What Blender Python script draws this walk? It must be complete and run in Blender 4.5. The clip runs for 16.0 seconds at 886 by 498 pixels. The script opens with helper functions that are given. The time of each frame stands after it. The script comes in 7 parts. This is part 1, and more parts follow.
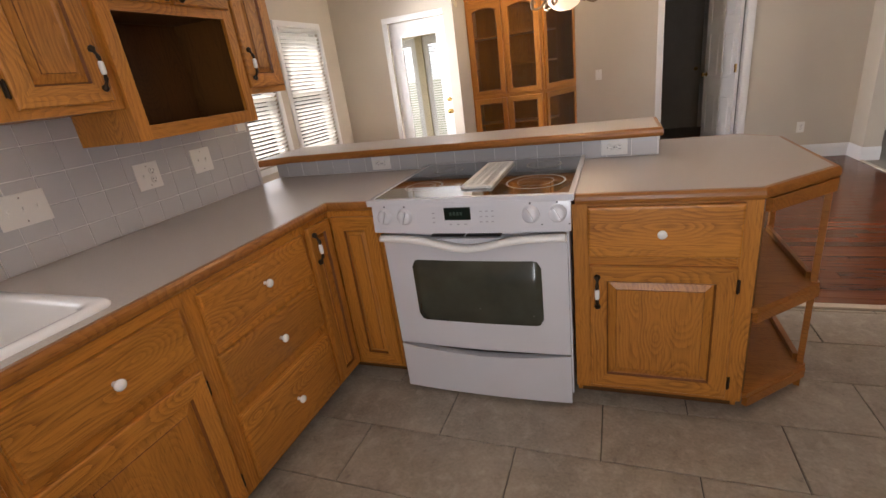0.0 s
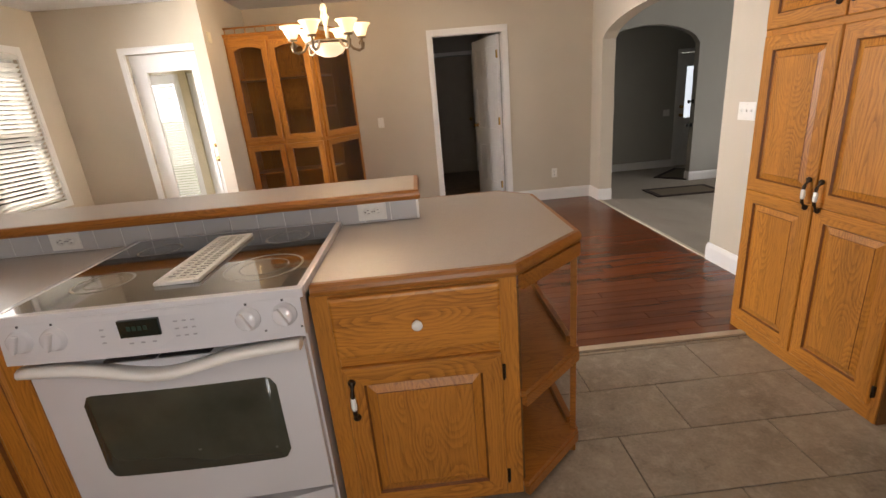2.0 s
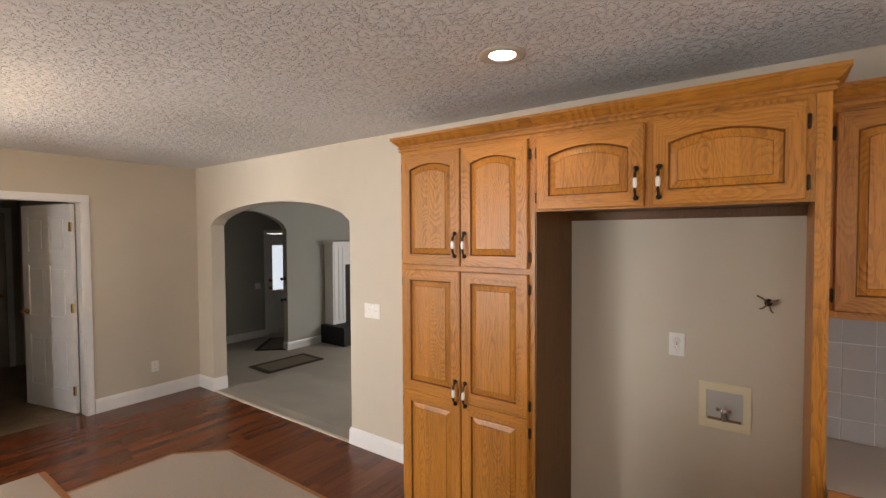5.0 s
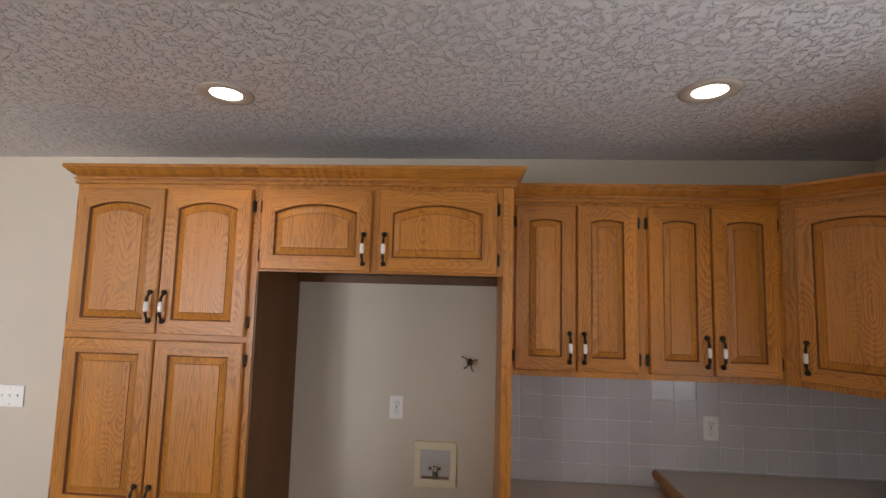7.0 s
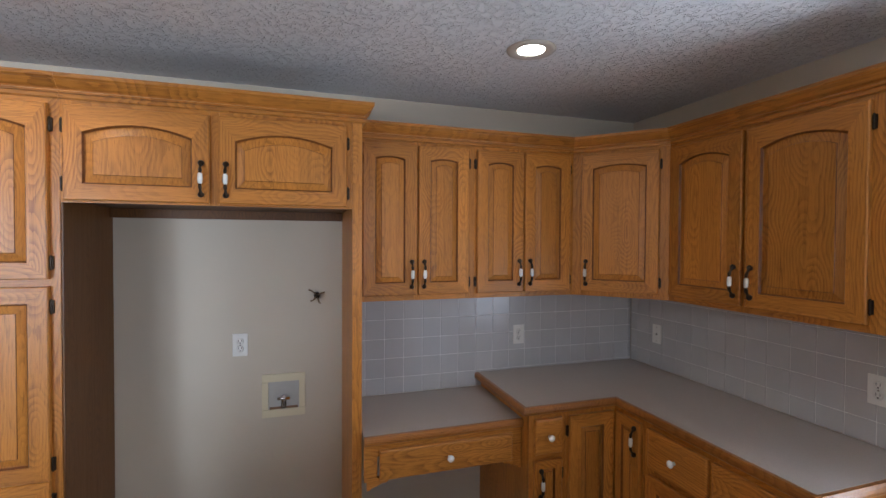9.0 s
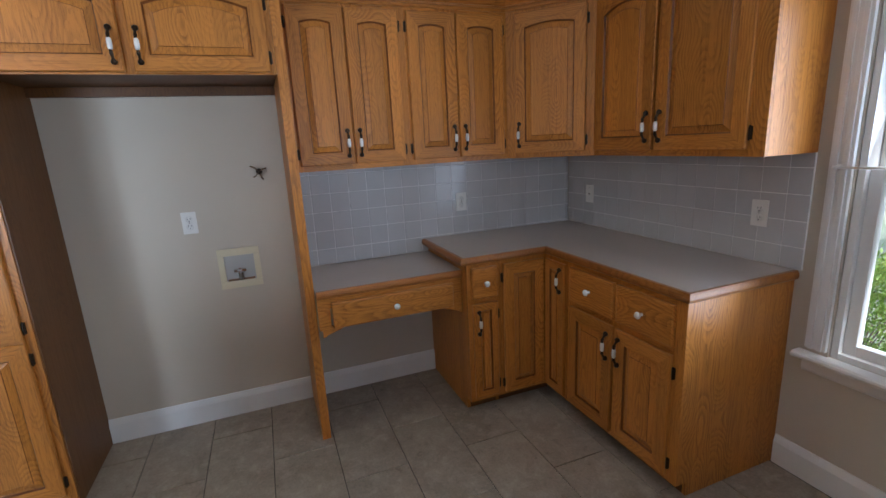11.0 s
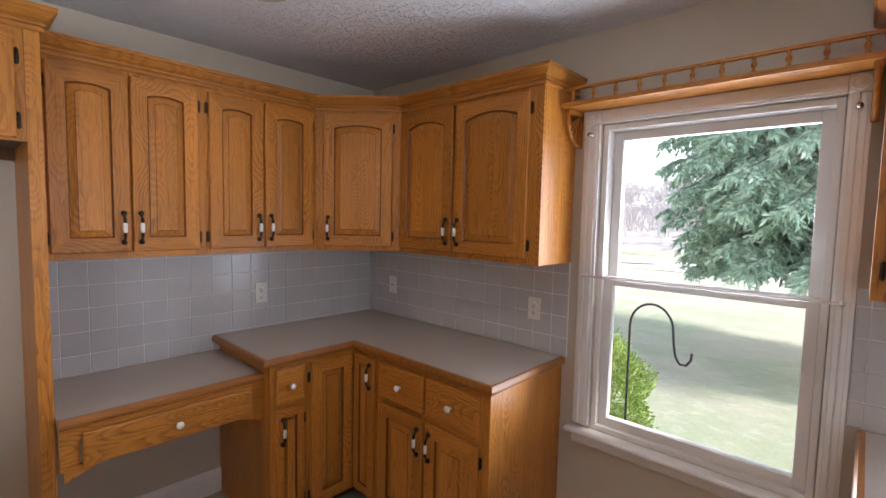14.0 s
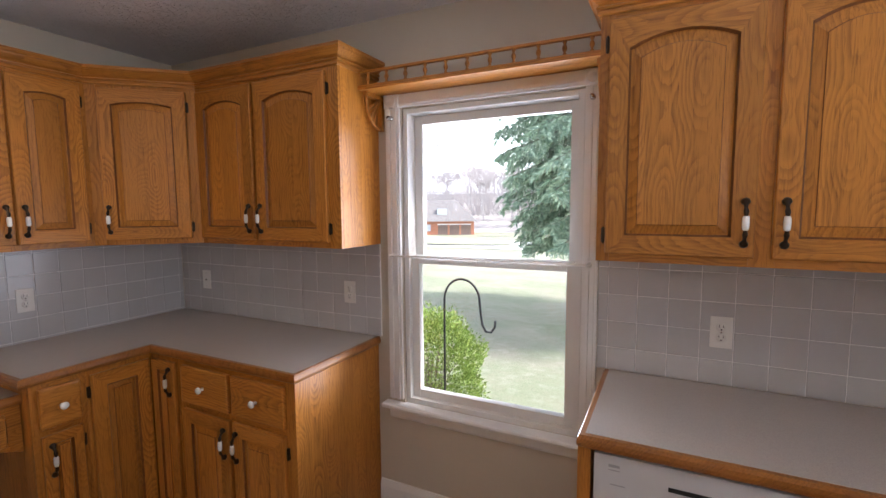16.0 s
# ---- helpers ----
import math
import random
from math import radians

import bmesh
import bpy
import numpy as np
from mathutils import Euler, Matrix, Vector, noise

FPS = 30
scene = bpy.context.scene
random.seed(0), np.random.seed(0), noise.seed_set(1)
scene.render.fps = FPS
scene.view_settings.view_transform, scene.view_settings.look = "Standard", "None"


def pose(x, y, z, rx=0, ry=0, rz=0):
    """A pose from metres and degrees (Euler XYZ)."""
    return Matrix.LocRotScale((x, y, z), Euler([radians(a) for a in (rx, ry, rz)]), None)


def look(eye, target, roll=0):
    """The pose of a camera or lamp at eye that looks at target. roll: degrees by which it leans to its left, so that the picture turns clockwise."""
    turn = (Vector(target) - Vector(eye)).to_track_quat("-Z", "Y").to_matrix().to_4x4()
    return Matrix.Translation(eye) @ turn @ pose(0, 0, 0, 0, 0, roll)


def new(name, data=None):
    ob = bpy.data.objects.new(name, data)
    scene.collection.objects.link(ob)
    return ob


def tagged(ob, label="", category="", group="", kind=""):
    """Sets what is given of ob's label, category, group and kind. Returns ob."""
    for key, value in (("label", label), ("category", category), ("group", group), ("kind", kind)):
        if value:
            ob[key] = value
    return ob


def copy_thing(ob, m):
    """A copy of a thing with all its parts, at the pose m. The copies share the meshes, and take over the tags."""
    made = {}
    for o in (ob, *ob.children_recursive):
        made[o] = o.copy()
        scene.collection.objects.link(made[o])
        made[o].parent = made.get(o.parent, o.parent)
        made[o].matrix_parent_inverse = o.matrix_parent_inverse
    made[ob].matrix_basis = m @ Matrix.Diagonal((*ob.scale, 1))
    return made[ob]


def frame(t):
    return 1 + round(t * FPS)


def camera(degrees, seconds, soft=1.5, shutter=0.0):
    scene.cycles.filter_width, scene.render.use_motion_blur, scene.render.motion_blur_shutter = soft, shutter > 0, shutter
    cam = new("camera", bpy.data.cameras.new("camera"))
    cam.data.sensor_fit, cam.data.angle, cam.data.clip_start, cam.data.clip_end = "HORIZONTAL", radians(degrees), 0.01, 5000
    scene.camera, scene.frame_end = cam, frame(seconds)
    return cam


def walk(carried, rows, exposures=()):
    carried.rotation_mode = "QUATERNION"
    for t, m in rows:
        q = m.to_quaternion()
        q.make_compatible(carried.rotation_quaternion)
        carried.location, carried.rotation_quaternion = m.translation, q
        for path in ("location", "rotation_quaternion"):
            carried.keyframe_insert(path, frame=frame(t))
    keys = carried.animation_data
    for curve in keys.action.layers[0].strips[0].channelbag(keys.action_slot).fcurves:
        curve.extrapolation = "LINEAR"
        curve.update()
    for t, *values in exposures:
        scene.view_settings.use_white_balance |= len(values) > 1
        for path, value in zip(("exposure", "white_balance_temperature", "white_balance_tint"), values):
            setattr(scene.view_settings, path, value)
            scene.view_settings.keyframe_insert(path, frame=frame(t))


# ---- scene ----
# ---- camera and walk ----
cam = camera(88.2, 16.0)
PATH = [
    (0, (0.616, 1.108, 1.369), (-0.09, 2.843, 0.667), -7.8),
    (0.5, (0.659, 1.177, 1.364), (0.075, 2.966, 0.686), -7.2),
    (1, (0.714, 1.294, 1.372), (0.277, 3.13, 0.711), -6.3),
    (1.5, (0.789, 1.489, 1.385), (0.537, 3.358, 0.719), -5.8),
    (2, (0.818, 1.564, 1.379), (0.886, 3.461, 0.749), -5.1),
    (2.5, (0.726, 1.557, 1.451), (1.195, 3.427, 0.918), -4.2),
    (3, (0.666, 1.606, 1.513), (1.499, 3.375, 1.093), -3.4),
    (3.5, (0.644, 1.764, 1.575), (1.771, 3.388, 1.264), -2.4),
    (3.7, (0.628, 1.823, 1.59), (1.843, 3.387, 1.313), -1.9),
    (5.8, (0.363, 2.029, 1.756), (2.162, 2.902, 1.821), 0.5),
    (6, (0.381, 2.005, 1.754), (2.222, 2.782, 1.845), 0.9),
    (6.5, (0.492, 1.995, 1.74), (2.428, 2.475, 1.892), 1.4),
    (7, (0.577, 2.012, 1.761), (2.564, 2.156, 1.943), 1.5),
    (7.5, (0.57, 2.101, 1.744), (2.552, 1.913, 1.93), 1.2),
    (8, (0.52, 2.131, 1.731), (2.474, 1.729, 1.879), 1.1),
    (8.5, (0.495, 2.122, 1.725), (2.411, 1.556, 1.819), 0.9),
    (9, (0.472, 2.127, 1.692), (2.378, 1.522, 1.654), 0.3),
    (9.2, (0.463, 2.141, 1.649), (2.369, 1.543, 1.548), -0.2),
    (11.3, (0.265, 2.008, 1.497), (2.056, 1.271, 0.995), -2.3),
    (11.5, (0.283, 2.015, 1.508), (2.039, 1.193, 1.019), -1.9),
    (12, (0.31, 2.029, 1.524), (1.973, 1.009, 1.085), -1.1),
    (12.5, (0.322, 2.042, 1.547), (1.896, 0.866, 1.173), -0.3),
    (13, (0.329, 2.069, 1.573), (1.846, 0.797, 1.292), 0.3),
    (13.5, (0.351, 2.091, 1.593), (1.807, 0.734, 1.388), 0.9),
    (14, (0.359, 2.089, 1.602), (1.716, 0.627, 1.458), 1.3),
    (14.5, (0.322, 2.039, 1.611), (1.566, 0.477, 1.503), 1.4),
    (15, (0.27, 1.995, 1.623), (1.385, 0.337, 1.525), 0.9),
    (15.5, (0.206, 1.952, 1.619), (1.189, 0.215, 1.501), 0.4),
    (16, (0.122, 1.927, 1.578), (1.007, 0.144, 1.389), -0.4),
]
EXPOSURES = [
    (0.0, 0.93, 6500, 17), (1.5, 0.93, 6600, 16), (2.5, 0.9, 7500, 16), (3.7, 0.95, 7500, 15), (6.0, 0.54, 6600, 15), (7.0, 0.50, 6400, 14), (7.5, 0.68, 6100, 14), (9.0, 0.8, 5500, 10),
    (11.5, 0.7, 5200, 8), (12.5, 0.82, 5400, 10), (14.0, 1.0, 5900, 15), (14.5, 0.98, 6000, 16), (16.0, 0.96, 5900, 16),
]
walk(cam, [(t, look(eye, target, roll)) for t, eye, target, roll in PATH], EXPOSURES)

# ---- world, sun, window light, front room fill ----
world = bpy.data.worlds.new("world")
scene.world = world
world.use_nodes = True
wn = world.node_tree.nodes
wl = world.node_tree.links
sky = wn.new("ShaderNodeTexSky")
sky.sky_type = "NISHITA"
sky.sun_disc = False
SUN_ELEV, SUN_AZ = 46.0, 260.0          # degrees; azimuth clockwise from +y
sky.sun_elevation = radians(SUN_ELEV)
sky.sun_rotation = radians(SUN_AZ)
sky.air_density, sky.dust_density = 1.0, 3.0
wn["Background"].inputs[1].default_value = 0.15
wl.new(sky.outputs[0], wn["Background"].inputs[0])

sun = new("sun", bpy.data.lights.new("sun", "SUN"))
sun.data.energy, sun.data.angle, sun.data.color = 3.4, radians(7.0), (1.0, 0.94, 0.85)
_a, _e = radians(SUN_AZ), radians(SUN_ELEV)
sun.matrix_world = look((math.sin(_a) * math.cos(_e), math.cos(_a) * math.cos(_e), math.sin(_e)), (0, 0, 0))


def window_light(name, eye, target, w, h, watts, color=(0.92, 0.96, 1.0), spread=180):
    li = bpy.data.lights.new(name, "AREA")
    li.shape, li.size, li.size_y, li.energy, li.color = "RECTANGLE", w, h, watts, color
    li.spread = radians(spread)
    ob = new(name, li)
    ob.matrix_world = look(eye, target)
    return ob


window_light("south_window_light", (0.87, -0.006, 1.31), (0.87, 1, 1.7), 0.78, 1.38, 14, spread=150)
window_light("sink_window_light", (-1.46, 1.29, 1.58), (0, 1.29, 3.4), 1.06, 0.9, 10, spread=130)
window_light("dining_window_light_a", (-2.62, 4.92, 1.4), (2.4, 5.7, 1.5), 0.72, 1.3, 18, spread=120)
window_light("dining_window_light_b", (-2.62, 5.9, 1.4), (2.4, 5.8, 1.5), 0.72, 1.3, 32, spread=84)
# Added fill that brightens the front room; it belongs to no known window.
window_light("front_room_window_light", (7.6, 5.0, 1.3), (4, 6.5, 0.6), 1.6, 1.4, 36)


def bulb(name, place, watts, color=(1.0, 0.76, 0.47), radius=0.03):
    li = bpy.data.lights.new(name, "POINT")
    li.energy, li.color, li.shadow_soft_size = watts, color, radius
    ob = new(name, li)
    ob.location = place
    return ob


def downlight(name, place, watts, color=(1.0, 0.84, 0.62)):
    li = bpy.data.lights.new(name, "SPOT")
    li.energy, li.color, li.shadow_soft_size, li.spot_size, li.spot_blend = watts, color, 0.05, radians(130), 0.8
    ob = new(name, li)
    ob.location = place
    return ob


# ---- materials ----
def nodes(name):
    m = bpy.data.materials.new(name)
    m.use_nodes = True
    nt = m.node_tree
    return m, nt, nt.nodes["Principled BSDF"]


def nd(nt, kind, **kw):
    n = nt.nodes.new(kind)
    for k, v in kw.items():
        n.inputs[k].default_value = v
    return n


def coords(nt, scale=(1, 1, 1), rand=True):
    tc = nt.nodes.new("ShaderNodeTexCoord")
    mp = nt.nodes.new("ShaderNodeMapping")
    mp.inputs["Scale"].default_value = scale
    if rand:
        oi = nt.nodes.new("ShaderNodeObjectInfo")
        mul = nt.nodes.new("ShaderNodeVectorMath")
        mul.operation = "SCALE"
        mul.inputs[0].default_value = (7.3, 5.1, 9.7)
        nt.links.new(oi.outputs["Random"], mul.inputs["Scale"])
        add = nt.nodes.new("ShaderNodeVectorMath")
        nt.links.new(tc.outputs["Object"], add.inputs[0])
        nt.links.new(mul.outputs[0], add.inputs[1])
        nt.links.new(add.outputs[0], mp.inputs["Vector"])
    else:
        nt.links.new(tc.outputs["Object"], mp.inputs["Vector"])
    return mp.outputs["Vector"]


def ramp(nt, fac, stops):
    r = nt.nodes.new("ShaderNodeValToRGB")
    el = r.color_ramp.elements
    while len(el) < len(stops):
        el.new(0.5)
    for e, (p, c) in zip(el, stops):
        e.position, e.color = p, (*c, 1) if len(c) == 3 else c
    nt.links.new(fac, r.inputs[0])
    return r.outputs[0]


def mix(nt, fac, a, b, mode="MIX"):
    m = nt.nodes.new("ShaderNodeMix")
    m.data_type, m.blend_type = "RGBA", mode
    for sock, v in ((m.inputs[0], fac), (m.inputs[6], a), (m.inputs[7], b)):
        if isinstance(v, (int, float)):
            sock.default_value = v
        elif isinstance(v, tuple):
            sock.default_value = (*v, 1)
        else:
            nt.links.new(v, sock)
    return m.outputs[2]


def bump(nt, p, height, strength, dist=0.002):
    b = nd(nt, "ShaderNodeBump", Strength=strength, Distance=dist)
    nt.links.new(height, b.inputs["Height"])
    nt.links.new(b.outputs[0], p.inputs["Normal"])


def noisy(nt, vec, scale, detail=4.0, rough=0.55, dist=0.0):
    n = nd(nt, "ShaderNodeTexNoise", Scale=scale, Detail=detail, Roughness=rough, Distortion=dist)
    nt.links.new(vec, n.inputs["Vector"])
    return n.outputs["Fac"]


def math_node(nt, op, a, b=0.0):
    m = nt.nodes.new("ShaderNodeMath")
    m.operation = op
    for sock, v in ((m.inputs[0], a), (m.inputs[1], b)):
        if isinstance(v, (int, float)):
            sock.default_value = v
        else:
            nt.links.new(v, sock)
    return m.outputs[0]


def plain(name, color, rough=0.5, metal=0.0, vary=0.06, scale=6.0, bumpy=0.0, bscale=200.0, coat=0.0, spec=0.5):
    """Paint, plastic, metal: a colour with faint unevenness at two scales."""
    m, nt, p = nodes(name)
    v = coords(nt)
    f = noisy(nt, v, scale, 5)
    dark = tuple(c * (1 - vary) for c in color)
    lite = tuple(min(1.0, c * (1 + vary)) for c in color)
    c = ramp(nt, f, [(0.3, dark), (0.7, lite)])
    nt.links.new(c, p.inputs["Base Color"])
    r = math_node(nt, "MULTIPLY_ADD", noisy(nt, v, scale * 3, 3), 0.16)
    nt.nodes[-1].inputs[2].default_value = max(0.02, rough - 0.08)
    nt.links.new(r, p.inputs["Roughness"])
    p.inputs["Metallic"].default_value = metal
    p.inputs["Coat Weight"].default_value = coat
    p.inputs["Specular IOR Level"].default_value = spec
    if bumpy:
        bump(nt, p, noisy(nt, v, bscale, 3), bumpy)
    return m


def oak(name, axis, light=(0.51, 0.205, 0.031), dark=(0.125, 0.036, 0.005), rough=0.33):
    """Honey oak, flat-sawn: glued staves, each with its own cathedral rings, open pores and tone."""
    m, nt, p = nodes(name)
    L = nt.links
    tc = nt.nodes.new("ShaderNodeTexCoord")
    oi = nt.nodes.new("ShaderNodeObjectInfo")
    sp = nt.nodes.new("ShaderNodeSeparateXYZ")
    L.new(tc.outputs["Object"], sp.inputs[0])
    along = math_node(nt, "ADD", sp.outputs[axis], math_node(nt, "MULTIPLY", oi.outputs["Random"], 17.0))
    rest = [sp.outputs[k] for k in range(3) if k != axis]
    across = math_node(nt, "ADD", math_node(nt, "ADD", rest[0], rest[1]), math_node(nt, "MULTIPLY", oi.outputs["Random"], 11.0))
    pitch = 0.094
    q = math_node(nt, "DIVIDE", across, pitch)
    idx = math_node(nt, "FLOOR", q)
    u = math_node(nt, "MULTIPLY", math_node(nt, "SUBTRACT", math_node(nt, "FRACT", q), 0.5), pitch)
    wn = nt.nodes.new("ShaderNodeTexWhiteNoise")
    wn.noise_dimensions = "1D"
    L.new(idx, wn.inputs["W"])
    sc = nt.nodes.new("ShaderNodeSeparateColor")
    L.new(wn.outputs["Color"], sc.inputs[0])
    r1, r2, r3 = sc.outputs
    u = math_node(nt, "ADD", u, math_node(nt, "MULTIPLY", math_node(nt, "SUBTRACT", r1, 0.5), 0.085))
    shift = math_node(nt, "ADD", along, math_node(nt, "MULTIPLY", r2, 9.0))
    # the heart's depth under the face wanders along the stave, which draws the arches
    wob = nd(nt, "ShaderNodeTexNoise", Scale=2.1, Detail=1.0, Roughness=0.4)
    wob.noise_dimensions = "1D"
    L.new(shift, wob.inputs["W"])
    depth = math_node(nt, "MULTIPLY", math_node(nt, "SUBTRACT", wob.outputs["Fac"], 0.32), 0.20)
    s = [1.0, 1.0, 1.0]
    s[axis] = 0.10
    v = coords(nt, tuple(s))
    waver = math_node(nt, "MULTIPLY", math_node(nt, "SUBTRACT", noisy(nt, v, 26.0, 3, 0.6), 0.5), 0.015)
    rad = math_node(nt, "SQRT", math_node(nt, "ADD", math_node(nt, "MULTIPLY", u, u), math_node(nt, "MULTIPLY", depth, depth)))
    rad = math_node(nt, "ADD", rad, waver)
    ring = math_node(nt, "FRACT", math_node(nt, "MULTIPLY", rad, 100.0))
    s[axis] = 0.045
    v2 = coords(nt, tuple(s))
    pores = noisy(nt, v2, 330.0, 3, 0.65)
    streak = noisy(nt, v2, 90.0, 4, 0.65)
    broad = noisy(nt, v, 5.0, 3)
    base = ramp(nt, broad, [(0.3, tuple(0.80 * a + 0.20 * b for a, b in zip(light, dark))), (0.7, light)])
    early = ramp(nt, ring, [(0.0, (1, 1, 1)), (0.30, (0.55, 0.55, 0.55)), (0.62, (0, 0, 0)), (0.97, (0.0, 0.0, 0.0))])
    grainy = math_node(nt, "MULTIPLY", early, ramp(nt, streak, [(0.30, (0.35, 0.35, 0.35)), (0.62, (1, 1, 1))]))
    bold = ramp(nt, noisy(nt, v, 7.0, 2), [(0.40, (0.30, 0.30, 0.30)), (0.60, (1, 1, 1))])
    c = mix(nt, math_node(nt, "MULTIPLY", math_node(nt, "MULTIPLY", grainy, bold), 0.66), base, dark)
    c = mix(nt, math_node(nt, "MULTIPLY", ramp(nt, streak, [(0.50, (0, 0, 0)), (0.70, (1, 1, 1))]), 0.30), c, dark)
    c = mix(nt, math_node(nt, "MULTIPLY", ramp(nt, pores, [(0.55, (0, 0, 0)), (0.68, (1, 1, 1))]), 0.5), c, tuple(0.6 * x for x in dark))
    hs = nt.nodes.new("ShaderNodeHueSaturation")
    L.new(c, hs.inputs["Color"])
    tone = math_node(nt, "ADD", math_node(nt, "MULTIPLY", oi.outputs["Random"], 0.24), math_node(nt, "MULTIPLY", r3, 0.16))
    L.new(math_node(nt, "ADD", tone, 0.86), hs.inputs["Value"])
    L.new(hs.outputs[0], p.inputs["Base Color"])
    L.new(math_node(nt, "ADD", math_node(nt, "MULTIPLY", streak, 0.18), rough - 0.05), p.inputs["Roughness"])
    p.inputs["Specular IOR Level"].default_value = 0.38
    bump(nt, p, math_node(nt, "ADD", pores, math_node(nt, "MULTIPLY", early, -0.5)), 0.14, 0.001)
    return m


def stone_tile():
    m, nt, p = nodes("slate_look_floor_tile")
    v = coords(nt)
    a = noisy(nt, v, 3.0, 6, 0.65, 0.6)
    b = noisy(nt, v, 14.0, 7, 0.7, 0.4)
    d = noisy(nt, v, 90.0, 4, 0.6)
    c = ramp(nt, a, [(0.30, (0.20, 0.163, 0.123)), (0.5, (0.30, 0.25, 0.192)), (0.72, (0.38, 0.32, 0.245))])
    c = mix(nt, ramp(nt, b, [(0.50, (0, 0, 0)), (0.72, (0.75, 0.75, 0.75))]), c, (0.50, 0.43, 0.335))
    c = mix(nt, ramp(nt, b, [(0.30, (0.55, 0.55, 0.55)), (0.42, (0, 0, 0))]), c, (0.10, 0.078, 0.06))
    c = mix(nt, 0.22, c, ramp(nt, d, [(0.3, (0.09, 0.07, 0.055)), (0.7, (0.42, 0.36, 0.28))]))
    nt.links.new(c, p.inputs["Base Color"])
    rr = math_node(nt, "MULTIPLY_ADD", b, 0.3)
    nt.nodes[-1].inputs[2].default_value = 0.28
    nt.links.new(rr, p.inputs["Roughness"])
    bump(nt, p, b, 0.12, 0.003)
    return m


def cherry_plank():
    m, nt, p = nodes("cherry_red_hardwood")
    v = coords(nt, (0.06, 1, 1))
    st = noisy(nt, v, 60.0, 4, 0.6)
    br = noisy(nt, v, 9.0, 3)
    c = ramp(nt, st, [(0.3, (0.085, 0.021, 0.008)), (0.7, (0.185, 0.058, 0.02))])
    c = mix(nt, 0.45, c, ramp(nt, br, [(0.3, (0.09, 0.022, 0.009)), (0.7, (0.20, 0.066, 0.024))]))
    oi = nt.nodes.new("ShaderNodeObjectInfo")
    hs = nt.nodes.new("ShaderNodeHueSaturation")
    va = math_node(nt, "MULTIPLY_ADD", oi.outputs["Random"], 0.45)
    nt.nodes[-1].inputs[2].default_value = 0.8
    nt.links.new(va, hs.inputs["Value"])
    nt.links.new(c, hs.inputs["Color"])
    nt.links.new(hs.outputs[0], p.inputs["Base Color"])
    rr = math_node(nt, "MULTIPLY_ADD", br, 0.12)
    nt.nodes[-1].inputs[2].default_value = 0.13
    nt.links.new(rr, p.inputs["Roughness"])
    bump(nt, p, st, 0.05, 0.001)
    return m


def wall_paint(name, color):
    m, nt, p = nodes(name)
    v = coords(nt, rand=False)
    a = noisy(nt, v, 1.1, 3)
    b = noisy(nt, v, 160.0, 3, 0.6)
    c = ramp(nt, a, [(0.3, tuple(x * 0.95 for x in color)), (0.7, tuple(x * 1.04 for x in color))])
    nt.links.new(c, p.inputs["Base Color"])
    p.inputs["Roughness"].default_value = 0.72
    bump(nt, p, b, 0.16, 0.0015)
    return m


def knockdown():
    """Knock-down plaster: flattened splatters over a fine stipple."""
    m, nt, p = nodes("knockdown_ceiling_plaster")
    v = coords(nt, rand=False)
    a = noisy(nt, v, 40.0, 4, 0.6, 0.8)
    b = noisy(nt, v, 80.0, 3, 0.6)
    h = ramp(nt, a, [(0.50, (0, 0, 0)), (0.62, (1, 1, 1))])
    hh = math_node(nt, "MULTIPLY_ADD", b, 0.35)
    nt.links.new(h, nt.nodes[-1].inputs[2])
    c = ramp(nt, noisy(nt, v, 1.4, 3), [(0.3, (0.76, 0.752, 0.745)), (0.7, (0.82, 0.812, 0.805))])
    nt.links.new(c, p.inputs["Base Color"])
    p.inputs["Roughness"].default_value = 0.85
    bump(nt, p, hh, 1.0, 0.0072)
    return m


def laminate():
    m, nt, p = nodes("taupe_speckled_laminate")
    v = coords(nt, rand=False)
    s = noisy(nt, v, 420.0, 3, 0.7)
    a = noisy(nt, v, 3.0, 4)
    c = ramp(nt, s, [(0.32, (0.30, 0.257, 0.22)), (0.5, (0.425, 0.373, 0.33)), (0.7, (0.51, 0.455, 0.405))])
    c = mix(nt, 0.2, c, ramp(nt, a, [(0.3, (0.30, 0.265, 0.235)), (0.7, (0.41, 0.365, 0.33))]))
    nt.links.new(c, p.inputs["Base Color"])
    rr = math_node(nt, "MULTIPLY_ADD", a, 0.08)
    nt.nodes[-1].inputs[2].default_value = 0.29
    nt.links.new(rr, p.inputs["Roughness"])
    p.inputs["Specular IOR Level"].default_value = 0.85
    bump(nt, p, s, 0.05, 0.0006)
    return m


def carpet_mat():
    m, nt, p = nodes("beige_cut_pile_carpet")
    v = coords(nt, rand=False)
    s = noisy(nt, v, 260.0, 4, 0.7)
    a = noisy(nt, v, 2.2, 4)
    c = ramp(nt, s, [(0.3, (0.22, 0.19, 0.155)), (0.7, (0.46, 0.41, 0.35))])
    c = mix(nt, 0.35, c, ramp(nt, a, [(0.3, (0.28, 0.245, 0.2)), (0.7, (0.42, 0.37, 0.31))]))
    nt.links.new(c, p.inputs["Base Color"])
    p.inputs["Roughness"].default_value = 1.0
    bump(nt, p, s, 0.8, 0.006)
    return m


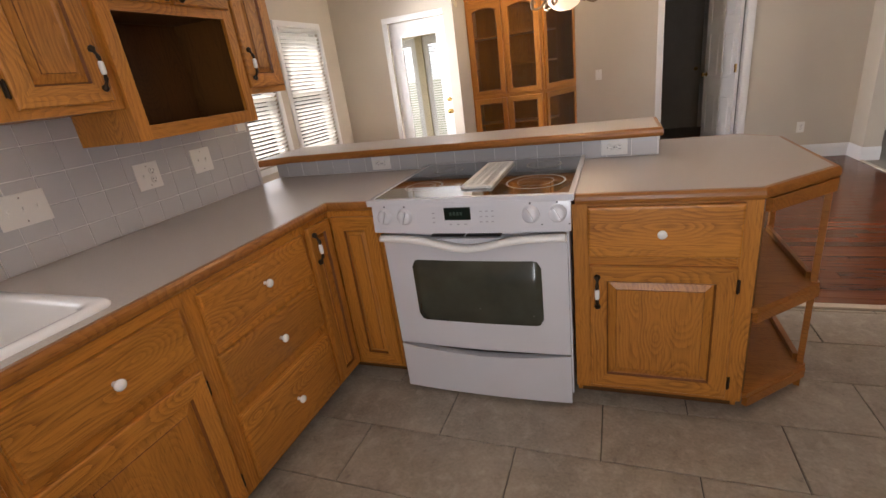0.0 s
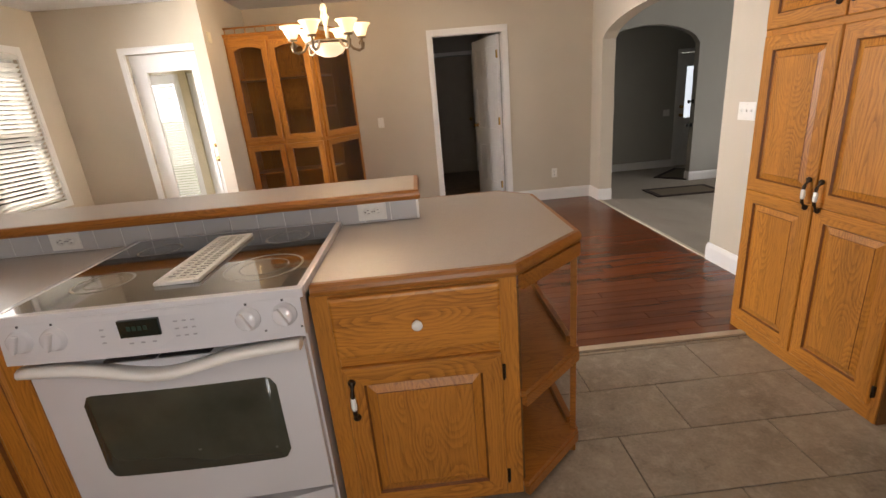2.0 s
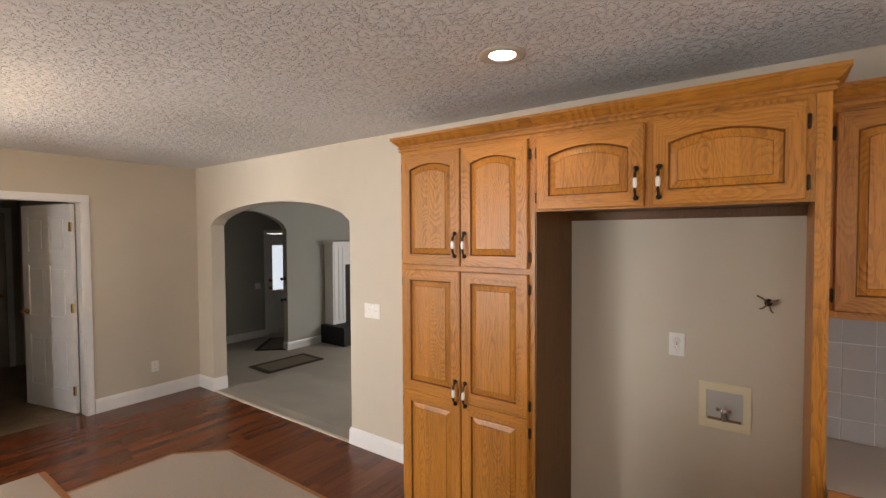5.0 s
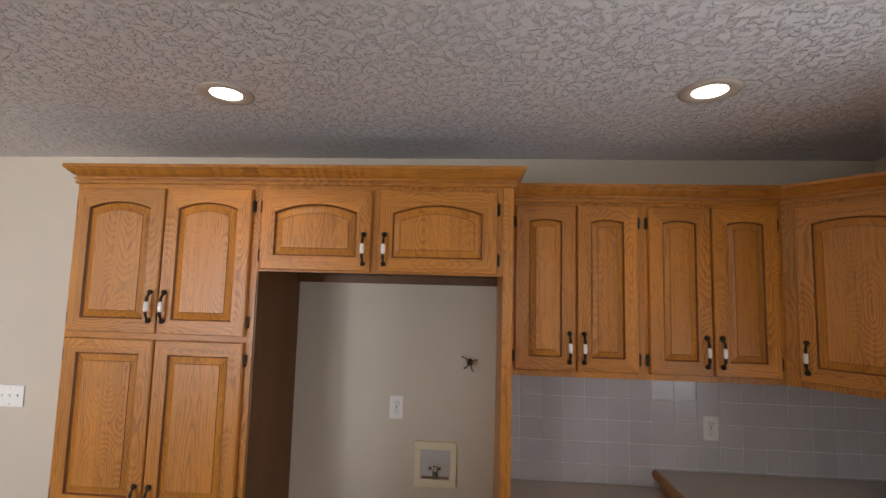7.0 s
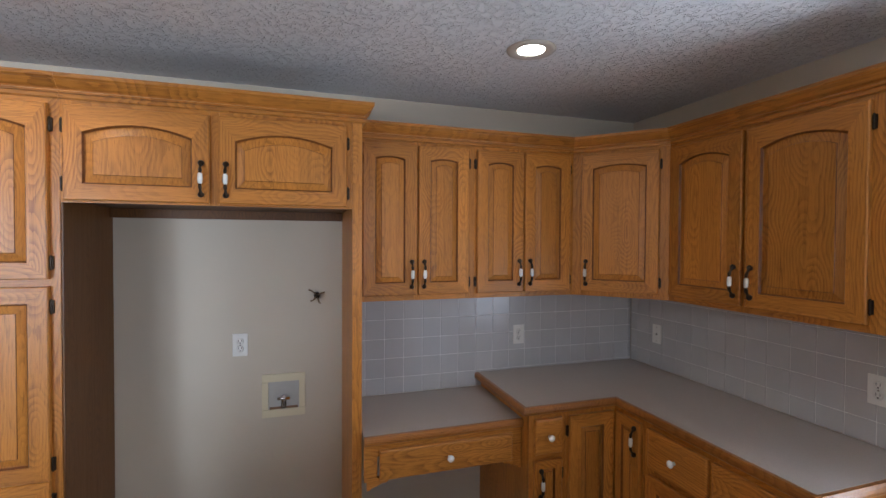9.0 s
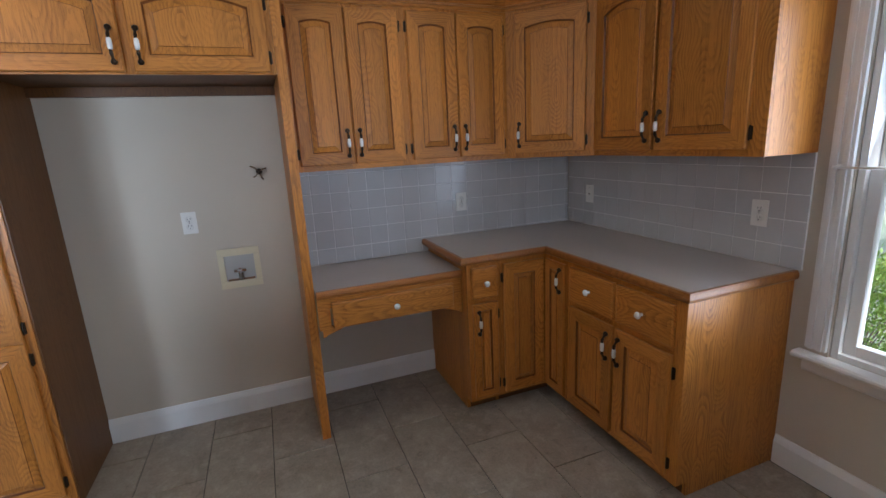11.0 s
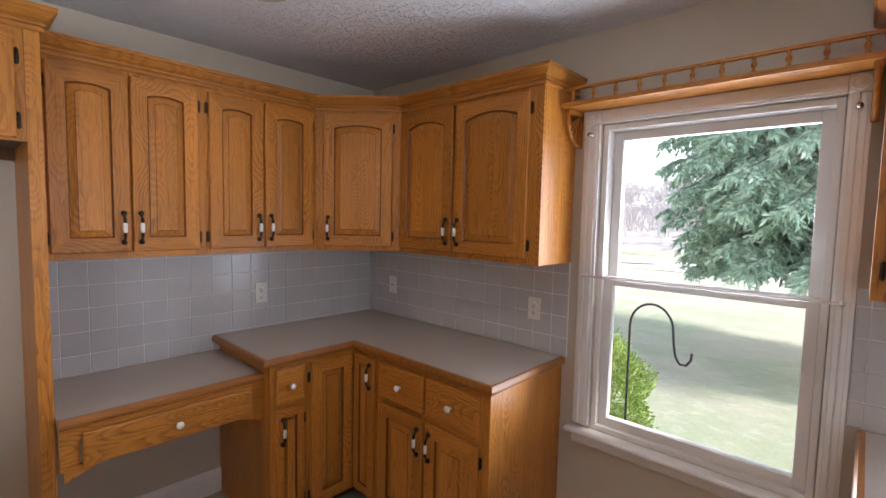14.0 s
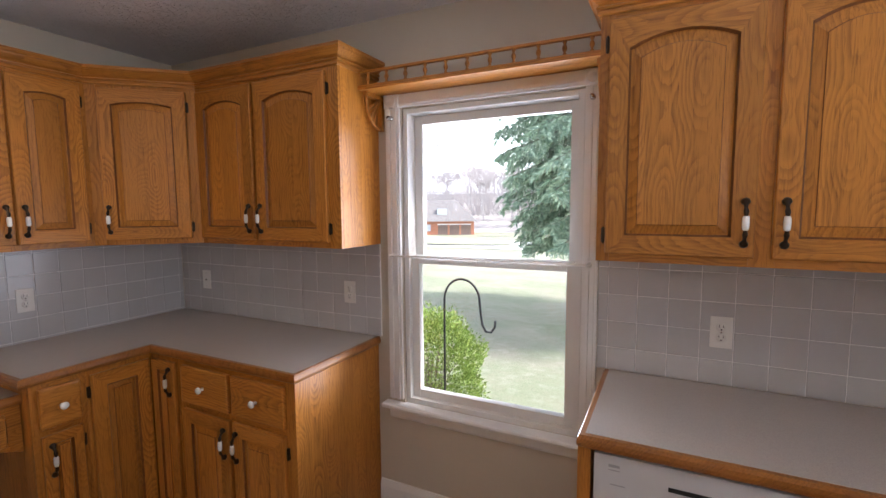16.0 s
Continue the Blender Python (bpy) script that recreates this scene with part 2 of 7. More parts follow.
def lawn_mat():
    m, nt, p = nodes("winter_lawn")
    v = coords(nt, rand=False)
    a = noisy(nt, v, 0.5, 6, 0.65)
    b = noisy(nt, v, 5.0, 6, 0.7)
    d = noisy(nt, v, 60.0, 4, 0.7)
    c = ramp(nt, b, [(0.32, (0.40, 0.35, 0.26)), (0.5, (0.24, 0.30, 0.16)), (0.66, (0.52, 0.49, 0.39))])
    c = mix(nt, 0.5, c, ramp(nt, a, [(0.42, (0.24, 0.32, 0.17)), (0.58, (0.50, 0.44, 0.34))]))
    c = mix(nt, 0.35, c, ramp(nt, d, [(0.3, (0.16, 0.17, 0.09)), (0.7, (0.62, 0.58, 0.46))]))
    nt.links.new(c, p.inputs["Base Color"])
    p.inputs["Roughness"].default_value = 0.95
    bump(nt, p, d, 0.8, 0.03)
    return m


def leafy(name, a, b):
    m, nt, p = nodes(name)
    g = nt.nodes.new("ShaderNodeNewGeometry")
    c = ramp(nt, g.outputs["Random Per Island"], [(0.0, a), (1.0, b)])
    nt.links.new(c, p.inputs["Base Color"])
    p.inputs["Roughness"].default_value = 0.6
    return m


def clear_glass(name, tint=(1, 1, 1), rough=0.0):
    m, nt, p = nodes(name)
    tr = nt.nodes.new("ShaderNodeBsdfTransparent")
    tr.inputs[0].default_value = (*tint, 1)
    gl = nt.nodes.new("ShaderNodeBsdfGlossy")
    gl.inputs["Roughness"].default_value = rough
    fr = nd(nt, "ShaderNodeFresnel", IOR=1.45)
    mx = nt.nodes.new("ShaderNodeMixShader")
    nt.links.new(fr.outputs[0], mx.inputs[0])
    nt.links.new(tr.outputs[0], mx.inputs[1])
    nt.links.new(gl.outputs[0], mx.inputs[2])
    nt.links.new(mx.outputs[0], nt.nodes["Material Output"].inputs[0])
    nt.nodes.remove(p)
    return m


def glowing(name, color, strength, base=(0.85, 0.8, 0.7)):
    m, nt, p = nodes(name)
    v = coords(nt)
    c = ramp(nt, noisy(nt, v, 14.0, 4), [(0.3, tuple(x * 0.9 for x in color)), (0.7, color)])
    p.inputs["Base Color"].default_value = (*base, 1)
    nt.links.new(c, p.inputs["Emission Color"])
    p.inputs["Emission Strength"].default_value = strength
    p.inputs["Roughness"].default_value = 0.35
    return m


OAK_V, OAK_H, OAK_Y = oak("oak_vertical", 2), oak("oak_horizontal", 0), oak("oak_deep", 1)
OAK_GLAZE = oak("oak_stain_in_grooves", 2, (0.19, 0.064, 0.011), (0.08, 0.023, 0.005), 0.4)
# Darker oak for the bay's side veneer; elsewhere it paints shade into recesses.
OAK_DARK = oak("oak_dark_and_shaded", 2, (0.125, 0.051, 0.011), (0.058, 0.020, 0.0045), 0.42)
OAK_EDGE = oak("oak_counter_edge", 0, (0.33, 0.128, 0.024), (0.13, 0.04, 0.008), 0.3)
OAK_EDGE_Y = oak("oak_counter_edge_deep", 1, (0.33, 0.128, 0.024), (0.13, 0.04, 0.008), 0.3)
FLOOR_TILE, CHERRY = stone_tile(), cherry_plank()
GROUT_DARK = plain("dark_grout", (0.055, 0.048, 0.04), 0.9)
WALL = wall_paint("beige_wall_paint", (0.54, 0.478, 0.385))
WALL_GREY = wall_paint("greige_wall_paint", (0.37, 0.36, 0.318))
CEIL = knockdown()
LAMINATE = laminate()
TRIM = plain("white_trim_paint", (0.76, 0.75, 0.73), 0.38, vary=0.03)
DOOR_WHITE = plain("white_door_paint", (0.74, 0.735, 0.72), 0.42, vary=0.03)
DOOR_TAN = plain("tan_door_paint", (0.36, 0.30, 0.22), 0.5, vary=0.04)
CAN_TRIM = plain("aged_white_trim", (0.52, 0.46, 0.38), 0.5, vary=0.05)
ENAMEL = plain("white_enamel", (0.61, 0.605, 0.62), 0.16, vary=0.015, coat=0.4)
PLASTIC = plain("white_plastic", (0.76, 0.745, 0.70), 0.35, vary=0.02)
IVORY = plain("ivory_plastic", (0.66, 0.60, 0.42), 0.4, vary=0.03)
PORCELAIN = plain("white_porcelain", (0.82, 0.81, 0.78), 0.1, vary=0.01, coat=0.5)
BRONZE = plain("oiled_bronze", (0.045, 0.032, 0.022), 0.42, 0.85, 0.2)
BRASS = plain("polished_brass", (0.70, 0.48, 0.17), 0.22, 1.0, 0.08)
CHROME = plain("dull_chrome", (0.6, 0.6, 0.6), 0.22, 1.0, 0.05)
ANTIQUE = plain("antique_bronze_scroll", (0.26, 0.19, 0.12), 0.4, 0.8, 0.25, 30)
BLACK = plain("black_plastic", (0.012, 0.012, 0.013), 0.35)
CERAMIC = plain("black_ceramic_glass", (0.010, 0.010, 0.011), 0.06, vary=0.2, coat=1.0)
OVEN_GLASS = plain("dark_oven_glass", (0.045, 0.048, 0.034), 0.24, vary=0.3, coat=0.3)
RING = plain("grey_burner_print", (0.34, 0.32, 0.29), 0.2, vary=0.3, scale=30)
PRINT = plain("grey_print", (0.33, 0.33, 0.34), 0.5)
WALL_TILE = plain("white_glazed_tile", (0.50, 0.492, 0.49), 0.19, vary=0.06, scale=3.0, coat=0.12)
GROUT = plain("pale_grout", (0.78, 0.77, 0.75), 0.9)
VINYL = plain("white_window_vinyl", (0.72, 0.705, 0.68), 0.4, vary=0.02)
BLIND = plain("white_blind_slat", (0.80, 0.79, 0.77), 0.45, vary=0.02)
_tl = BLIND.node_tree.nodes.new("ShaderNodeBsdfTranslucent")
_tl.inputs[0].default_value = (0.92, 0.91, 0.88, 1)
_mx = BLIND.node_tree.nodes.new("ShaderNodeMixShader")
_mx.inputs[0].default_value = 0.62
BLIND.node_tree.links.new(BLIND.node_tree.nodes["Principled BSDF"].outputs[0], _mx.inputs[1])
BLIND.node_tree.links.new(_tl.outputs[0], _mx.inputs[2])
BLIND.node_tree.links.new(_mx.outputs[0], BLIND.node_tree.nodes["Material Output"].inputs[0])
CARPET = carpet_mat()
MAT_DARK = plain("dark_brown_mat_border", (0.035, 0.02, 0.014), 0.9, bumpy=0.4)
MAT_TAN = plain("tan_mat_weave", (0.16, 0.125, 0.085), 0.95, bumpy=0.5)
SOOT = plain("black_firebox", (0.012, 0.011, 0.011), 0.7)
HALL_FLOOR = plain("brown_sheet_vinyl", (0.17, 0.12, 0.07), 0.4, vary=0.3, scale=9)
LAWN = lawn_mat()
GLASS = clear_glass("clear_glass")
CAB_GLASS = clear_glass("cabinet_glass", (0.86, 0.88, 0.87))
# Daylight through the front door's pane is put in as emission.
FROST = glowing("glowing_etched_glass", (0.75, 0.88, 1.0), 0.55)
SHADE = glowing("lit_alabaster_glass", (1.0, 0.72, 0.36), 0.6)
BOWL = glowing("lit_alabaster_bowl", (1.0, 0.74, 0.44), 0.5)
LENS = glowing("lit_downlight_lens", (1.0, 0.88, 0.70), 9.0)
SPRUCE = leafy("blue_green_spruce_needles", (0.20, 0.31, 0.22), (0.46, 0.58, 0.42))
SHRUB = leafy("yellow_green_shrub_leaves", (0.16, 0.27, 0.04), (0.36, 0.46, 0.11))
BARK = plain("grey_brown_bark", (0.16, 0.125, 0.10), 0.95, vary=0.3, scale=12, bumpy=0.6, bscale=40)
# Grey twigs, paled so that distance haze is in their colour.
TWIG = plain("hazed_winter_twigs", (0.47, 0.44, 0.43), 0.95, vary=0.2)
BRICK = plain("red_brick_far", (0.42, 0.18, 0.11), 0.9, vary=0.25, scale=5)
ROOF = plain("weathered_shingle", (0.24, 0.225, 0.215), 0.9, vary=0.25, scale=3)
GARAGE = plain("brown_garage_door", (0.17, 0.12, 0.10), 0.6)
CONCRETE = plain("pale_concrete_drive", (0.62, 0.60, 0.57), 0.85, vary=0.1)
SIDING = plain("pale_blue_grey_siding", (0.50, 0.56, 0.62), 0.8)
PORCH = plain("sunroom_cream_paint", (0.60, 0.52, 0.36), 0.6)
# Lightened too: the far slope's haze is put into this brown.
EARTH = plain("hazed_woodland_floor", (0.42, 0.385, 0.35), 1.0, vary=0.3, scale=0.4)

# ---- mesh helpers ----
def box(bm, x0, x1, y0, y1, z0, z1, bev=0.0):
    r = bmesh.ops.create_cube(bm, size=1.0)
    vs = r["verts"]
    for v in vs:
        v.co = ((x0 + x1) / 2 + v.co.x * (x1 - x0), (y0 + y1) / 2 + v.co.y * (y1 - y0), (z0 + z1) / 2 + v.co.z * (z1 - z0))
    if bev:
        es = list({e for v in vs for e in v.link_edges})
        bmesh.ops.bevel(bm, geom=es, offset=bev, segments=2, profile=0.7, affect="EDGES")


def boxes(*rows, bev=0.0):
    bm = bmesh.new()
    for r in rows:
        box(bm, *r, bev=bev)
    return bm


def mesh_of(bm, name, mats, smooth=False):
    me = bpy.data.meshes.new(name)
    bmesh.ops.recalc_face_normals(bm, faces=bm.faces)
    bm.to_mesh(me)
    bm.free()
    for m in mats if isinstance(mats, (list, tuple)) else [mats]:
        me.materials.append(m)
    if smooth:
        for p in me.polygons:
            p.use_smooth = True
    return me


def part(name, bm, mats, parent, label="", smooth=False, at=None):
    ob = new(name, mesh_of(bm, name, mats, smooth))
    ob.parent = parent
    if at is not None:
        ob.matrix_basis = at
    return tagged(ob, label)


def thing(name, label, category, m=None, group="", kind=""):
    ob = new(name)
    ob.empty_display_size = 0.1
    if m is not None:
        ob.matrix_basis = m
    return tagged(ob, label, category, group, kind)


def solo(name, bm, mats, label, category, kind="", group="", smooth=False, m=None):
    ob = new(name, mesh_of(bm, name, mats, smooth))
    if m is not None:
        ob.matrix_basis = m
    return tagged(ob, label, category, group, kind)


def lathe(bm, prof, segs=20, at=(0, 0, 0), axis="z", mat=0):
    """Turned shape from (radius, height) pairs."""
    rings = []
    for r, h in prof:
        ring = []
        for i in range(segs):
            a = 2 * math.pi * i / segs
            c, s = r * math.cos(a), r * math.sin(a)
            p = {"z": (c, s, h), "y": (c, h, s), "x": (h, c, s)}[axis]
            ring.append(bm.verts.new((at[0] + p[0], at[1] + p[1], at[2] + p[2])))
        rings.append(ring)
    for a, b in zip(rings, rings[1:]):
        for i in range(segs):
            f = bm.faces.new((a[i], a[(i + 1) % segs], b[(i + 1) % segs], b[i]))
            f.material_index, f.smooth = mat, True
    for ring, r in ((rings[0], prof[0][0]), (rings[-1], prof[-1][0])):
        if r > 1e-5:
            f = bm.faces.new(ring)
            f.material_index = mat


def tube(bm, pts, radii, segs=8, mat=0):
    pts = [Vector(p) for p in pts]
    if not isinstance(radii, (list, tuple)):
        radii = [radii] * len(pts)
    rings, ref = [], None
    for i, p in enumerate(pts):
        d = (pts[min(i + 1, len(pts) - 1)] - pts[max(i - 1, 0)]).normalized()
        if ref is None:
            ref = d.orthogonal().normalized()
        ref = (ref - d * ref.dot(d)).normalized()
        o = d.cross(ref)
        rings.append([bm.verts.new(p + (ref * math.cos(2 * math.pi * k / segs) + o * math.sin(2 * math.pi * k / segs)) * radii[i]) for k in range(segs)])
    for a, b in zip(rings, rings[1:]):
        for k in range(segs):
            f = bm.faces.new((a[k], a[(k + 1) % segs], b[(k + 1) % segs], b[k]))
            f.smooth, f.material_index = True, mat
    for r in (rings[0], rings[-1]):
        bm.faces.new(r).material_index = mat


def prism(bm, poly, z0, z1, mat=0):
    """A flat outline in x, y raised from z0 to z1."""
    lo = [bm.verts.new((x, y, z0)) for x, y in poly]
    hi = [bm.verts.new((x, y, z1)) for x, y in poly]
    fs = [bm.faces.new(lo), bm.faces.new(hi)]
    n = len(poly)
    fs += [bm.faces.new((lo[i], lo[(i + 1) % n], hi[(i + 1) % n], hi[i])) for i in range(n)]
    for f in fs:
        f.material_index = mat


def sweep(bm, path, prof, closed=False, mat=0):
    """A moulding: prof is (out, up) pairs, path is (x, y, z) points; out is to the right of the way along it."""
    n = len(path)
    rows = []
    for i, p in enumerate(path):
        p = Vector(p)
        d0 = (Vector(path[i]) - Vector(path[i - 1])) if (i or closed) else None
        d1 = (Vector(path[(i + 1) % n]) - p) if (i < n - 1 or closed) else None
        d0, d1 = d0 or d1, d1 or d0
        n0 = Vector((d0.y, -d0.x, 0)).normalized()
        n1 = Vector((d1.y, -d1.x, 0)).normalized()
        o = (n0 + n1).normalized()
        o /= max(0.3, o.dot(n1))
        rows.append([bm.verts.new(p + o * a + Vector((0, 0, b))) for a, b in prof])
    k = len(prof)
    for i in range(n if closed else n - 1):
        a, b = rows[i], rows[(i + 1) % n]
        for j in range(k):
            bm.faces.new((a[j], a[(j + 1) % k], b[(j + 1) % k], b[j])).material_index = mat
    if not closed:
        bm.faces.new(rows[0]).material_index = mat
        bm.faces.new(rows[-1]).material_index = mat


def wall_bm(u0, u1, z0, z1, t0, t1, holes=(), along="x"):
    """A wall with rectangular holes (a, b, low, high), built of solid pieces."""
    bm = bmesh.new()

    def put(a, b, lo, hi):
        if b - a > 1e-4 and hi - lo > 1e-4:
            box(bm, *((a, b, t0, t1) if along == "x" else (t0, t1, a, b)), lo, hi)
    cur = u0
    for a, b, lo, hi in sorted(holes):
        put(cur, a, z0, z1)
        put(a, b, z0, lo)
        put(a, b, hi, z1)
        cur = b
    put(cur, u1, z0, z1)
    return bm


# ---- cabinet pieces; local x to the right of the front, y into the cabinet, z up ----
def loop_points(x0, x1, z0, z1, rise, n=9):
    """Rectangle whose top edge bows up by rise."""
    pts = [(x0, z0), (x1, z0), (x1, z1)]
    for i in range(1, n):
        s = i / n
        pts.append((x1 + (x0 - x1) * s, z1 + rise * (1 - (2 * s - 1) ** 2)))
    return pts + [(x0, z1)]


def ring_bridge(bm, a, b, side_mat=0, flat_mat=1):
    n = len(a)
    for i in range(n):
        f = bm.faces.new((a[i], a[(i + 1) % n], b[(i + 1) % n], b[i]))
        f.material_index = side_mat if i in (1, n - 1) else flat_mat


def panel_door(name, x0, x1, z0, z1, y, parent, rise=0.0, handle=None, hinge=None, stile=0.061, t=0.02, glass=False, hv=None):
    """A framed door with a raised panel (or a pane), its front at y - t. handle: 'l' or 'r' with height hv; hinge: 'l' or 'r'."""
    bm = bmesh.new()

    def ring(pts, d):
        return [bm.verts.new((px, d, pz)) for px, pz in pts]
    e = 0.004
    st = min(stile, (x1 - x0) * 0.27)
    out = loop_points(x0, x1, z0, z1, 0)
    o2 = loop_points(x0 + e, x1 - e, z0 + e, z1 - e, 0)
    top = z1 - st - rise * 1.02
    i1 = loop_points(x0 + st, x1 - st, z0 + st, top, rise)
    i2 = loop_points(x0 + st + 0.006, x1 - st - 0.006, z0 + st + 0.006, top - 0.006, rise)
    r0, r1, r2, r3, r4 = ring(out, y), ring(out, y - t + e), ring(o2, y - t), ring(i1, y - t), ring(i2, y - t + 0.009)
    for a, b in ((r0, r1), (r1, r2), (r2, r3)):
        ring_bridge(bm, a, b)
    ring_bridge(bm, r3, r4, 2, 2)
    d = part(name, bm, [OAK_V, OAK_H, OAK_GLAZE], parent)
    bm = bmesh.new()
    if glass:
        g = [bm.verts.new((px, y - t + 0.010, pz)) for px, pz in i1]
        bm.faces.new(g)
        part("pane", bm, CAB_GLASS, d, "clear glass pane")
    else:
        sl = min(0.034, (x1 - x0 - 2 * st) * 0.2)
        a = ring(loop_points(x0 + st, x1 - st, z0 + st, top, rise), y - t + 0.0095)
        b = ring(loop_points(x0 + st + 0.008, x1 - st - 0.008, z0 + st + 0.008, top - 0.008, rise), y - t + 0.0125)
        c = ring(loop_points(x0 + st + sl, x1 - st - sl, z0 + st + sl, top - sl, rise * 0.9), y - t + 0.004)
        cc = ring(loop_points(x0 + st + sl + 0.002, x1 - st - sl - 0.002, z0 + st + sl + 0.002, top - sl - 0.002, rise * 0.9), y - t + 0.0015)
        ring_bridge(bm, a, b, 0, 0), ring_bridge(bm, b, c, 0, 0), ring_bridge(bm, c, cc, 1, 1)
        bm.faces.new(cc)
        part("panel", bm, [OAK_V, OAK_GLAZE], d)
    if handle:
        hx = x0 + 0.028 if handle == "l" else x1 - 0.028
        pull(d, hx, y - t, hv if hv is not None else z0 + 0.10)
    if hinge:
        hx = x0 - 0.006 if hinge == "l" else x1 + 0.006
        for hz in (z0 + 0.06, z1 - 0.075):
            bm = bmesh.new()
            box(bm, hx - 0.007, hx + 0.007, y - 0.007, y, hz - 0.024, hz + 0.024, 0.001)
            lathe(bm, [(0.0, -0.029), (0.003, -0.027), (0.0042, -0.02), (0.0042, 0.02), (0.003, 0.027), (0.0, 0.029)], 8, (hx, y - 0.008, hz))
            part("hinge", bm, BRONZE, d, "dark bronze hinge")
    return d


def pull(parent, x, y, z, length=0.120):
    """An upright bronze pull with a porcelain middle; its centre at z."""
    bm = bmesh.new()
    h = length / 2
    half = [(h + 0.004, 0.0, 0.0085), (h + 0.003, 0.004, 0.0125), (h, 0.010, 0.0115), (h - 0.008, 0.014, 0.0055), (h - 0.016, 0.020, 0.0048), (h - 0.026, 0.025, 0.0075), (0.021, 0.026, 0.0050)]
    rows = [(z + a, y - b, r) for a, b, r in half] + [(z - a, y - b, r) for a, b, r in reversed(half)]
    tube(bm, [(x, b, a) for a, b, r in rows], [r for a, b, r in rows], 8)
    part("handle", bm, BRONZE, parent, "dark bronze bow handle", True)
    bm = bmesh.new()
    lathe(bm, [(0.0, -0.021), (0.0075, -0.021), (0.0092, -0.014), (0.0098, 0.0), (0.0092, 0.014), (0.0075, 0.021), (0.0, 0.021)], 12, (x, y - 0.025, z))
    part("handle_grip", bm, PORCELAIN, parent, "white porcelain grip", True)


def knob(parent, x, y, z, r=0.016):
    bm = bmesh.new()
    lathe(bm, [(0.0, 0.0), (0.008, 0.0), (0.0065, -0.010), (0.009, -0.014), (r, -0.020), (r, -0.026), (r * 0.7, -0.031), (0.0, -0.033)], 16, (x, y, z), "y")
    part("knob", bm, PORCELAIN, parent, "white porcelain knob", True)


def drawer(x0, x1, z0, z1, y, parent, t=0.02, name="drawer"):
    bm = bmesh.new()
    e = 0.006

    def ring(i, d):
        return [bm.verts.new(p) for p in ((x0 + i, d, z0 + i), (x1 - i, d, z0 + i), (x1 - i, d, z1 - i), (x0 + i, d, z1 - i))]
    rs = [ring(0, y), ring(0, y - t + e), ring(e * 0.4, y - t + e * 0.35), ring(e * 1.6, y - t)]
    for a, b in zip(rs, rs[1:]):
        for i in range(4):
            bm.faces.new((a[i], a[(i + 1) % 4], b[(i + 1) % 4], b[i]))
    bm.faces.new(rs[-1])
    d = part(name, bm, OAK_H, parent)
    knob(d, (x0 + x1) / 2, y - t, (z0 + z1) / 2)
    return d


def carcass(parent, w, d, z0, z1, toe=0.0, label="", lid=True):
    """Sides, back, top and bottom, and a face frame at y = 0."""
    for a, b in ((0, 0.018), (w - 0.018, w)):
        notch = toe - 0.02 if toe else 0.0
        rows = [(a, b, 0.0185, d, z0 + notch, z1)] + ([(a, b, 0.06, d, z0, z0 + notch)] if toe else [])
        part("side_panel", boxes(*rows), OAK_V, parent, label)
    part("bottom_panel", boxes((0.0185, w - 0.0185, 0.0185, d, z0 + toe, z0 + toe + 0.016)), OAK_H, parent)
    if lid:
        part("top_panel", boxes((0.0185, w - 0.0185, 0.0185, d, z1 - 0.018, z1 - 0.0005)), OAK_H, parent)
    part("back_panel", boxes((0.0185, w - 0.0185, d - 0.012, d, z0 + toe + 0.018, z1 - 0.019)), OAK_V, parent)
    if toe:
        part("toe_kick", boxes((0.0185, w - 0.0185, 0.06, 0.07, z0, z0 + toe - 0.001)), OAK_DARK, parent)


def face_frame(parent, w, z0, z1, uprights, rails, sw=0.035, d=0.018, ends=None, mids=None):
    """uprights: x centres between the two outer stiles; rails: (low, high) heights; ends, mids: widths of their own."""
    el, er = ends or (sw, sw)
    mids = mids or [sw] * len(uprights)
    bars = [(0, el)] + [(u - m / 2, u + m / 2) for u, m in zip(uprights, mids)] + [(w - er, w)]
    for a, b in bars:
        part("stile", boxes((a, b, 0, d, z0, z1)), OAK_V, parent)
    for lo, hi in rails:
        for (_, a), (b, _) in zip(bars, bars[1:]):
            part("rail", boxes((a + 0.0004, b - 0.0004, 0.0008, d, lo, hi)), OAK_H, parent)


CROWN = [(0.0, 0.0), (0.006, 0.0), (0.010, 0.004), (0.010, 0.013), (0.003, 0.0145), (0.003, 0.019), (0.013, 0.0205), (0.015, 0.026), (0.007, 0.0305), (0.007, 0.035), (0.019, 0.042), (0.034, 0.058), (0.036, 0.062), (0.040, 0.063), (0.045, 0.068), (0.045, 0.082), (0.0, 0.082)]


def crown(parent, pts, z, scale=1.0, mat=None):
    bm = bmesh.new()
    sweep(bm, [(x, y, z) for x, y in pts], [(a * scale, b * scale) for a, b in CROWN])
    part("crown", bm, mat or OAK_H, parent)


# ---- the large structure ----
H = 2.475
XE, YB, XW, XD, YG = 3.0, 7.33, -1.35, -2.72, 6.65     # east, back, kitchen west, dining west, glazed-door wall
LOW = -0.25                                             # floor of the sunken front room


def structure(name, bm, mats, label, category="wall"):
    return solo(name, bm, mats, label, category, kind="structure")


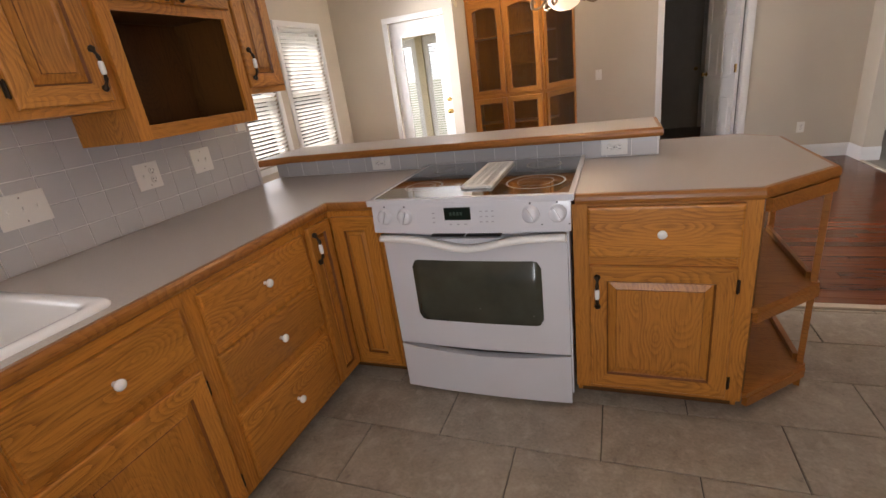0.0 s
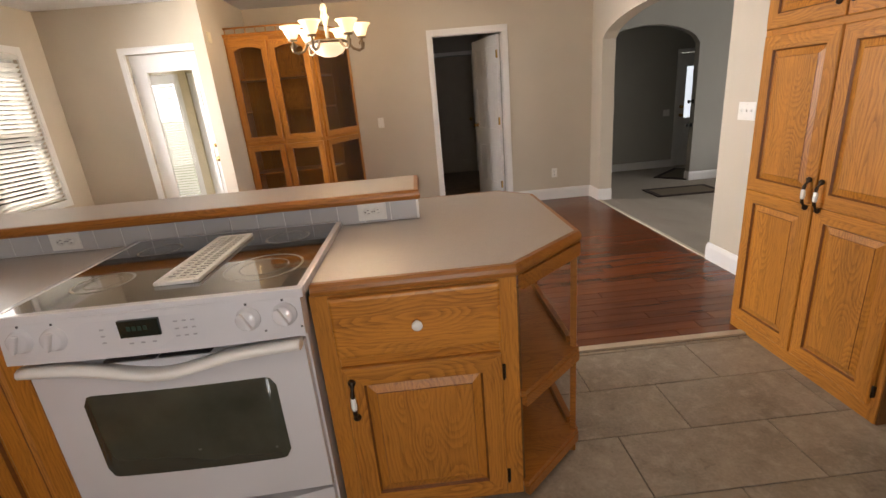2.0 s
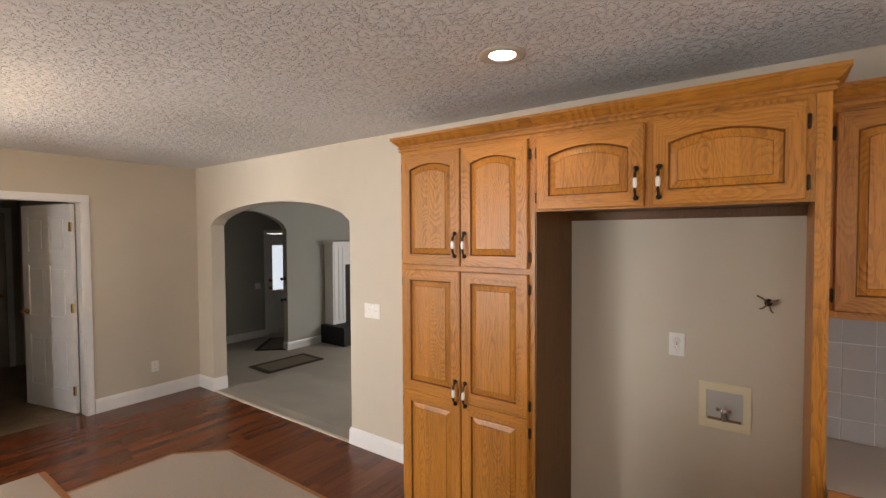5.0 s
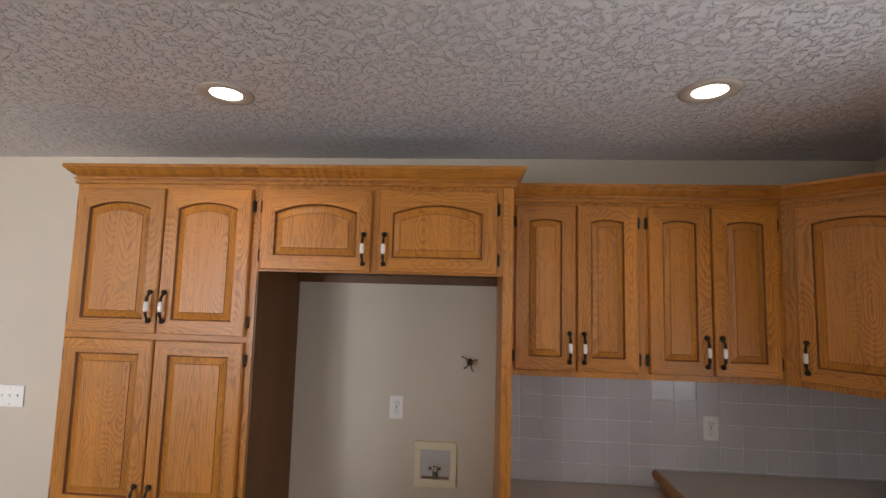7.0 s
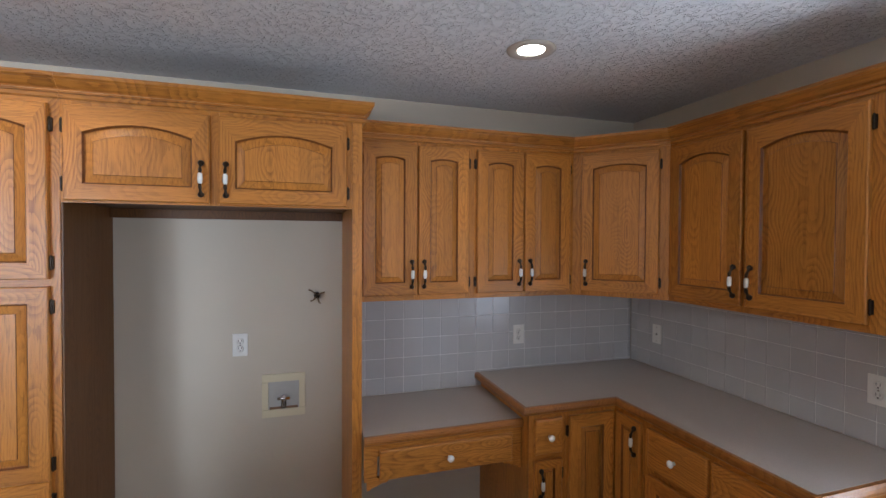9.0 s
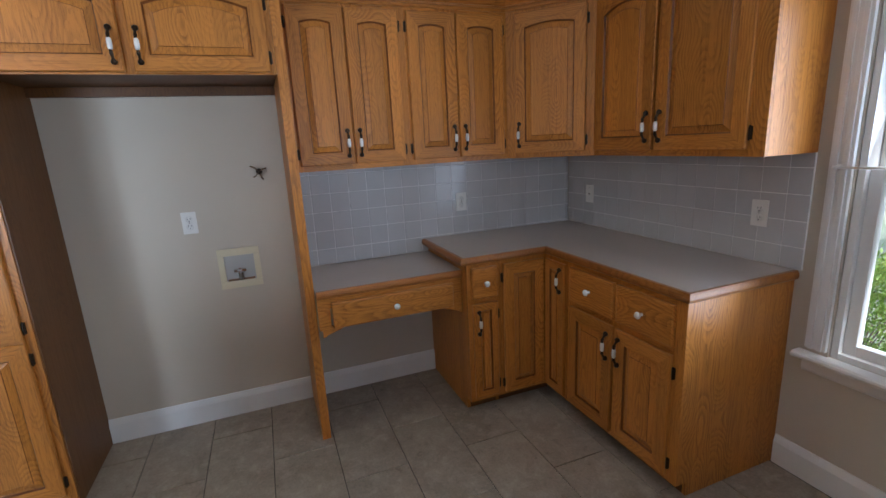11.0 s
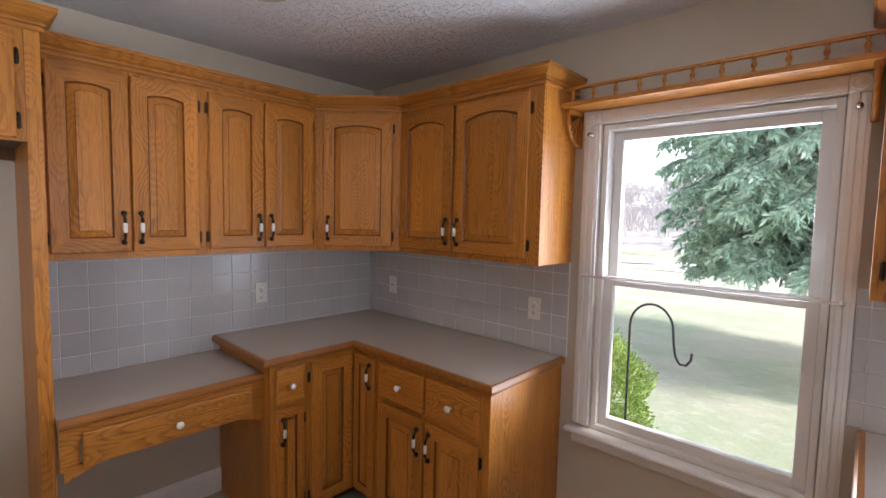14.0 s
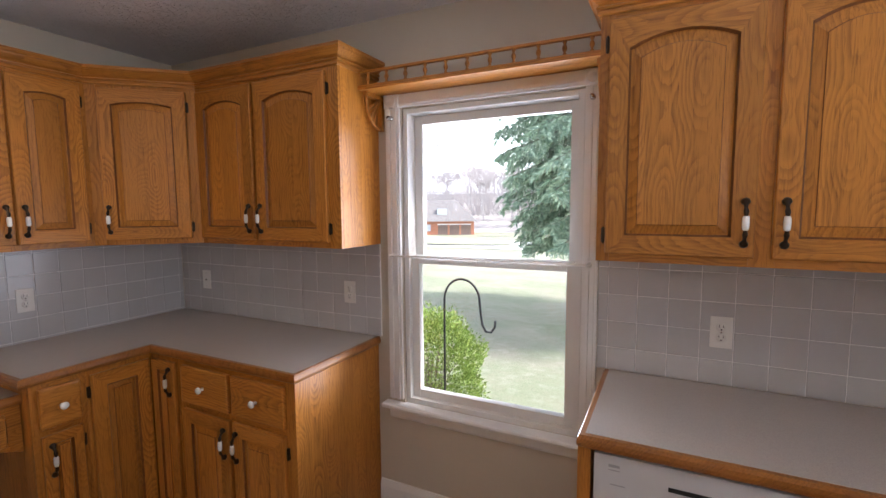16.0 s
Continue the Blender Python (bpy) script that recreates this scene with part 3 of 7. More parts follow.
structure("wall_south", wall_bm(XW - 0.14, XE + 0.14, 0, H, -0.16, 0, [(0.44, 1.30, 0.578, 2.045)]), WALL, "beige painted wall with a double-hung window")
structure("wall_west_kitchen", wall_bm(0.0, 3.26, 0, H, XW - 0.14, XW, [(0.72, 1.86, 1.10, 2.06)], "y"), WALL, "beige painted wall behind the sink counter")
structure("wall_dining_south", wall_bm(XD - 0.14, XW - 0.1405, 0, H, 3.12, 3.26), WALL, "beige painted wall beside the dining area")
structure("wall_dining_west", wall_bm(3.26, YG + 0.14, 0, H, XD - 0.14, XD, [(4.55, 5.29, 0.72, 2.07), (5.54, 6.28, 0.72, 2.07)], "y"), WALL, "beige painted wall with two blind-covered windows")
structure("wall_glazed_door", wall_bm(XD, -1.0805, 0, H, YG, YG + 0.14, [(-1.965, -1.22, 0, 2.03)]), WALL, "beige painted wall with a glazed door")
structure("wall_stub", boxes((-1.08, -0.97, 6.14, YB, 0, H)), WALL, "short beige partition beside the china cabinet")
structure("wall_back", wall_bm(-1.08, XE + 0.14, 0, H, YB, YB + 0.12, [(1.105, 1.935, 0, 2.055)]), WALL, "beige painted wall with an open doorway")

# east wall with its bowed arch
bm = bmesh.new()
box(bm, XE, XE + 0.15, -0.16, 4.815, LOW, H)
box(bm, XE, XE + 0.15, 7.02, YB, LOW, H)
ya, yb, zs, rise, n = 4.815, 7.02, 1.835, 0.205, 24
arc = [(ya + (yb - ya) * i / n, zs + rise * (1 - (2 * i / n - 1) ** 2) ** 0.62) for i in range(n + 1)]
for (y0, z0), (y1, z1) in zip(arc, arc[1:]):
    q = [bm.verts.new((x, y, z)) for x in (XE, XE + 0.15) for y, z in ((y0, z0), (y1, z1), (y1, H), (y0, H))]
    for ids in ((0, 1, 2, 3), (4, 5, 6, 7), (0, 1, 5, 4), (3, 2, 6, 7)):
        bm.faces.new([q[i] for i in ids])
bmesh.ops.remove_doubles(bm, verts=bm.verts, dist=1e-5)
structure("wall_east", bm, WALL, "beige painted wall with a wide bowed archway")

structure("ceiling", boxes((XD - 0.14, XE + 0.15, -0.16, YB + 0.12, H, H + 0.1)), CEIL, "knockdown textured off-white ceiling", "ceiling")
floor = structure("floor", boxes((XW - 0.14, XE, -0.16, 3.72, -0.12, -0.006)), GROUT_DARK, "grey-brown stone-look tile floor with dark joints", "floor")
dining_floor = structure("dining_floor", boxes((XD - 0.14, XE + 0.015, 3.7205, YB + 0.06, -0.12, -0.004)), GROUT_DARK, "glossy cherry-red hardwood strip floor", "floor")
structure("tile_strip_floor", boxes((XD - 0.14, XW - 0.1405, 3.26, 3.72, -0.12, -0.0005)), CHERRY, "hardwood strip by the dining wall", "floor")

# threshold strip between tile and hardwood
structure("threshold_trim", boxes((1.36, XE - 0.005, 3.70, 3.745, -0.002, 0.010), bev=0.003), plain("pale_threshold", (0.52, 0.43, 0.31), 0.5), "pale wooden threshold strip", "threshold")
structure("arch_threshold_trim", boxes((XE - 0.012, XE + 0.02, 4.82, 7.015, -0.002, 0.009), bev=0.003), plain("pale_carpet_edge", (0.60, 0.53, 0.42), 0.6), "pale strip at the carpet edge", "threshold")

BASEP = [(0.0, 0.0), (0.015, 0.0), (0.015, 0.105), (0.011, 0.122), (0.006, 0.136), (0.0, 0.138)]


def baseboard(name, pts, z=0.0):
    bm = bmesh.new()
    sweep(bm, [(x, y, z) for x, y in pts], BASEP)
    structure(name, bm, TRIM, "white moulded baseboard", "baseboard")


# each run has the wall on its left side
baseboard("baseboard_fridge", [(XE - 0.001, 2.9575), (XE - 0.001, 1.90)])
baseboard("baseboard_desk", [(XE - 0.001, 1.853), (XE - 0.001, 1.085)])
baseboard("baseboard_window", [(1.45, 0.001), (0.37, 0.001)])
baseboard("baseboard_arch_near", [(XE + 0.15, 4.8151), (XE - 0.001, 4.8151), (XE - 0.001, 3.834)])
baseboard("baseboard_arch_far", [(1.995, YB - 0.001), (XE - 0.001, YB - 0.001), (XE - 0.001, 7.0199), (XE + 0.15, 7.0199)])
baseboard("baseboard_back", [(0.16, YB - 0.001), (1.045, YB - 0.001)])
baseboard("baseboard_dining_west", [(XD + 0.001, 3.27), (XD + 0.001, YG - 0.001), (-2.07, YG - 0.001)])


def casing(name, u0, u1, z1, face, out, along="x", w=0.062, z0=0.0, bottom=False):
    """Door or window trim round an opening; face: the wall's plane; out: +1 or -1, the way it stands proud."""
    bm = bmesh.new()
    a, b = sorted((face + out * 0.0005, face + out * 0.018))

    def put(p, q, lo, hi):
        box(bm, *((p, q, a, b) if along == "x" else (a, b, p, q)), lo, hi, bev=0.003)
        c, d = sorted((face + out * 0.018, face + out * 0.024))
        m = 0.014
        if hi - lo > q - p:
            box(bm, *((p + m, q - m, c, d) if along == "x" else (c, d, p + m, q - m)), lo, hi - m, bev=0.002)
        else:
            box(bm, *((p + m, q - m, c, d) if along == "x" else (c, d, p + m, q - m)), lo + m, hi - m, bev=0.002)
    put(u0 - w, u0, z0, z1)
    put(u1, u1 + w, z0, z1)
    put(u0 - w, u1 + w, z1 + 0.0005, z1 + w)
    if bottom:
        put(u0 - w, u1 + w, z0 - w, z0 - 0.0005)
    structure(name, bm, TRIM, "white moulded casing", "trim")


casing("trim_doorway", 1.11, 1.93, 2.05, YB, -1)
casing("trim_glazed_door", -1.965, -1.22, 2.03, YG, -1)
structure("trim_doorway_jamb", boxes((1.105, 1.118, YB - 0.004, YB + 0.124, 0, 2.04), (1.922, 1.935, YB - 0.004, YB + 0.124, 0, 2.04), (1.105, 1.935, YB - 0.004, YB + 0.124, 2.042, 2.055)), TRIM, "white door jamb", "trim")


# ---- windows ----
def double_hung(name, m, w, h, label, split=0.5):
    """Vinyl double-hung window; local x to the right seen from indoors, y outward, z up, origin at the sill's left end."""
    win = thing(name, label, "window", m, kind="structure")
    f = 0.025
    part("window_frame", boxes((0, f, 0, 0.12, 0, h), (w - f, w, 0, 0.12, 0, h), (f, w - f, 0, 0.12, h - f, h), (f, w - f, 0, 0.12, 0, f), bev=0.003), VINYL, win)
    zm = h * split
    for nm, y0, lo, hi in (("lower_sash", 0.025, f + 0.001, zm + 0.022), ("upper_sash", 0.072, zm - 0.022, h - f - 0.001)):
        a, b, s = f + 0.001, w - f - 0.001, 0.041
        o = part(nm, boxes((a, a + s, y0, y0 + 0.04, lo, hi), (b - s, b, y0, y0 + 0.04, lo, hi), (a + s, b - s, y0, y0 + 0.04, hi - s, hi), (a + s, b - s, y0, y0 + 0.04, lo, lo + s), bev=0.004), VINYL, win)
        g = part("pane", boxes((a + s - 0.004, b - s + 0.004, y0 + 0.018, y0 + 0.022, lo + s - 0.004, hi - s + 0.004)), GLASS, o, "clear glass pane")
        g.visible_shadow = False
    # meeting-rail grips and the sash lock
    part("sash_rail_grip", boxes((0.10, w * 0.44, 0.014, 0.0249, zm - 0.004, zm + 0.008), (w * 0.52, w - 0.09, 0.014, 0.0249, zm - 0.004, zm + 0.008), bev=0.003), VINYL, win)
    part("sash_lock", boxes((w * 0.46, w * 0.5, 0.006, 0.0249, zm + 0.004, zm + 0.016), bev=0.003), PLASTIC, win)
    return win


double_hung("window_1", pose(1.2975, -0.012, 0.580, 0, 0, 180), 0.855, 1.462, "white vinyl double-hung window looking onto the lawn")
# casing, stool and apron of the south window
bm = bmesh.new()
for x0, x1 in ((0.375, 0.438), (1.302, 1.378)):
    box(bm, x0, x1, 0.0005, 0.018, 0.60, 2.043, 0.003)
    box(bm, x0 + 0.012, x0 + 0.030, 0.018, 0.025, 0.60, 2.043, 0.003)
    box(bm, x1 - 0.030, x1 - 0.012, 0.018, 0.025, 0.60, 2.043, 0.003)
box(bm, 0.440, 1.300, 0.0005, 0.018, 2.046, 2.106, 0.003)
box(bm, 0.440, 1.300, 0.018, 0.025, 2.056, 2.070, 0.003)
for x0, x1 in ((0.373, 0.4385), (1.302, 1.380)):
    box(bm, x0, x1, 0.0005, 0.028, 2.044, 2.106, 0.003)
    lathe(bm, [(0.0, 0.034), (0.008, 0.034), (0.010, 0.030), (0.02, 0.030), (0.026, 0.034), (0.030, 0.0282)], 20, ((x0 + x1) / 2, 0, 2.076), "y")
structure("trim_window_casing", bm, TRIM, "white fluted window casing with rosette blocks", "trim")
bm = bmesh.new()
sweep(bm, [(1.405, 0.0, 0.552), (0.365, 0.0, 0.552)], [(-0.01, 0.0), (0.045, 0.0), (0.055, 0.006), (0.058, 0.014), (0.055, 0.022), (0.045, 0.027), (-0.01, 0.027)])
sweep(bm, [(1.38, 0.001, 0.495), (0.39, 0.001, 0.495)], [(0.0, 0.0), (0.010, 0.0), (0.016, 0.012), (0.016, 0.045), (0.026, 0.056), (0.0, 0.056)])
structure("window_sill", bm, TRIM, "white moulded window sill", "trim")
# curtain-rod brackets and a thin tension rod
for nm, z in (("curtain_rod_bracket", 1.995), ("cafe_rod", 1.335)):
    o = thing(nm, "small white rod bracket on the window casing" if z > 1.5 else "thin white cafe rod across the window", "curtain rod", pose(0, 0, 0))
    for x in (0.407, 1.338):
        bm = bmesh.new()
        lathe(bm, [(0.0, 0.026), (0.011, 0.026), (0.011, 0.030), (0.006, 0.034), (0.006, 0.052), (0.009, 0.056), (0.0, 0.058)], 12, (x, 0, z), "y")
        part("bracket", bm, CHROME if z > 1.5 else PLASTIC, o, "", True)
    if z < 1.5:
        bm = bmesh.new()
        tube(bm, [(0.407, 0.048, z), (1.338, 0.048, z)], 0.0045, 8)
        part("rod", bm, PLASTIC, o)

double_hung("window_2", pose(XW - 0.012, 0.725, 1.105, 0, 0, 90), 1.13, 0.95, "white vinyl window over the sink")
casing("trim_sink_window", 0.72, 1.86, 2.06, XW, 1, "y", z0=1.10, bottom=True)


def blind(name, x, y0, y1, z0, z1):
    """Slatted blind hanging in front of a west window."""
    b = thing(name, "lowered white slatted window blind letting in daylight", "window blind", pose(x, y0, z0), group="dining window blinds")
    w, h = y1 - y0, z1 - z0
    part("headrail", boxes((-0.012, 0.034, 0, w, h - 0.045, h), bev=0.003), BLIND, b)
    part("bottom_rail", boxes((-0.002, 0.026, 0, w, 0.0, 0.016), bev=0.003), BLIND, b)
    for u in (0.12, w - 0.12):
        bm = bmesh.new()
        tube(bm, [(0.012, u, 0.01), (0.012, u, h - 0.04)], 0.0012, 5)
        part("cord", bm, BLIND, b)
    nsl = int((h - 0.07) / 0.040)
    sl = boxes((-0.024, 0.024, 0.004, w - 0.004, -0.0014, 0.0014))
    me = mesh_of(sl, "slat", BLIND)
    for i in range(nsl):
        s = new("slat", me)
        s.parent = b
        s.matrix_basis = pose(0.012, 0, 0.035 + i * 0.040, 0, -38, 0)


for k, (y0, y1) in enumerate(((4.55, 5.29), (5.54, 6.28))):
    double_hung(f"window_{k + 3}", pose(XD - 0.03, y0 + 0.003, 0.723, 0, 0, 90), y1 - y0 - 0.006, 1.344, "white vinyl dining window behind a blind")
    casing(f"trim_dining_window_{k + 1}", y0, y1, 2.07, XD, 1, "y", z0=0.72, bottom=True)
    blind("window_blind", XD - 0.016, y0 + 0.008, y1 - 0.008, 0.735, 2.066)

# ---- glazed door and the sunroom behind it ----
gd = thing("door_1", "white glazed door with brass knob and deadbolt", "door", pose(-1.961, YG + 0.03, 0.006), kind="structure")
w, h = 0.737, 2.018
part("leaf", boxes((0, 0.115, 0, 0.044, 0, h), (w - 0.115, w, 0, 0.044, 0, h), (0.115, w - 0.115, 0, 0.044, 0, 0.22), (0.115, w - 0.115, 0, 0.044, h - 0.14, h), bev=0.002), DOOR_WHITE, gd)
part("glazing_bead", boxes((0.115, 0.145, -0.012, 0.02, 0.22, h - 0.14), (w - 0.145, w - 0.115, -0.012, 0.02, 0.22, h - 0.14), (0.145, w - 0.145, -0.012, 0.02, 0.22, 0.25), (0.145, w - 0.145, -0.012, 0.02, h - 0.17, h - 0.14), bev=0.004), DOOR_WHITE, gd)
g = part("pane", boxes((0.14, w - 0.14, 0.02, 0.025, 0.24, h - 0.16)), GLASS, gd, "clear glass pane")
g.visible_shadow = False
for z, r in ((0.95, 0.026), (1.09, 0.020)):
    bm = bmesh.new()
    lathe(bm, [(0.0, 0.0), (r + 0.006, 0.0), (r + 0.004, -0.008), (0.012, -0.012), (0.012, -0.028), (r, -0.036), (r, -0.052), (r * 0.6, -0.060), (0.0, -0.061)], 16, (w - 0.065, 0, z), "y")
    part("door_knob" if z < 1 else "deadbolt", bm, BRASS, gd, "polished brass knob", True)
for z in (0.25, 1.0, 1.8):
    bm = bmesh.new()
    lathe(bm, [(0.0, -0.045), (0.006, -0.045), (0.006, 0.045), (0.0, 0.045)], 8, (-0.002, -0.006, z))
    part("hinge", bm, CHROME, gd)

structure("sunroom_floor", boxes((-3.6, -1.0805, YG + 0.1405, 9.2, -0.12, -0.01)), plain("sunroom_concrete", (0.45, 0.42, 0.38), 0.8), "pale sunroom floor", "floor")
structure("sunroom_ceiling", boxes((-3.6, -1.0805, YG + 0.1405, 9.2, 2.35, 2.4)), PORCH, "cream sunroom ceiling", "ceiling")
structure("sunroom_wall_back", wall_bm(-3.6, -1.09, 0, 2.35, 9.06, 9.2, [(-3.25, -2.62, 0.02, 2.04), (-2.50, -1.72, 0.02, 2.04)]), PORCH, "cream sunroom wall with glazed doors")
# Added out of view so that less west sun enters the sunroom.
structure("sunroom_wall_west", wall_bm(YG + 0.1405, 9.2, 0, 2.4, -3.74, -3.6, [(7.2, 8.6, 0.5, 2.0)], "y"), PORCH, "unseen cream wall with a wide opening, added to cut the sun")
structure("sunroom_wall_east", boxes((-1.0805, -0.98, YG + 0.14, 9.2, 0, 2.4)), PORCH, "cream sunroom side wall")
for x0, x1 in ((-3.25, -2.62), (-2.50, -1.72)):
    sd = thing("sunroom_door", "white glazed sunroom door with a lowered blind", "door", pose(x0 + 0.004, 9.09, 0.024), kind="structure")
    ww = x1 - x0 - 0.008
    part("leaf", boxes((0, 0.10, 0, 0.04, 0, 2.01), (ww - 0.10, ww, 0, 0.04, 0, 2.01), (0.10, ww - 0.10, 0, 0.04, 0, 0.2), (0.10, ww - 0.10, 0, 0.04, 1.88, 2.01), bev=0.002), DOOR_WHITE, sd)
    g = part("pane", boxes((0.09, ww - 0.09, 0.018, 0.023, 0.19, 1.89)), GLASS, sd)
    g.visible_shadow = False
    me = mesh_of(boxes((0.10, ww - 0.10, -0.02, 0.02, -0.0012, 0.0012)), "slat", BLIND)
    for i in range(40):
        s = new("slat", me)
        s.parent = sd
        s.matrix_basis = pose(0, -0.022, 0.24 + i * 0.041, 40, 0, 0)

# ---- open door and the hall behind it ----
structure("hall_floor", boxes((0.6, 2.4, YB + 0.061, 10.3, -0.12, -0.002)), HALL_FLOOR, "brown sheet-vinyl hall floor", "floor")
structure("hall_walls", boxes((0.6, 0.7, YB + 0.12, 10.2, 0, H), (2.06, 2.16, YB + 0.12, 10.2, 0, H)), WALL_GREY, "greige hall side walls")
structure("hall_wall_back", wall_bm(0.6, 2.4, 0, H, 10.2, 10.3, [(1.22, 1.92, 0, 2.04)]), WALL_GREY, "greige hall end wall")
structure("hall_ceiling", boxes((0.6, 2.4, YB + 0.1205, 10.3, H, H + 0.1)), CEIL, "textured hall ceiling", "ceiling")
# Added behind the hall door to stop outdoor light at its foot.
structure("hall_wall_beyond", boxes((0.6, 2.4, 10.302, 10.36, -0.1, H)), WALL_GREY, "unseen plate that blocks daylight behind the hall door")
casing("trim_hall_door", 1.22, 1.92, 2.04, 10.2, -1)


def six_panel(name, m, w, h, mat, label, knob_right, hinge_y=None):
    d = thing(name, label, "door", m, kind="structure")
    bm = bmesh.new()
    t = 0.035
    st, mid = 0.10, 0.10
    c0, c1 = (st, (w - mid) / 2), ((w + mid) / 2, w - st)
    rows = ((0.22, 0.72), (0.92, 1.42), (1.56, h - 0.12))
    for a, b in ((0, st), (c0[1], c1[0]), (w - st, w)):
        box(bm, a, b, 0, t, 0, h)
    prev = 0.0
    for lo, hi in rows + ((h, h),):
        for a, b in (c0, c1):
            box(bm, a, b, 0.0004, t - 0.0004, prev, lo)
        prev = hi
    part("leaf", bm, mat, d)
    for a, b in (c0, c1):
        for lo, hi in rows:
            bm = boxes((a, b, 0.010, t - 0.010, lo, hi))
            box(bm, a + 0.03, b - 0.03, 0.004, t - 0.004, lo + 0.03, hi - 0.03, bev=0.005)
            part("panel", bm, mat, d)
    kx = w - 0.065 if knob_right else 0.065
    bm = bmesh.new()
    for s, y in ((-1, 0), (1, t)):
        lathe(bm, [(0.0, 0.0), (0.030, 0.0), (0.028, 0.008 * s), (0.011, 0.012 * s), (0.011, 0.03 * s), (0.026, 0.04 * s), (0.026, 0.056 * s), (0.0, 0.064 * s)], 14, (kx, y, 0.95), "y")
    part("door_knob", bm, BRASS, d, "polished brass knob", True)
    return d


d2 = six_panel("door_2", pose(1.912, YB + 0.125, 0.012, 0, 0, 104), 0.80, 2.02, DOOR_WHITE, "white six-panel door standing open into the hall", True)
for z in (0.22, 1.02, 1.80):
    bm = boxes((-0.008, 0.016, 0.028, 0.045, z - 0.045, z + 0.045), bev=0.002)
    part("hinge", bm, BRASS, d2, "brass hinge")
six_panel("door_3", pose(1.224, 10.22, 0.0), 0.692, 2.025, DOOR_TAN, "closed tan-painted door at the end of the hall", True)
d4 = six_panel("door_4", pose(2.056, 9.6, 0.008, 0, 0, -90), 0.66, 2.02, DOOR_TAN, "closed tan side door in the hall", False)

# ---- sunken front room beyond the arch ----
structure("front_room_floor", boxes((XE + 0.02, 9.0, 3.2, 11.0, LOW - 0.1, LOW)), CARPET, "beige cut-pile carpet", "floor")
bm = bmesh.new()
q = [bm.verts.new(p) for p in ((XE + 0.016, 4.816, -0.003), (XE + 0.15, 4.816, -0.003), (XE + 1.5, 4.3, LOW + 0.001), (XE + 1.5, 7.6, LOW + 0.001), (XE + 0.15, 7.019, -0.003), (XE + 0.016, 7.019, -0.003))]
lo = [bm.verts.new((v.co.x, v.co.y, LOW - 0.02)) for v in q]
bm.faces.new(q), bm.faces.new(lo)
for i in range(6):
    bm.faces.new((q[i], q[(i + 1) % 6], lo[(i + 1) % 6], lo[i]))
structure("carpet_ramp", bm, CARPET, "beige carpet falling gently from the archway", "floor")
structure("front_room_wall_back", wall_bm(XE + 0.15, 9.0, LOW, 2.6, 10.08, 10.22, [(5.66, 6.48, LOW, 1.76)]), WALL_GREY, "greige wall with the front door")
structure("front_room_wall_left", boxes((XE + 0.0, XE + 0.15, YB + 0.1205, 10.08, LOW, 2.6)), WALL_GREY, "greige wall of the entry")
# Wall out of view; its window opening is made up.
structure("front_room_wall_right", wall_bm(3.2, 10.08, LOW, 2.6, 8.86, 9.0, [(4.2, 6.2, 0.4, 1.9)], "y"), WALL_GREY, "unseen greige wall of the front room with an added window opening")
structure("front_room_wall_near", boxes((XE + 0.15, 9.0, 3.06, 3.2, LOW, 2.6)), WALL_GREY, "greige wall of the front room")
structure("front_room_ceiling", boxes((XE + 0.1505, 9.0, 3.06, 10.22, 2.6, 2.7)), CEIL, "textured ceiling of the front room", "ceiling")
bm = bmesh.new()
x0a, x1a, y0a, y1a, zs2, rise2, n = 3.62, 5.18, 8.75, 8.87, 1.82, 0.30, 24
box(bm, XE + 0.1505, x0a, y0a, y1a, LOW, 2.6)
box(bm, x1a, 8.86, y0a, y1a, LOW, 2.6)
arc = [(x0a + (x1a - x0a) * i / n, zs2 + rise2 * (1 - (2 * i / n - 1) ** 2) ** 0.62) for i in range(n + 1)]
for (u0, z0), (u1, z1) in zip(arc, arc[1:]):
    q = [bm.verts.new((x, y, z)) for y in (y0a, y1a) for x, z in ((u0, z0), (u1, z1), (u1, 2.6), (u0, 2.6))]
    for ids in ((0, 1, 2, 3), (4, 5, 6, 7), (0, 1, 5, 4), (3, 2, 6, 7)):
        bm.faces.new([q[i] for i in ids])
bmesh.ops.remove_doubles(bm, verts=bm.verts, dist=1e-5)
structure("entry_arch_wall", bm, WALL_GREY, "greige partition with a second bowed arch")
baseboard("baseboard_entry", [(XE + 0.151, 10.079), (5.595, 10.079)], LOW)
baseboard("baseboard_pier", [(5.179, 8.87), (5.179, 8.749), (5.875, 8.749)], LOW)
casing("trim_front_door", 5.66, 6.48, 1.76, 10.08, -1, z0=LOW)
fd = thing("front_door", "white front door with an etched glass light", "door", pose(5.664, 10.10, LOW + 0.004), kind="structure")
part("leaf", boxes((0, 0.13, 0, 0.04, 0, 2.0), (0.68, 0.81, 0, 0.04, 0, 2.0), (0.13, 0.68, 0, 0.04, 0, 0.25), (0.13, 0.68, 0, 0.04, 0.78, 0.88), (0.13, 0.68, 0, 0.04, 1.77, 2.0), (0.375, 0.435, 0, 0.04, 0.25, 0.78), bev=0.002), DOOR_WHITE, fd)
for a, b in ((0.13, 0.375), (0.435, 0.68)):
    part("panel", boxes((a, b, 0.01, 0.03, 0.25, 0.78), (a + 0.03, b - 0.03, 0.003, 0.03, 0.28, 0.75), bev=0.003), DOOR_WHITE, fd)
part("pane", boxes((0.13, 0.68, 0.014, 0.024, 0.88, 1.77)), FROST, fd, "etched glass with daylight put in as its own glow")
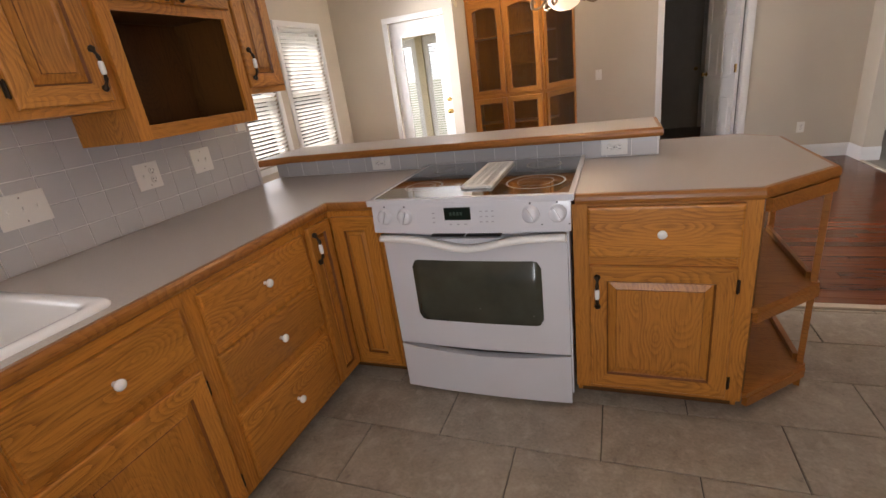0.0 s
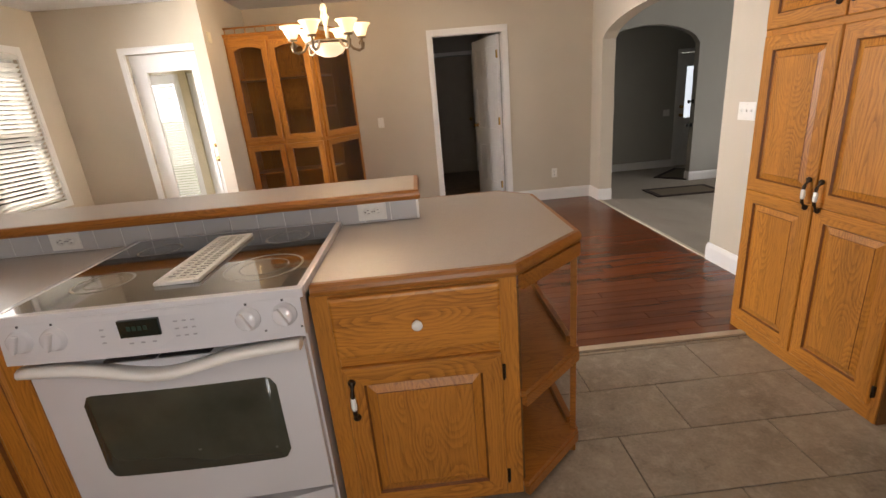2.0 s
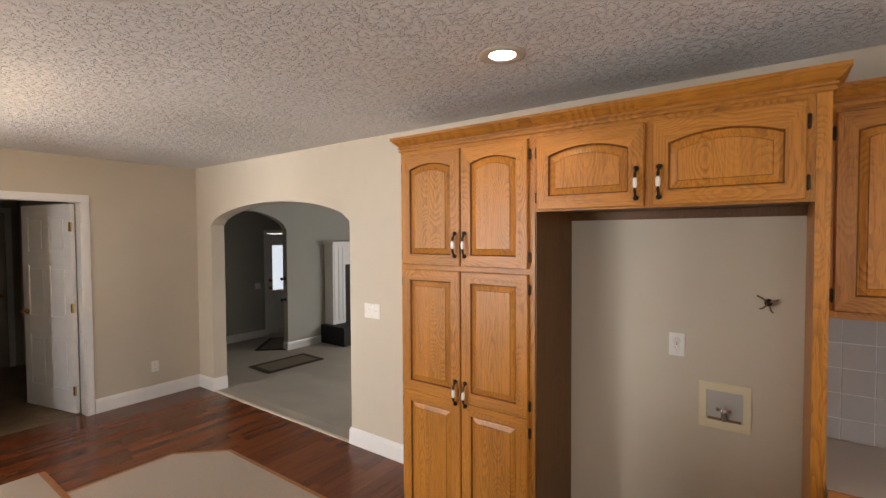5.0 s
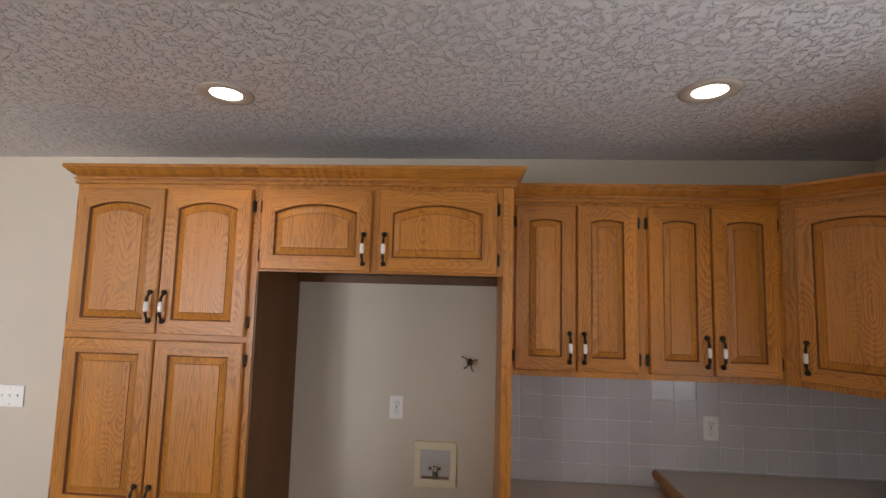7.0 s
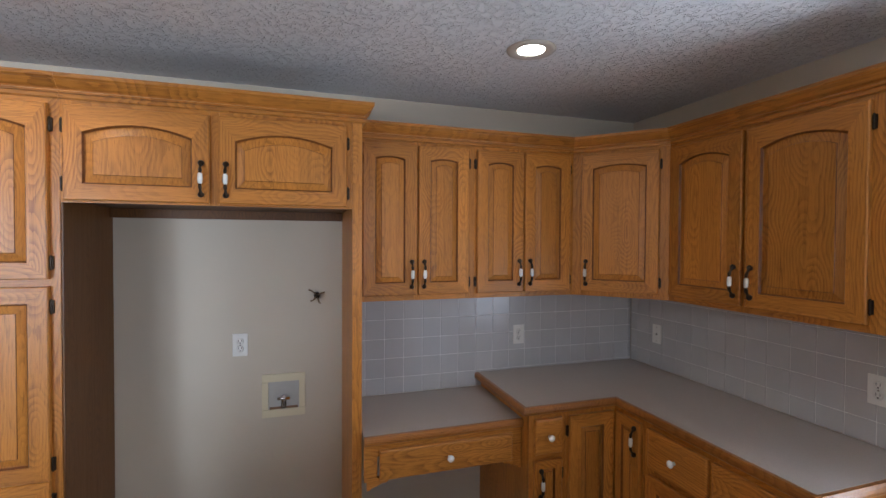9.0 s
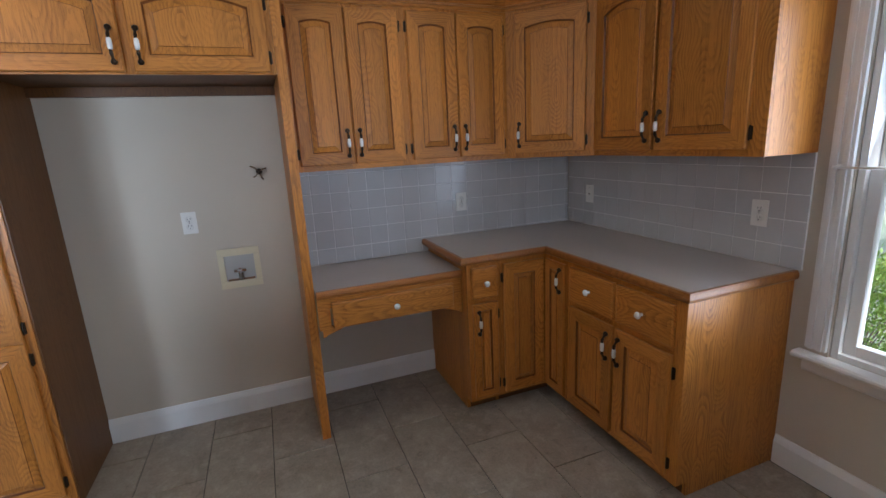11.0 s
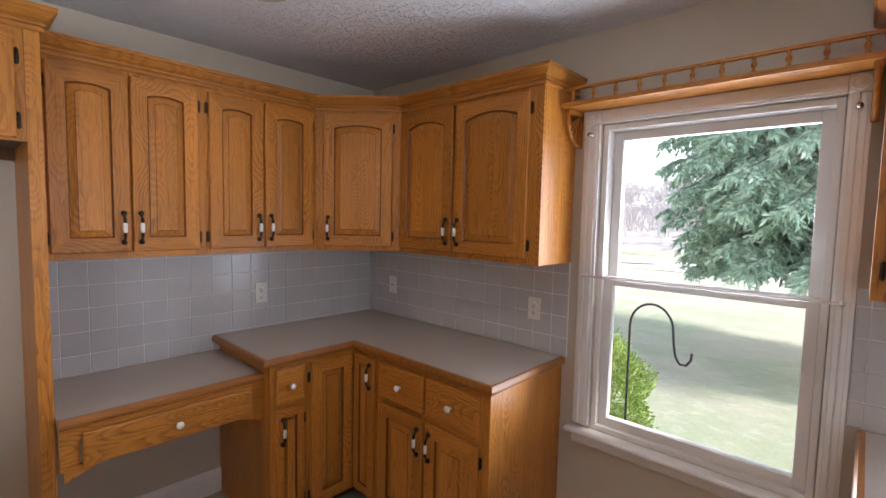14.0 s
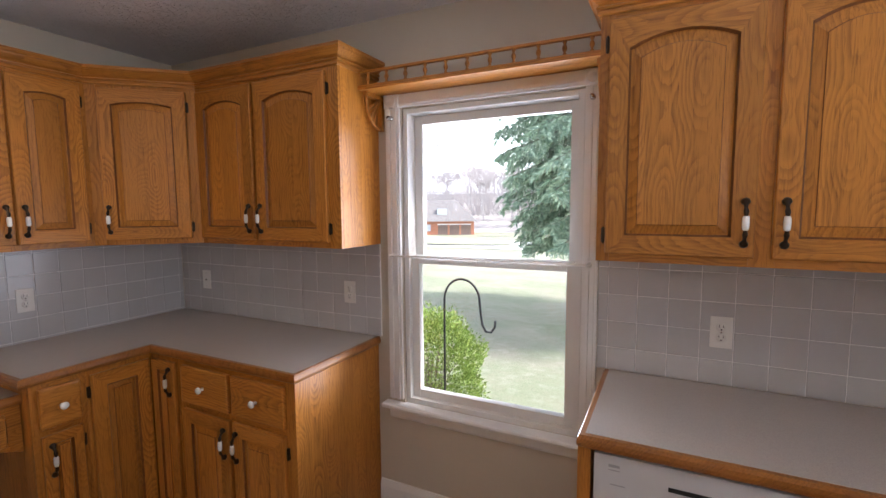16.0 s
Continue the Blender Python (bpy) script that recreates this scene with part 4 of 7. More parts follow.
for z in (0.93, 1.08):
    bm = bmesh.new()
    lathe(bm, [(0.0, 0.0), (0.03, 0.0), (0.012, -0.012), (0.012, -0.03), (0.026, -0.04), (0.026, -0.055), (0.0, -0.06)], 12, (0.065, 0, z), "y")
    part("door_knob", bm, BRASS, fd, "brass knob", True)
mat = thing("door_mat", "tan woven door mat with a dark border on the carpet", "mat", pose(4.68, 8.07, LOW, 0, 0, -2))
part("weave", boxes((-0.41, 0.41, -0.2, 0.2, 0.001, 0.012)), MAT_TAN, mat)
part("border", boxes((-0.48, 0.48, -0.27, -0.2005, 0.001, 0.014), (-0.48, 0.48, 0.2005, 0.27, 0.001, 0.014), (-0.48, -0.4105, -0.2, 0.2, 0.001, 0.014), (0.4105, 0.48, -0.2, 0.2, 0.001, 0.014)), MAT_DARK, mat)
mat2 = copy_thing(mat, pose(5.35, 9.3, LOW, 0, 0, 42))
tagged(mat2, "tan entry runner with a dark border by the front door")
fp = thing("fireplace", "white fireplace surround with a black firebox", "fireplace", pose(5.98, 8.52, LOW))
part("pilaster", boxes((0.0, 0.30, 0.0, 0.228, 0.33, 1.80), (0.03, 0.07, -0.012, 0.0, 0.40, 1.74), (0.13, 0.17, -0.012, 0.0, 0.40, 1.74), (0.23, 0.27, -0.012, 0.0, 0.40, 1.74), bev=0.003), TRIM, fp, "white fluted pilaster")
part("lintel", boxes((0.3005, 1.4, 0.006, 0.228, 1.42, 1.80), bev=0.003), TRIM, fp)
part("mantel_shelf", boxes((-0.04, 1.44, -0.06, 0.228, 1.8005, 1.85), bev=0.006), TRIM, fp, "white mantel shelf")
part("firebox", boxes((0.3005, 1.4, 0.06, 0.228, 0.33, 1.419)), SOOT, fp)
part("hearth", boxes((-0.10, 1.4, -0.4, 0.228, 0.0, 0.3295), bev=0.004), SOOT, fp)
lock = thing("coat_hook", "black iron hook on the arch pier", "hook", pose(5.178, 8.81, 0))
for z in (0.62, 0.98):
    bm = bmesh.new()
    lathe(bm, [(0.0, 0.0), (0.035, 0.0), (0.03, -0.012), (0.013, -0.02), (0.013, -0.05), (0.028, -0.06), (0.028, -0.075), (0.0, -0.085)], 12, (0, 0, z), "x")
    part("hook_knob", bm, BLACK, lock, "", True)

# ---- kitchen cabinets ----
def upper(name, m, w, z0, z1, doors, label, d=0.30, rise=0.012, crown_pts=None, group="upper cabinets", crown_z=None, group_hv=0.105):
    """doors: (x0, x1, handle side, hinge side)."""
    c = thing(name, label, "cabinet", m, group=group)
    carcass(c, w, d, z0, z1)
    ups = [(a[1] + b[0]) / 2 for a, b in zip(doors, doors[1:])]
    lap = 0.012
    ends = (max(0.035, doors[0][0] + lap), max(0.035, w - doors[-1][1] + lap))
    face_frame(c, w, z0, z1, ups, [(z0, z0 + 0.04), (z1 - 0.05, z1)], ends=ends, mids=[max(0.035, b[0] - a[1] + 2 * lap) for a, b in zip(doors, doors[1:])])
    for x0, x1, hd, hg in doors:
        panel_door("door", x0, x1, z0 + 0.028, z1 - 0.03, -0.0008, c, rise, hd, hg, hv=z0 + 0.028 + group_hv)
    if crown_pts:
        crown(c, crown_pts, crown_z if crown_z is not None else z1 - 0.012)
    return c


UZ0, UZ1 = 1.388, 2.197
# over the desk
upper("upper_cabinet", pose(2.72, 1.854, 0, 0, 0, -90), 0.6105, UZ0, UZ1, [(0.026, 0.298, "r", "l"), (0.306, 0.576, "l", "r")], "honey oak upper cabinet with two arched raised-panel doors above the desk", d=0.279, crown_pts=[(0, -0.001), (0.611, -0.001)])
upper("upper_cabinet", pose(2.72, 1.243, 0, 0, 0, -90), 0.600, UZ0, UZ1, [(0.012, 0.282, "r", "l"), (0.292, 0.572, "l", "r")], "honey oak upper cabinet with two arched raised-panel doors above the counter", d=0.279, crown_pts=[(0, -0.001), (0.6, -0.001)])
# diagonal corner
ang = math.degrees(math.atan2(0.305 - 0.642, 2.36 - 2.72))
wl_ = math.hypot(0.36, 0.337)
c = thing("corner_upper_cabinet", "honey oak diagonal corner wall cabinet with one door", "cabinet", pose(2.72, 0.6415, 0, 0, 0, ang), group="upper cabinets")
inv = pose(2.72, 0.6415, 0, 0, 0, ang).inverted()
poly = [(2.7195, 0.6405), (2.361, 0.3055), (2.361, 0.001), (2.999, 0.001), (2.999, 0.6405)]
bm = bmesh.new()
prism(bm, [tuple((inv @ Vector((x, y, 0)))[:2]) for x, y in poly], UZ0, UZ1)
part("body", bm, OAK_V, c)
for a, b in ((0.0, 0.045), (wl_ - 0.045, wl_)):
    part("stile", boxes((a, b, -0.004, 0, UZ0, UZ1)), OAK_V, c)
panel_door("door", 0.05, wl_ - 0.05, UZ0 + 0.028, UZ1 - 0.03, -0.0045, c, 0.017, "l", "r", hv=UZ0 + 0.13)
crown(c, [(0.0, -0.004), (wl_, -0.004)], UZ1 - 0.012)
# south wall, left of the window as one faces it
upper("upper_cabinet", pose(2.36, 0.305, 0, 0, 0, 180), 0.930, UZ0, UZ1, [(0.014, 0.410, "r", None), (0.432, 0.866, "l", "r")], "honey oak upper cabinet with two arched doors beside the window", d=0.304, rise=0.030, crown_pts=[(0, -0.001), (0.931, -0.001), (0.931, 0.303)])
# south wall, beyond the window
upper("upper_cabinet", pose(0.345, 0.305, 0, 0, 0, 180), 0.893, UZ0, UZ1, [(0.029, 0.448, "r", "l"), (0.490, 0.865, "l", "r")], "honey oak upper cabinet with two arched doors above the dishwasher counter", d=0.304, rise=0.036, crown_pts=[(-0.001, 0.303), (-0.001, -0.001), (0.893, -0.001)])
upper("upper_cabinet", pose(-0.5485, 0.305, 0, 0, 0, 180), 0.80, UZ0, UZ1, [(0.030, 0.38, "r", "l"), (0.40, 0.77, "l", "r")], "honey oak upper cabinet with two arched doors in the sink corner", d=0.304, rise=0.036, crown_pts=[(0, -0.001), (0.80, -0.001)])

# west wall uppers; the middle one holds an open microwave recess
WF = -1.03
upper("upper_cabinet", pose(WF, 1.955, 0, 0, 0, 90), 0.3895, 1.405, UZ1, [(0.055, 0.352, "r", "l")], "honey oak upper cabinet with one raised-panel door beside the sink window", d=0.319, crown_pts=[(-0.001, 0.318), (-0.001, -0.001), (0.39, -0.001)])
upper("upper_cabinet", pose(WF, 2.972, 0, 0, 0, 90), 0.288, 1.405, UZ1, [(0.02, 0.262, "l", "r")], "narrow honey oak upper cabinet at the end of the wall", d=0.319, crown_pts=[(0, -0.001), (0.289, -0.001), (0.289, 0.318)])
mw = thing("microwave_cabinet", "honey oak wall cabinet with an empty open microwave recess", "cabinet", pose(WF + 0.02, 2.345, 0, 0, 0, 90), group="upper cabinets")
w, d, z0, z1 = 0.6265, 0.339, 1.285, UZ1
part("body", boxes((0, 0.018, 0.0185, d, z0, z1), (w - 0.018, w, 0.0185, d, z0, z1), (0.0185, w - 0.0185, 0.0185, d, z0, z0 + 0.018), (0.0185, w - 0.0185, 0.0185, d, z1 - 0.018, z1)), OAK_V, mw)
# The empty recess's shade is put into this darker oak.
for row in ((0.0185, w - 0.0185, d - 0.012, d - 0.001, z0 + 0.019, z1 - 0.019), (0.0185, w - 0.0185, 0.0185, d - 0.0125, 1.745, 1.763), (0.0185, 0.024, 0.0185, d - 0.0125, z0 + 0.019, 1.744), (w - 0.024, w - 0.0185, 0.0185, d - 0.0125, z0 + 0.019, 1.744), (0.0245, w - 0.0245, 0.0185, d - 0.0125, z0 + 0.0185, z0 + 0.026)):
    part("recess_lining", boxes(row), OAK_DARK, mw, "oak recess lining with its shade in the colour")
face_frame(mw, w, z0, z1, [], [(z0, z0 + 0.052), (1.725, 1.775), (z1 - 0.05, z1)], 0.052)
for x0, x1, hd, hg in ((0.02, 0.306, "r", "l"), (0.32, 0.606, "l", "r")):
    panel_door("door", x0, x1, 1.762, z1 - 0.03, -0.0008, mw, 0.03, hd, hg, hv=1.84)
crown(mw, [(0, -0.001), (w, -0.001)], z1 - 0.012)

# ---- pantry, refrigerator bay ----
PX = 2.515
pan = thing("pantry_cabinet", "tall honey oak pantry cabinet with four raised-panel doors", "cabinet", pose(PX, 3.832, 0, 0, 0, -90))
w = 0.8665
carcass(pan, w, 0.484, 0.0, 2.21)
face_frame(pan, w, 0.0, 2.21, [], [(0.0, 0.09), (1.505, 1.56), (2.165, 2.21)])
for x0, x1, hd, hg in ((0.020, 0.432, "r", "l"), (0.440, 0.834, "l", "r")):
    panel_door("door", x0, x1, 1.542, 2.185, -0.0008, pan, 0.028, hd, hg, hv=1.66)
    panel_door("door", x0, x1, 0.075, 0.795, -0.0008, pan, 0, None, hg)
    panel_door("door", x0, x1, 0.7955, 1.515, -0.0008, pan, 0, hd, hg, hv=0.845)
crown(pan, [(-0.001, 0.484), (-0.001, -0.001), (w, -0.001)], 2.206, 1.02)
fc = thing("refrigerator_cabinet", "honey oak cabinet with two arched doors over an empty refrigerator bay", "cabinet", pose(PX, 2.9645, 0, 0, 0, -90))
w = 1.1095
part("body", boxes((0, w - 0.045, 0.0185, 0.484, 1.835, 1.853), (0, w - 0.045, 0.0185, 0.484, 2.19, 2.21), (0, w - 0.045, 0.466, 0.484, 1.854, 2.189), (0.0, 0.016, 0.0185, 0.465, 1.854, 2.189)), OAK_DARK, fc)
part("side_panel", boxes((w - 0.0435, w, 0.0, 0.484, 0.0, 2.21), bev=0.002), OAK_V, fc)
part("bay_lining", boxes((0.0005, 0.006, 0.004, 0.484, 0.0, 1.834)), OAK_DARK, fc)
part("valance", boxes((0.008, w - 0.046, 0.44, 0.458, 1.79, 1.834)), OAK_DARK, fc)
face_frame(fc, w - 0.0445, 1.826, 2.21, [0.517], [(1.826, 1.86), (2.165, 2.21)])
for x0, x1, hd, hg in ((0.014, 0.500, "r", "l"), (0.534, 1.040, "l", "r")):
    panel_door("door", x0, x1, 1.834, 2.185, -0.0008, fc, 0.036, hd, hg, hv=1.93)
crown(fc, [(0, -0.001), (w + 0.001, -0.001), (w + 0.001, 0.484)], 2.206, 1.02)


# ---- base cabinets ----
def base(name, m, w, d, label, items, ups=(), toe=0.085, rails=(), z1=0.871, lid=True):
    c = thing(name, label, "cabinet", m, group="base cabinets")
    carcass(c, w, d, 0.0, z1, toe, lid=lid)
    face_frame(c, w, toe - 0.02, z1, list(ups), [(toe - 0.02, toe + 0.03), (z1 - 0.05, z1)] + list(rails), 0.058)
    for it in items:
        if it[0] == "drawer":
            drawer(*it[1:5], -0.0008, c)
        else:
            panel_door("door", *it[1:5], -0.0008, c, 0, it[5], it[6], hv=it[4] - 0.105)
    return c


base("sink_base_cabinet", pose(-0.605, 0.98, 0, 0, 0, 90), 1.008, 0.74, "honey oak sink base cabinet with false drawer fronts and doors", [("drawer", 0.03, 0.47, 0.655, 0.832), ("drawer", 0.50, 0.975, 0.655, 0.832), ("door", 0.03, 0.47, 0.085, 0.615, "r", "l"), ("door", 0.50, 0.975, 0.085, 0.615, "l", "r")], [0.485], rails=[(0.61, 0.66)], lid=False)
base("drawer_base_cabinet", pose(-0.605, 1.9885, 0, 0, 0, 90), 0.601, 0.74, "honey oak base cabinet with three drawers", [("drawer", 0.040, 0.580, 0.662, 0.836), ("drawer", 0.040, 0.580, 0.420, 0.612), ("drawer", 0.040, 0.580, 0.090, 0.370)], rails=[(0.605, 0.668), (0.365, 0.426)])


def corner_base(name, m, a, b, label, hd):
    """An inside corner: a door of width a on the first wing, then one of width b turned to the right."""
    c = thing(name, label, "cabinet", m, group="base cabinets")
    bm = boxes((0, a - 0.001, 0.0, 0.62, 0.065, 0.871), (a, a + 0.62, -b, 0.62, 0.065, 0.871))
    part("body", bm, OAK_V, c)
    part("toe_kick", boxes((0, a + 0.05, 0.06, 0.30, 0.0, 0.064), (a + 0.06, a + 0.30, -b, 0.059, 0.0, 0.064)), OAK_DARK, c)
    panel_door("door", 0.012, a - 0.022, 0.085, 0.845, -0.0008, c, 0, "l" if hd == "a" else None, "l" if hd != "a" else None, hv=0.75)
    turn = pose(a, 0, 0, 0, 0, -90)
    door = panel_door("door", 0.022, b - 0.012, 0.085, 0.845, -0.0008, c, 0, "r" if hd != "a" else None, None, hv=0.75)
    door.matrix_basis = turn
    return c


# sink corner: the wing along the west run, then the one beside the range
c = corner_base("corner_base_cabinet", pose(-0.605, 2.590, 0, 0, 0, 90), 0.195, 0.262, "honey oak corner base cabinet with hinged folding doors", "a")
# range side: end cabinet with drawer and door
base("end_base_cabinet", pose(0.466, 2.785, 0), 0.600, 0.63, "honey oak base cabinet with one drawer and one raised-panel door", [("drawer", 0.054, 0.548, 0.668, 0.862), ("door", 0.058, 0.544, 0.09, 0.632, "l", "r")], rails=[(0.63, 0.665)])
# desk side
base("narrow_base_cabinet", pose(2.395, 1.085, 0, 0, 0, -90), 0.20, 0.604, "narrow honey oak base cabinet with a drawer over a door", [("drawer", 0.025, 0.172, 0.675, 0.845), ("door", 0.025, 0.172, 0.09, 0.645, "l", "r")], rails=[(0.645, 0.672)])
corner_base("corner_base_cabinet", pose(2.395, 0.8845, 0, 0, 0, -90), 0.288, 0.205, "honey oak corner base cabinet with hinged folding doors by the window", "b")
base("base_cabinet", pose(2.186, 0.597, 0, 0, 0, 180), 0.731, 0.596, "honey oak base cabinet with two drawers over two doors", [("drawer", 0.034, 0.350, 0.668, 0.845), ("drawer", 0.372, 0.682, 0.668, 0.845), ("door", 0.034, 0.350, 0.09, 0.635, "r", None), ("door", 0.372, 0.682, 0.09, 0.635, "l", "r")], [0.361], rails=[(0.635, 0.665)])
# dishwasher side
ep = solo("oak_gable", boxes((0.306, 0.344, 0.002, 0.59, 0.0, 0.871), bev=0.002), OAK_V, "oak gable board beside the dishwasher", "cabinet side")
base("base_cabinet", pose(-0.302, 0.585, 0, 0, 0, 180), 0.30, 0.58, "honey oak base cabinet in the sink corner", [("drawer", 0.03, 0.27, 0.668, 0.845), ("door", 0.03, 0.27, 0.09, 0.635, "r", "l")], rails=[(0.635, 0.665)])

# open display shelves at the peninsula's end
sh = thing("end_shelf_unit", "open oak corner shelves at the end of the peninsula", "shelf")
SP = [(1.068, 2.786), (1.085, 2.786), (1.335, 3.016), (1.335, 3.625), (1.068, 3.625)]
for nm, z in (("bottom_shelf", 0.085), ("middle_shelf", 0.452)):
    bm = bmesh.new()
    prism(bm, SP, z, z + 0.02)
    part(nm, bm, OAK_EDGE, sh)
for nm, z0, z1 in (("bottom_rail", 0.045, 0.0845), ("middle_rail", 0.412, 0.4515), ("top_rail", 0.825, 0.871)):
    bm = bmesh.new()
    sweep(bm, [(1.086, 2.787, z0), (1.335, 3.016, z0), (1.335, 3.62, z0)], [(-0.018, 0), (0.003, 0), (0.003, z1 - z0), (-0.018, z1 - z0)])
    part(nm, bm, OAK_EDGE, sh)
for x, y, r in ((1.319, 3.026, -20), (1.322, 3.606, 0)):
    part("post", boxes((-0.011, 0.011, -0.013, 0.013, 0.0, 0.871), bev=0.002), OAK_EDGE, sh, at=pose(x, y, 0.0, 0, 0, r))
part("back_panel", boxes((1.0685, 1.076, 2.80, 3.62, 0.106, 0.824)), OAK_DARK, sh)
for z in (0.4725, 0.1055):
    part("shelf_lip", boxes((1.30, 1.3165, 3.05, 3.59, z, z + 0.025)), OAK_EDGE, sh)

# peninsula's low wall and its far side
structure("peninsula_wall", boxes((XW, 0.80, 3.425, 3.545, 0, 1.018)), WALL, "low beige wall that carries the breakfast bar")
structure("peninsula_back", boxes((0.8005, 1.066, 3.56, 3.60, 0.0, 0.871)), OAK_V, "oak facing on the back of the peninsula", "panelling")

# ---- worktops ----
EDGE = [(-0.002, 0.0), (0.016, 0.0), (0.021, 0.006), (0.023, 0.016), (0.021, 0.028), (0.015, 0.0375), (-0.002, 0.0375)]


def worktop(name, polys, edge, z, label, thick=0.0385, edge_mat=None):
    t = thing(name, label, "worktop", pose(0, 0, 0))
    for p in polys:
        bm = bmesh.new()
        prism(bm, p, z - thick, z)
        part("top", bm, LAMINATE, t, "taupe laminate top")
    for i, e in enumerate(edge):
        bm = bmesh.new()
        sweep(bm, [(x, y, z - thick) for x, y in e], EDGE)
        part("wood_edge", bm, edge_mat or (OAK_EDGE if abs(e[1][0] - e[0][0]) > abs(e[1][1] - e[0][1]) else OAK_EDGE_Y), t, "rounded oak edge")
    return t


ZC = 0.911
rect = lambda x0, x1, y0, y1: [(x0, y0), (x1, y0), (x1, y1), (x0, y1)]
SKX0, SKX1, SKY0, SKY1 = -1.26, -0.665, 1.02, 1.82
worktop("sink_worktop", [rect(XW + 0.012, -0.605, SKY1, 3.413), rect(XW + 0.012, SKX0, SKY0, SKY1), rect(SKX1, -0.605, SKY0, SKY1), rect(XW + 0.012, -0.605, 0.59, SKY0), rect(XW + 0.012, 0.322, 0.012, 0.59), rect(-0.605, -0.335, 2.79, 3.413)],
        [[(0.322, 0.012), (0.322, 0.59), (-0.605, 0.59), (-0.605, 2.79), (-0.335, 2.79)]], ZC, "taupe laminate worktop with an oak edge round the sink", edge_mat=OAK_EDGE_Y)
worktop("peninsula_worktop", [[(0.476, 2.79), (1.056, 2.79), (1.322, 3.034), (1.322, 3.66), (1.19, 3.80), (0.8005, 3.80), (0.8005, 3.413), (0.476, 3.413)]],
        [[(0.476, 2.79), (1.056, 2.79), (1.322, 3.034), (1.322, 3.66), (1.19, 3.80), (0.8005, 3.80)]], ZC, "taupe laminate peninsula worktop with clipped corners and oak edge")
worktop("corner_worktop", [[(2.988, 0.012), (2.988, 1.105), (2.388, 1.105), (2.388, 0.598), (1.455, 0.598), (1.455, 0.012)]],
        [[(1.455, 0.012), (1.455, 0.598), (2.388, 0.598), (2.388, 1.105), (2.988, 1.105)][::-1]], ZC, "taupe laminate corner worktop with oak edge")
worktop("breakfast_bar", [[(XW + 0.002, 3.275), (-1.18, 3.355), (0.788, 3.355), (0.788, 3.70), (XW + 0.002, 3.70)]],
        [[(XW + 0.002, 3.275), (-1.18, 3.355), (0.788, 3.355), (0.788, 3.70)]], 1.045, "raised taupe laminate breakfast bar with oak edge", 0.027 + 0.0115)

# desk under the wall cabinets
dk = thing("desk", "built-in oak desk with a laminate top and one wide drawer", "desk", pose(2.45, 1.843, 0, 0, 0, -90))
part("top", boxes((-0.0095, 0.7565, 0.02, 0.538, 0.79, 0.828)), LAMINATE, dk, "taupe laminate top")
bm = bmesh.new()
sweep(bm, [(-0.0095, 0.02, 0.79), (0.7565, 0.02, 0.79)], EDGE)
part("wood_edge", bm, OAK_EDGE, dk, "rounded oak edge")
bm = boxes((-0.009, 0.754, 0.016, 0.034, 0.735, 0.789), (-0.009, 0.754, 0.016, 0.034, 0.625, 0.64), (-0.009, 0.05, 0.016, 0.034, 0.6405, 0.7345), (0.708, 0.754, 0.016, 0.034, 0.6405, 0.7345))
part("apron", bm, OAK_H, dk)
for s, x in ((1, 0.004), (-1, 0.754)):
    bm = bmesh.new()
    pts = [(x, 0.6245), (x + s * 0.10, 0.6245), (x + s * 0.09, 0.616), (x + s * 0.065, 0.612), (x + s * 0.045, 0.603), (x + s * 0.022, 0.598), (x + s * 0.015, 0.589), (x, 0.586)]
    lo = [bm.verts.new((a, 0.016, b)) for a, b in pts]
    hi = [bm.verts.new((a, 0.034, b)) for a, b in pts]
    bm.faces.new(lo), bm.faces.new(hi)
    for i in range(len(pts)):
        bm.faces.new((lo[i], lo[(i + 1) % len(pts)], hi[(i + 1) % len(pts)], hi[i]))
    part("bracket", bm, OAK_H, dk)
drawer(0.058, 0.700, 0.632, 0.765, 0.0155, dk)
part("side_panel", boxes((0.7575, 0.766, 0.03, 0.54, 0.0, 0.788)), OAK_V, dk)

# gallery shelf over the south window
gs = thing("gallery_shelf", "oak shelf with a turned spindle rail over the window", "shelf", pose(1.4285, 0.001, 0, 0, 0, 180))
w = 1.082
part("board", boxes((0.001, w - 0.001, -0.165, 0.0, 2.108, 2.128), bev=0.003), OAK_H, gs)
part("rail", boxes((0.001, w - 0.001, -0.158, -0.140, 2.182, 2.194), bev=0.003), OAK_H, gs)
me = None
for i in range(11):
    if me is None:
        bm = bmesh.new()
        lathe(bm, [(0.0, 0.0), (0.008, 0.0), (0.008, 0.006), (0.004, 0.012), (0.009, 0.022), (0.010, 0.027), (0.009, 0.032), (0.004, 0.042), (0.008, 0.048), (0.008, 0.0538), (0.0, 0.0538)], 10)
        me = mesh_of(bm, "spindle", OAK_V, True)
    s = new("spindle", me)
    s.parent = gs
    s.matrix_basis = pose(0.05 + i * (w - 0.1) / 10, -0.149, 2.1282)
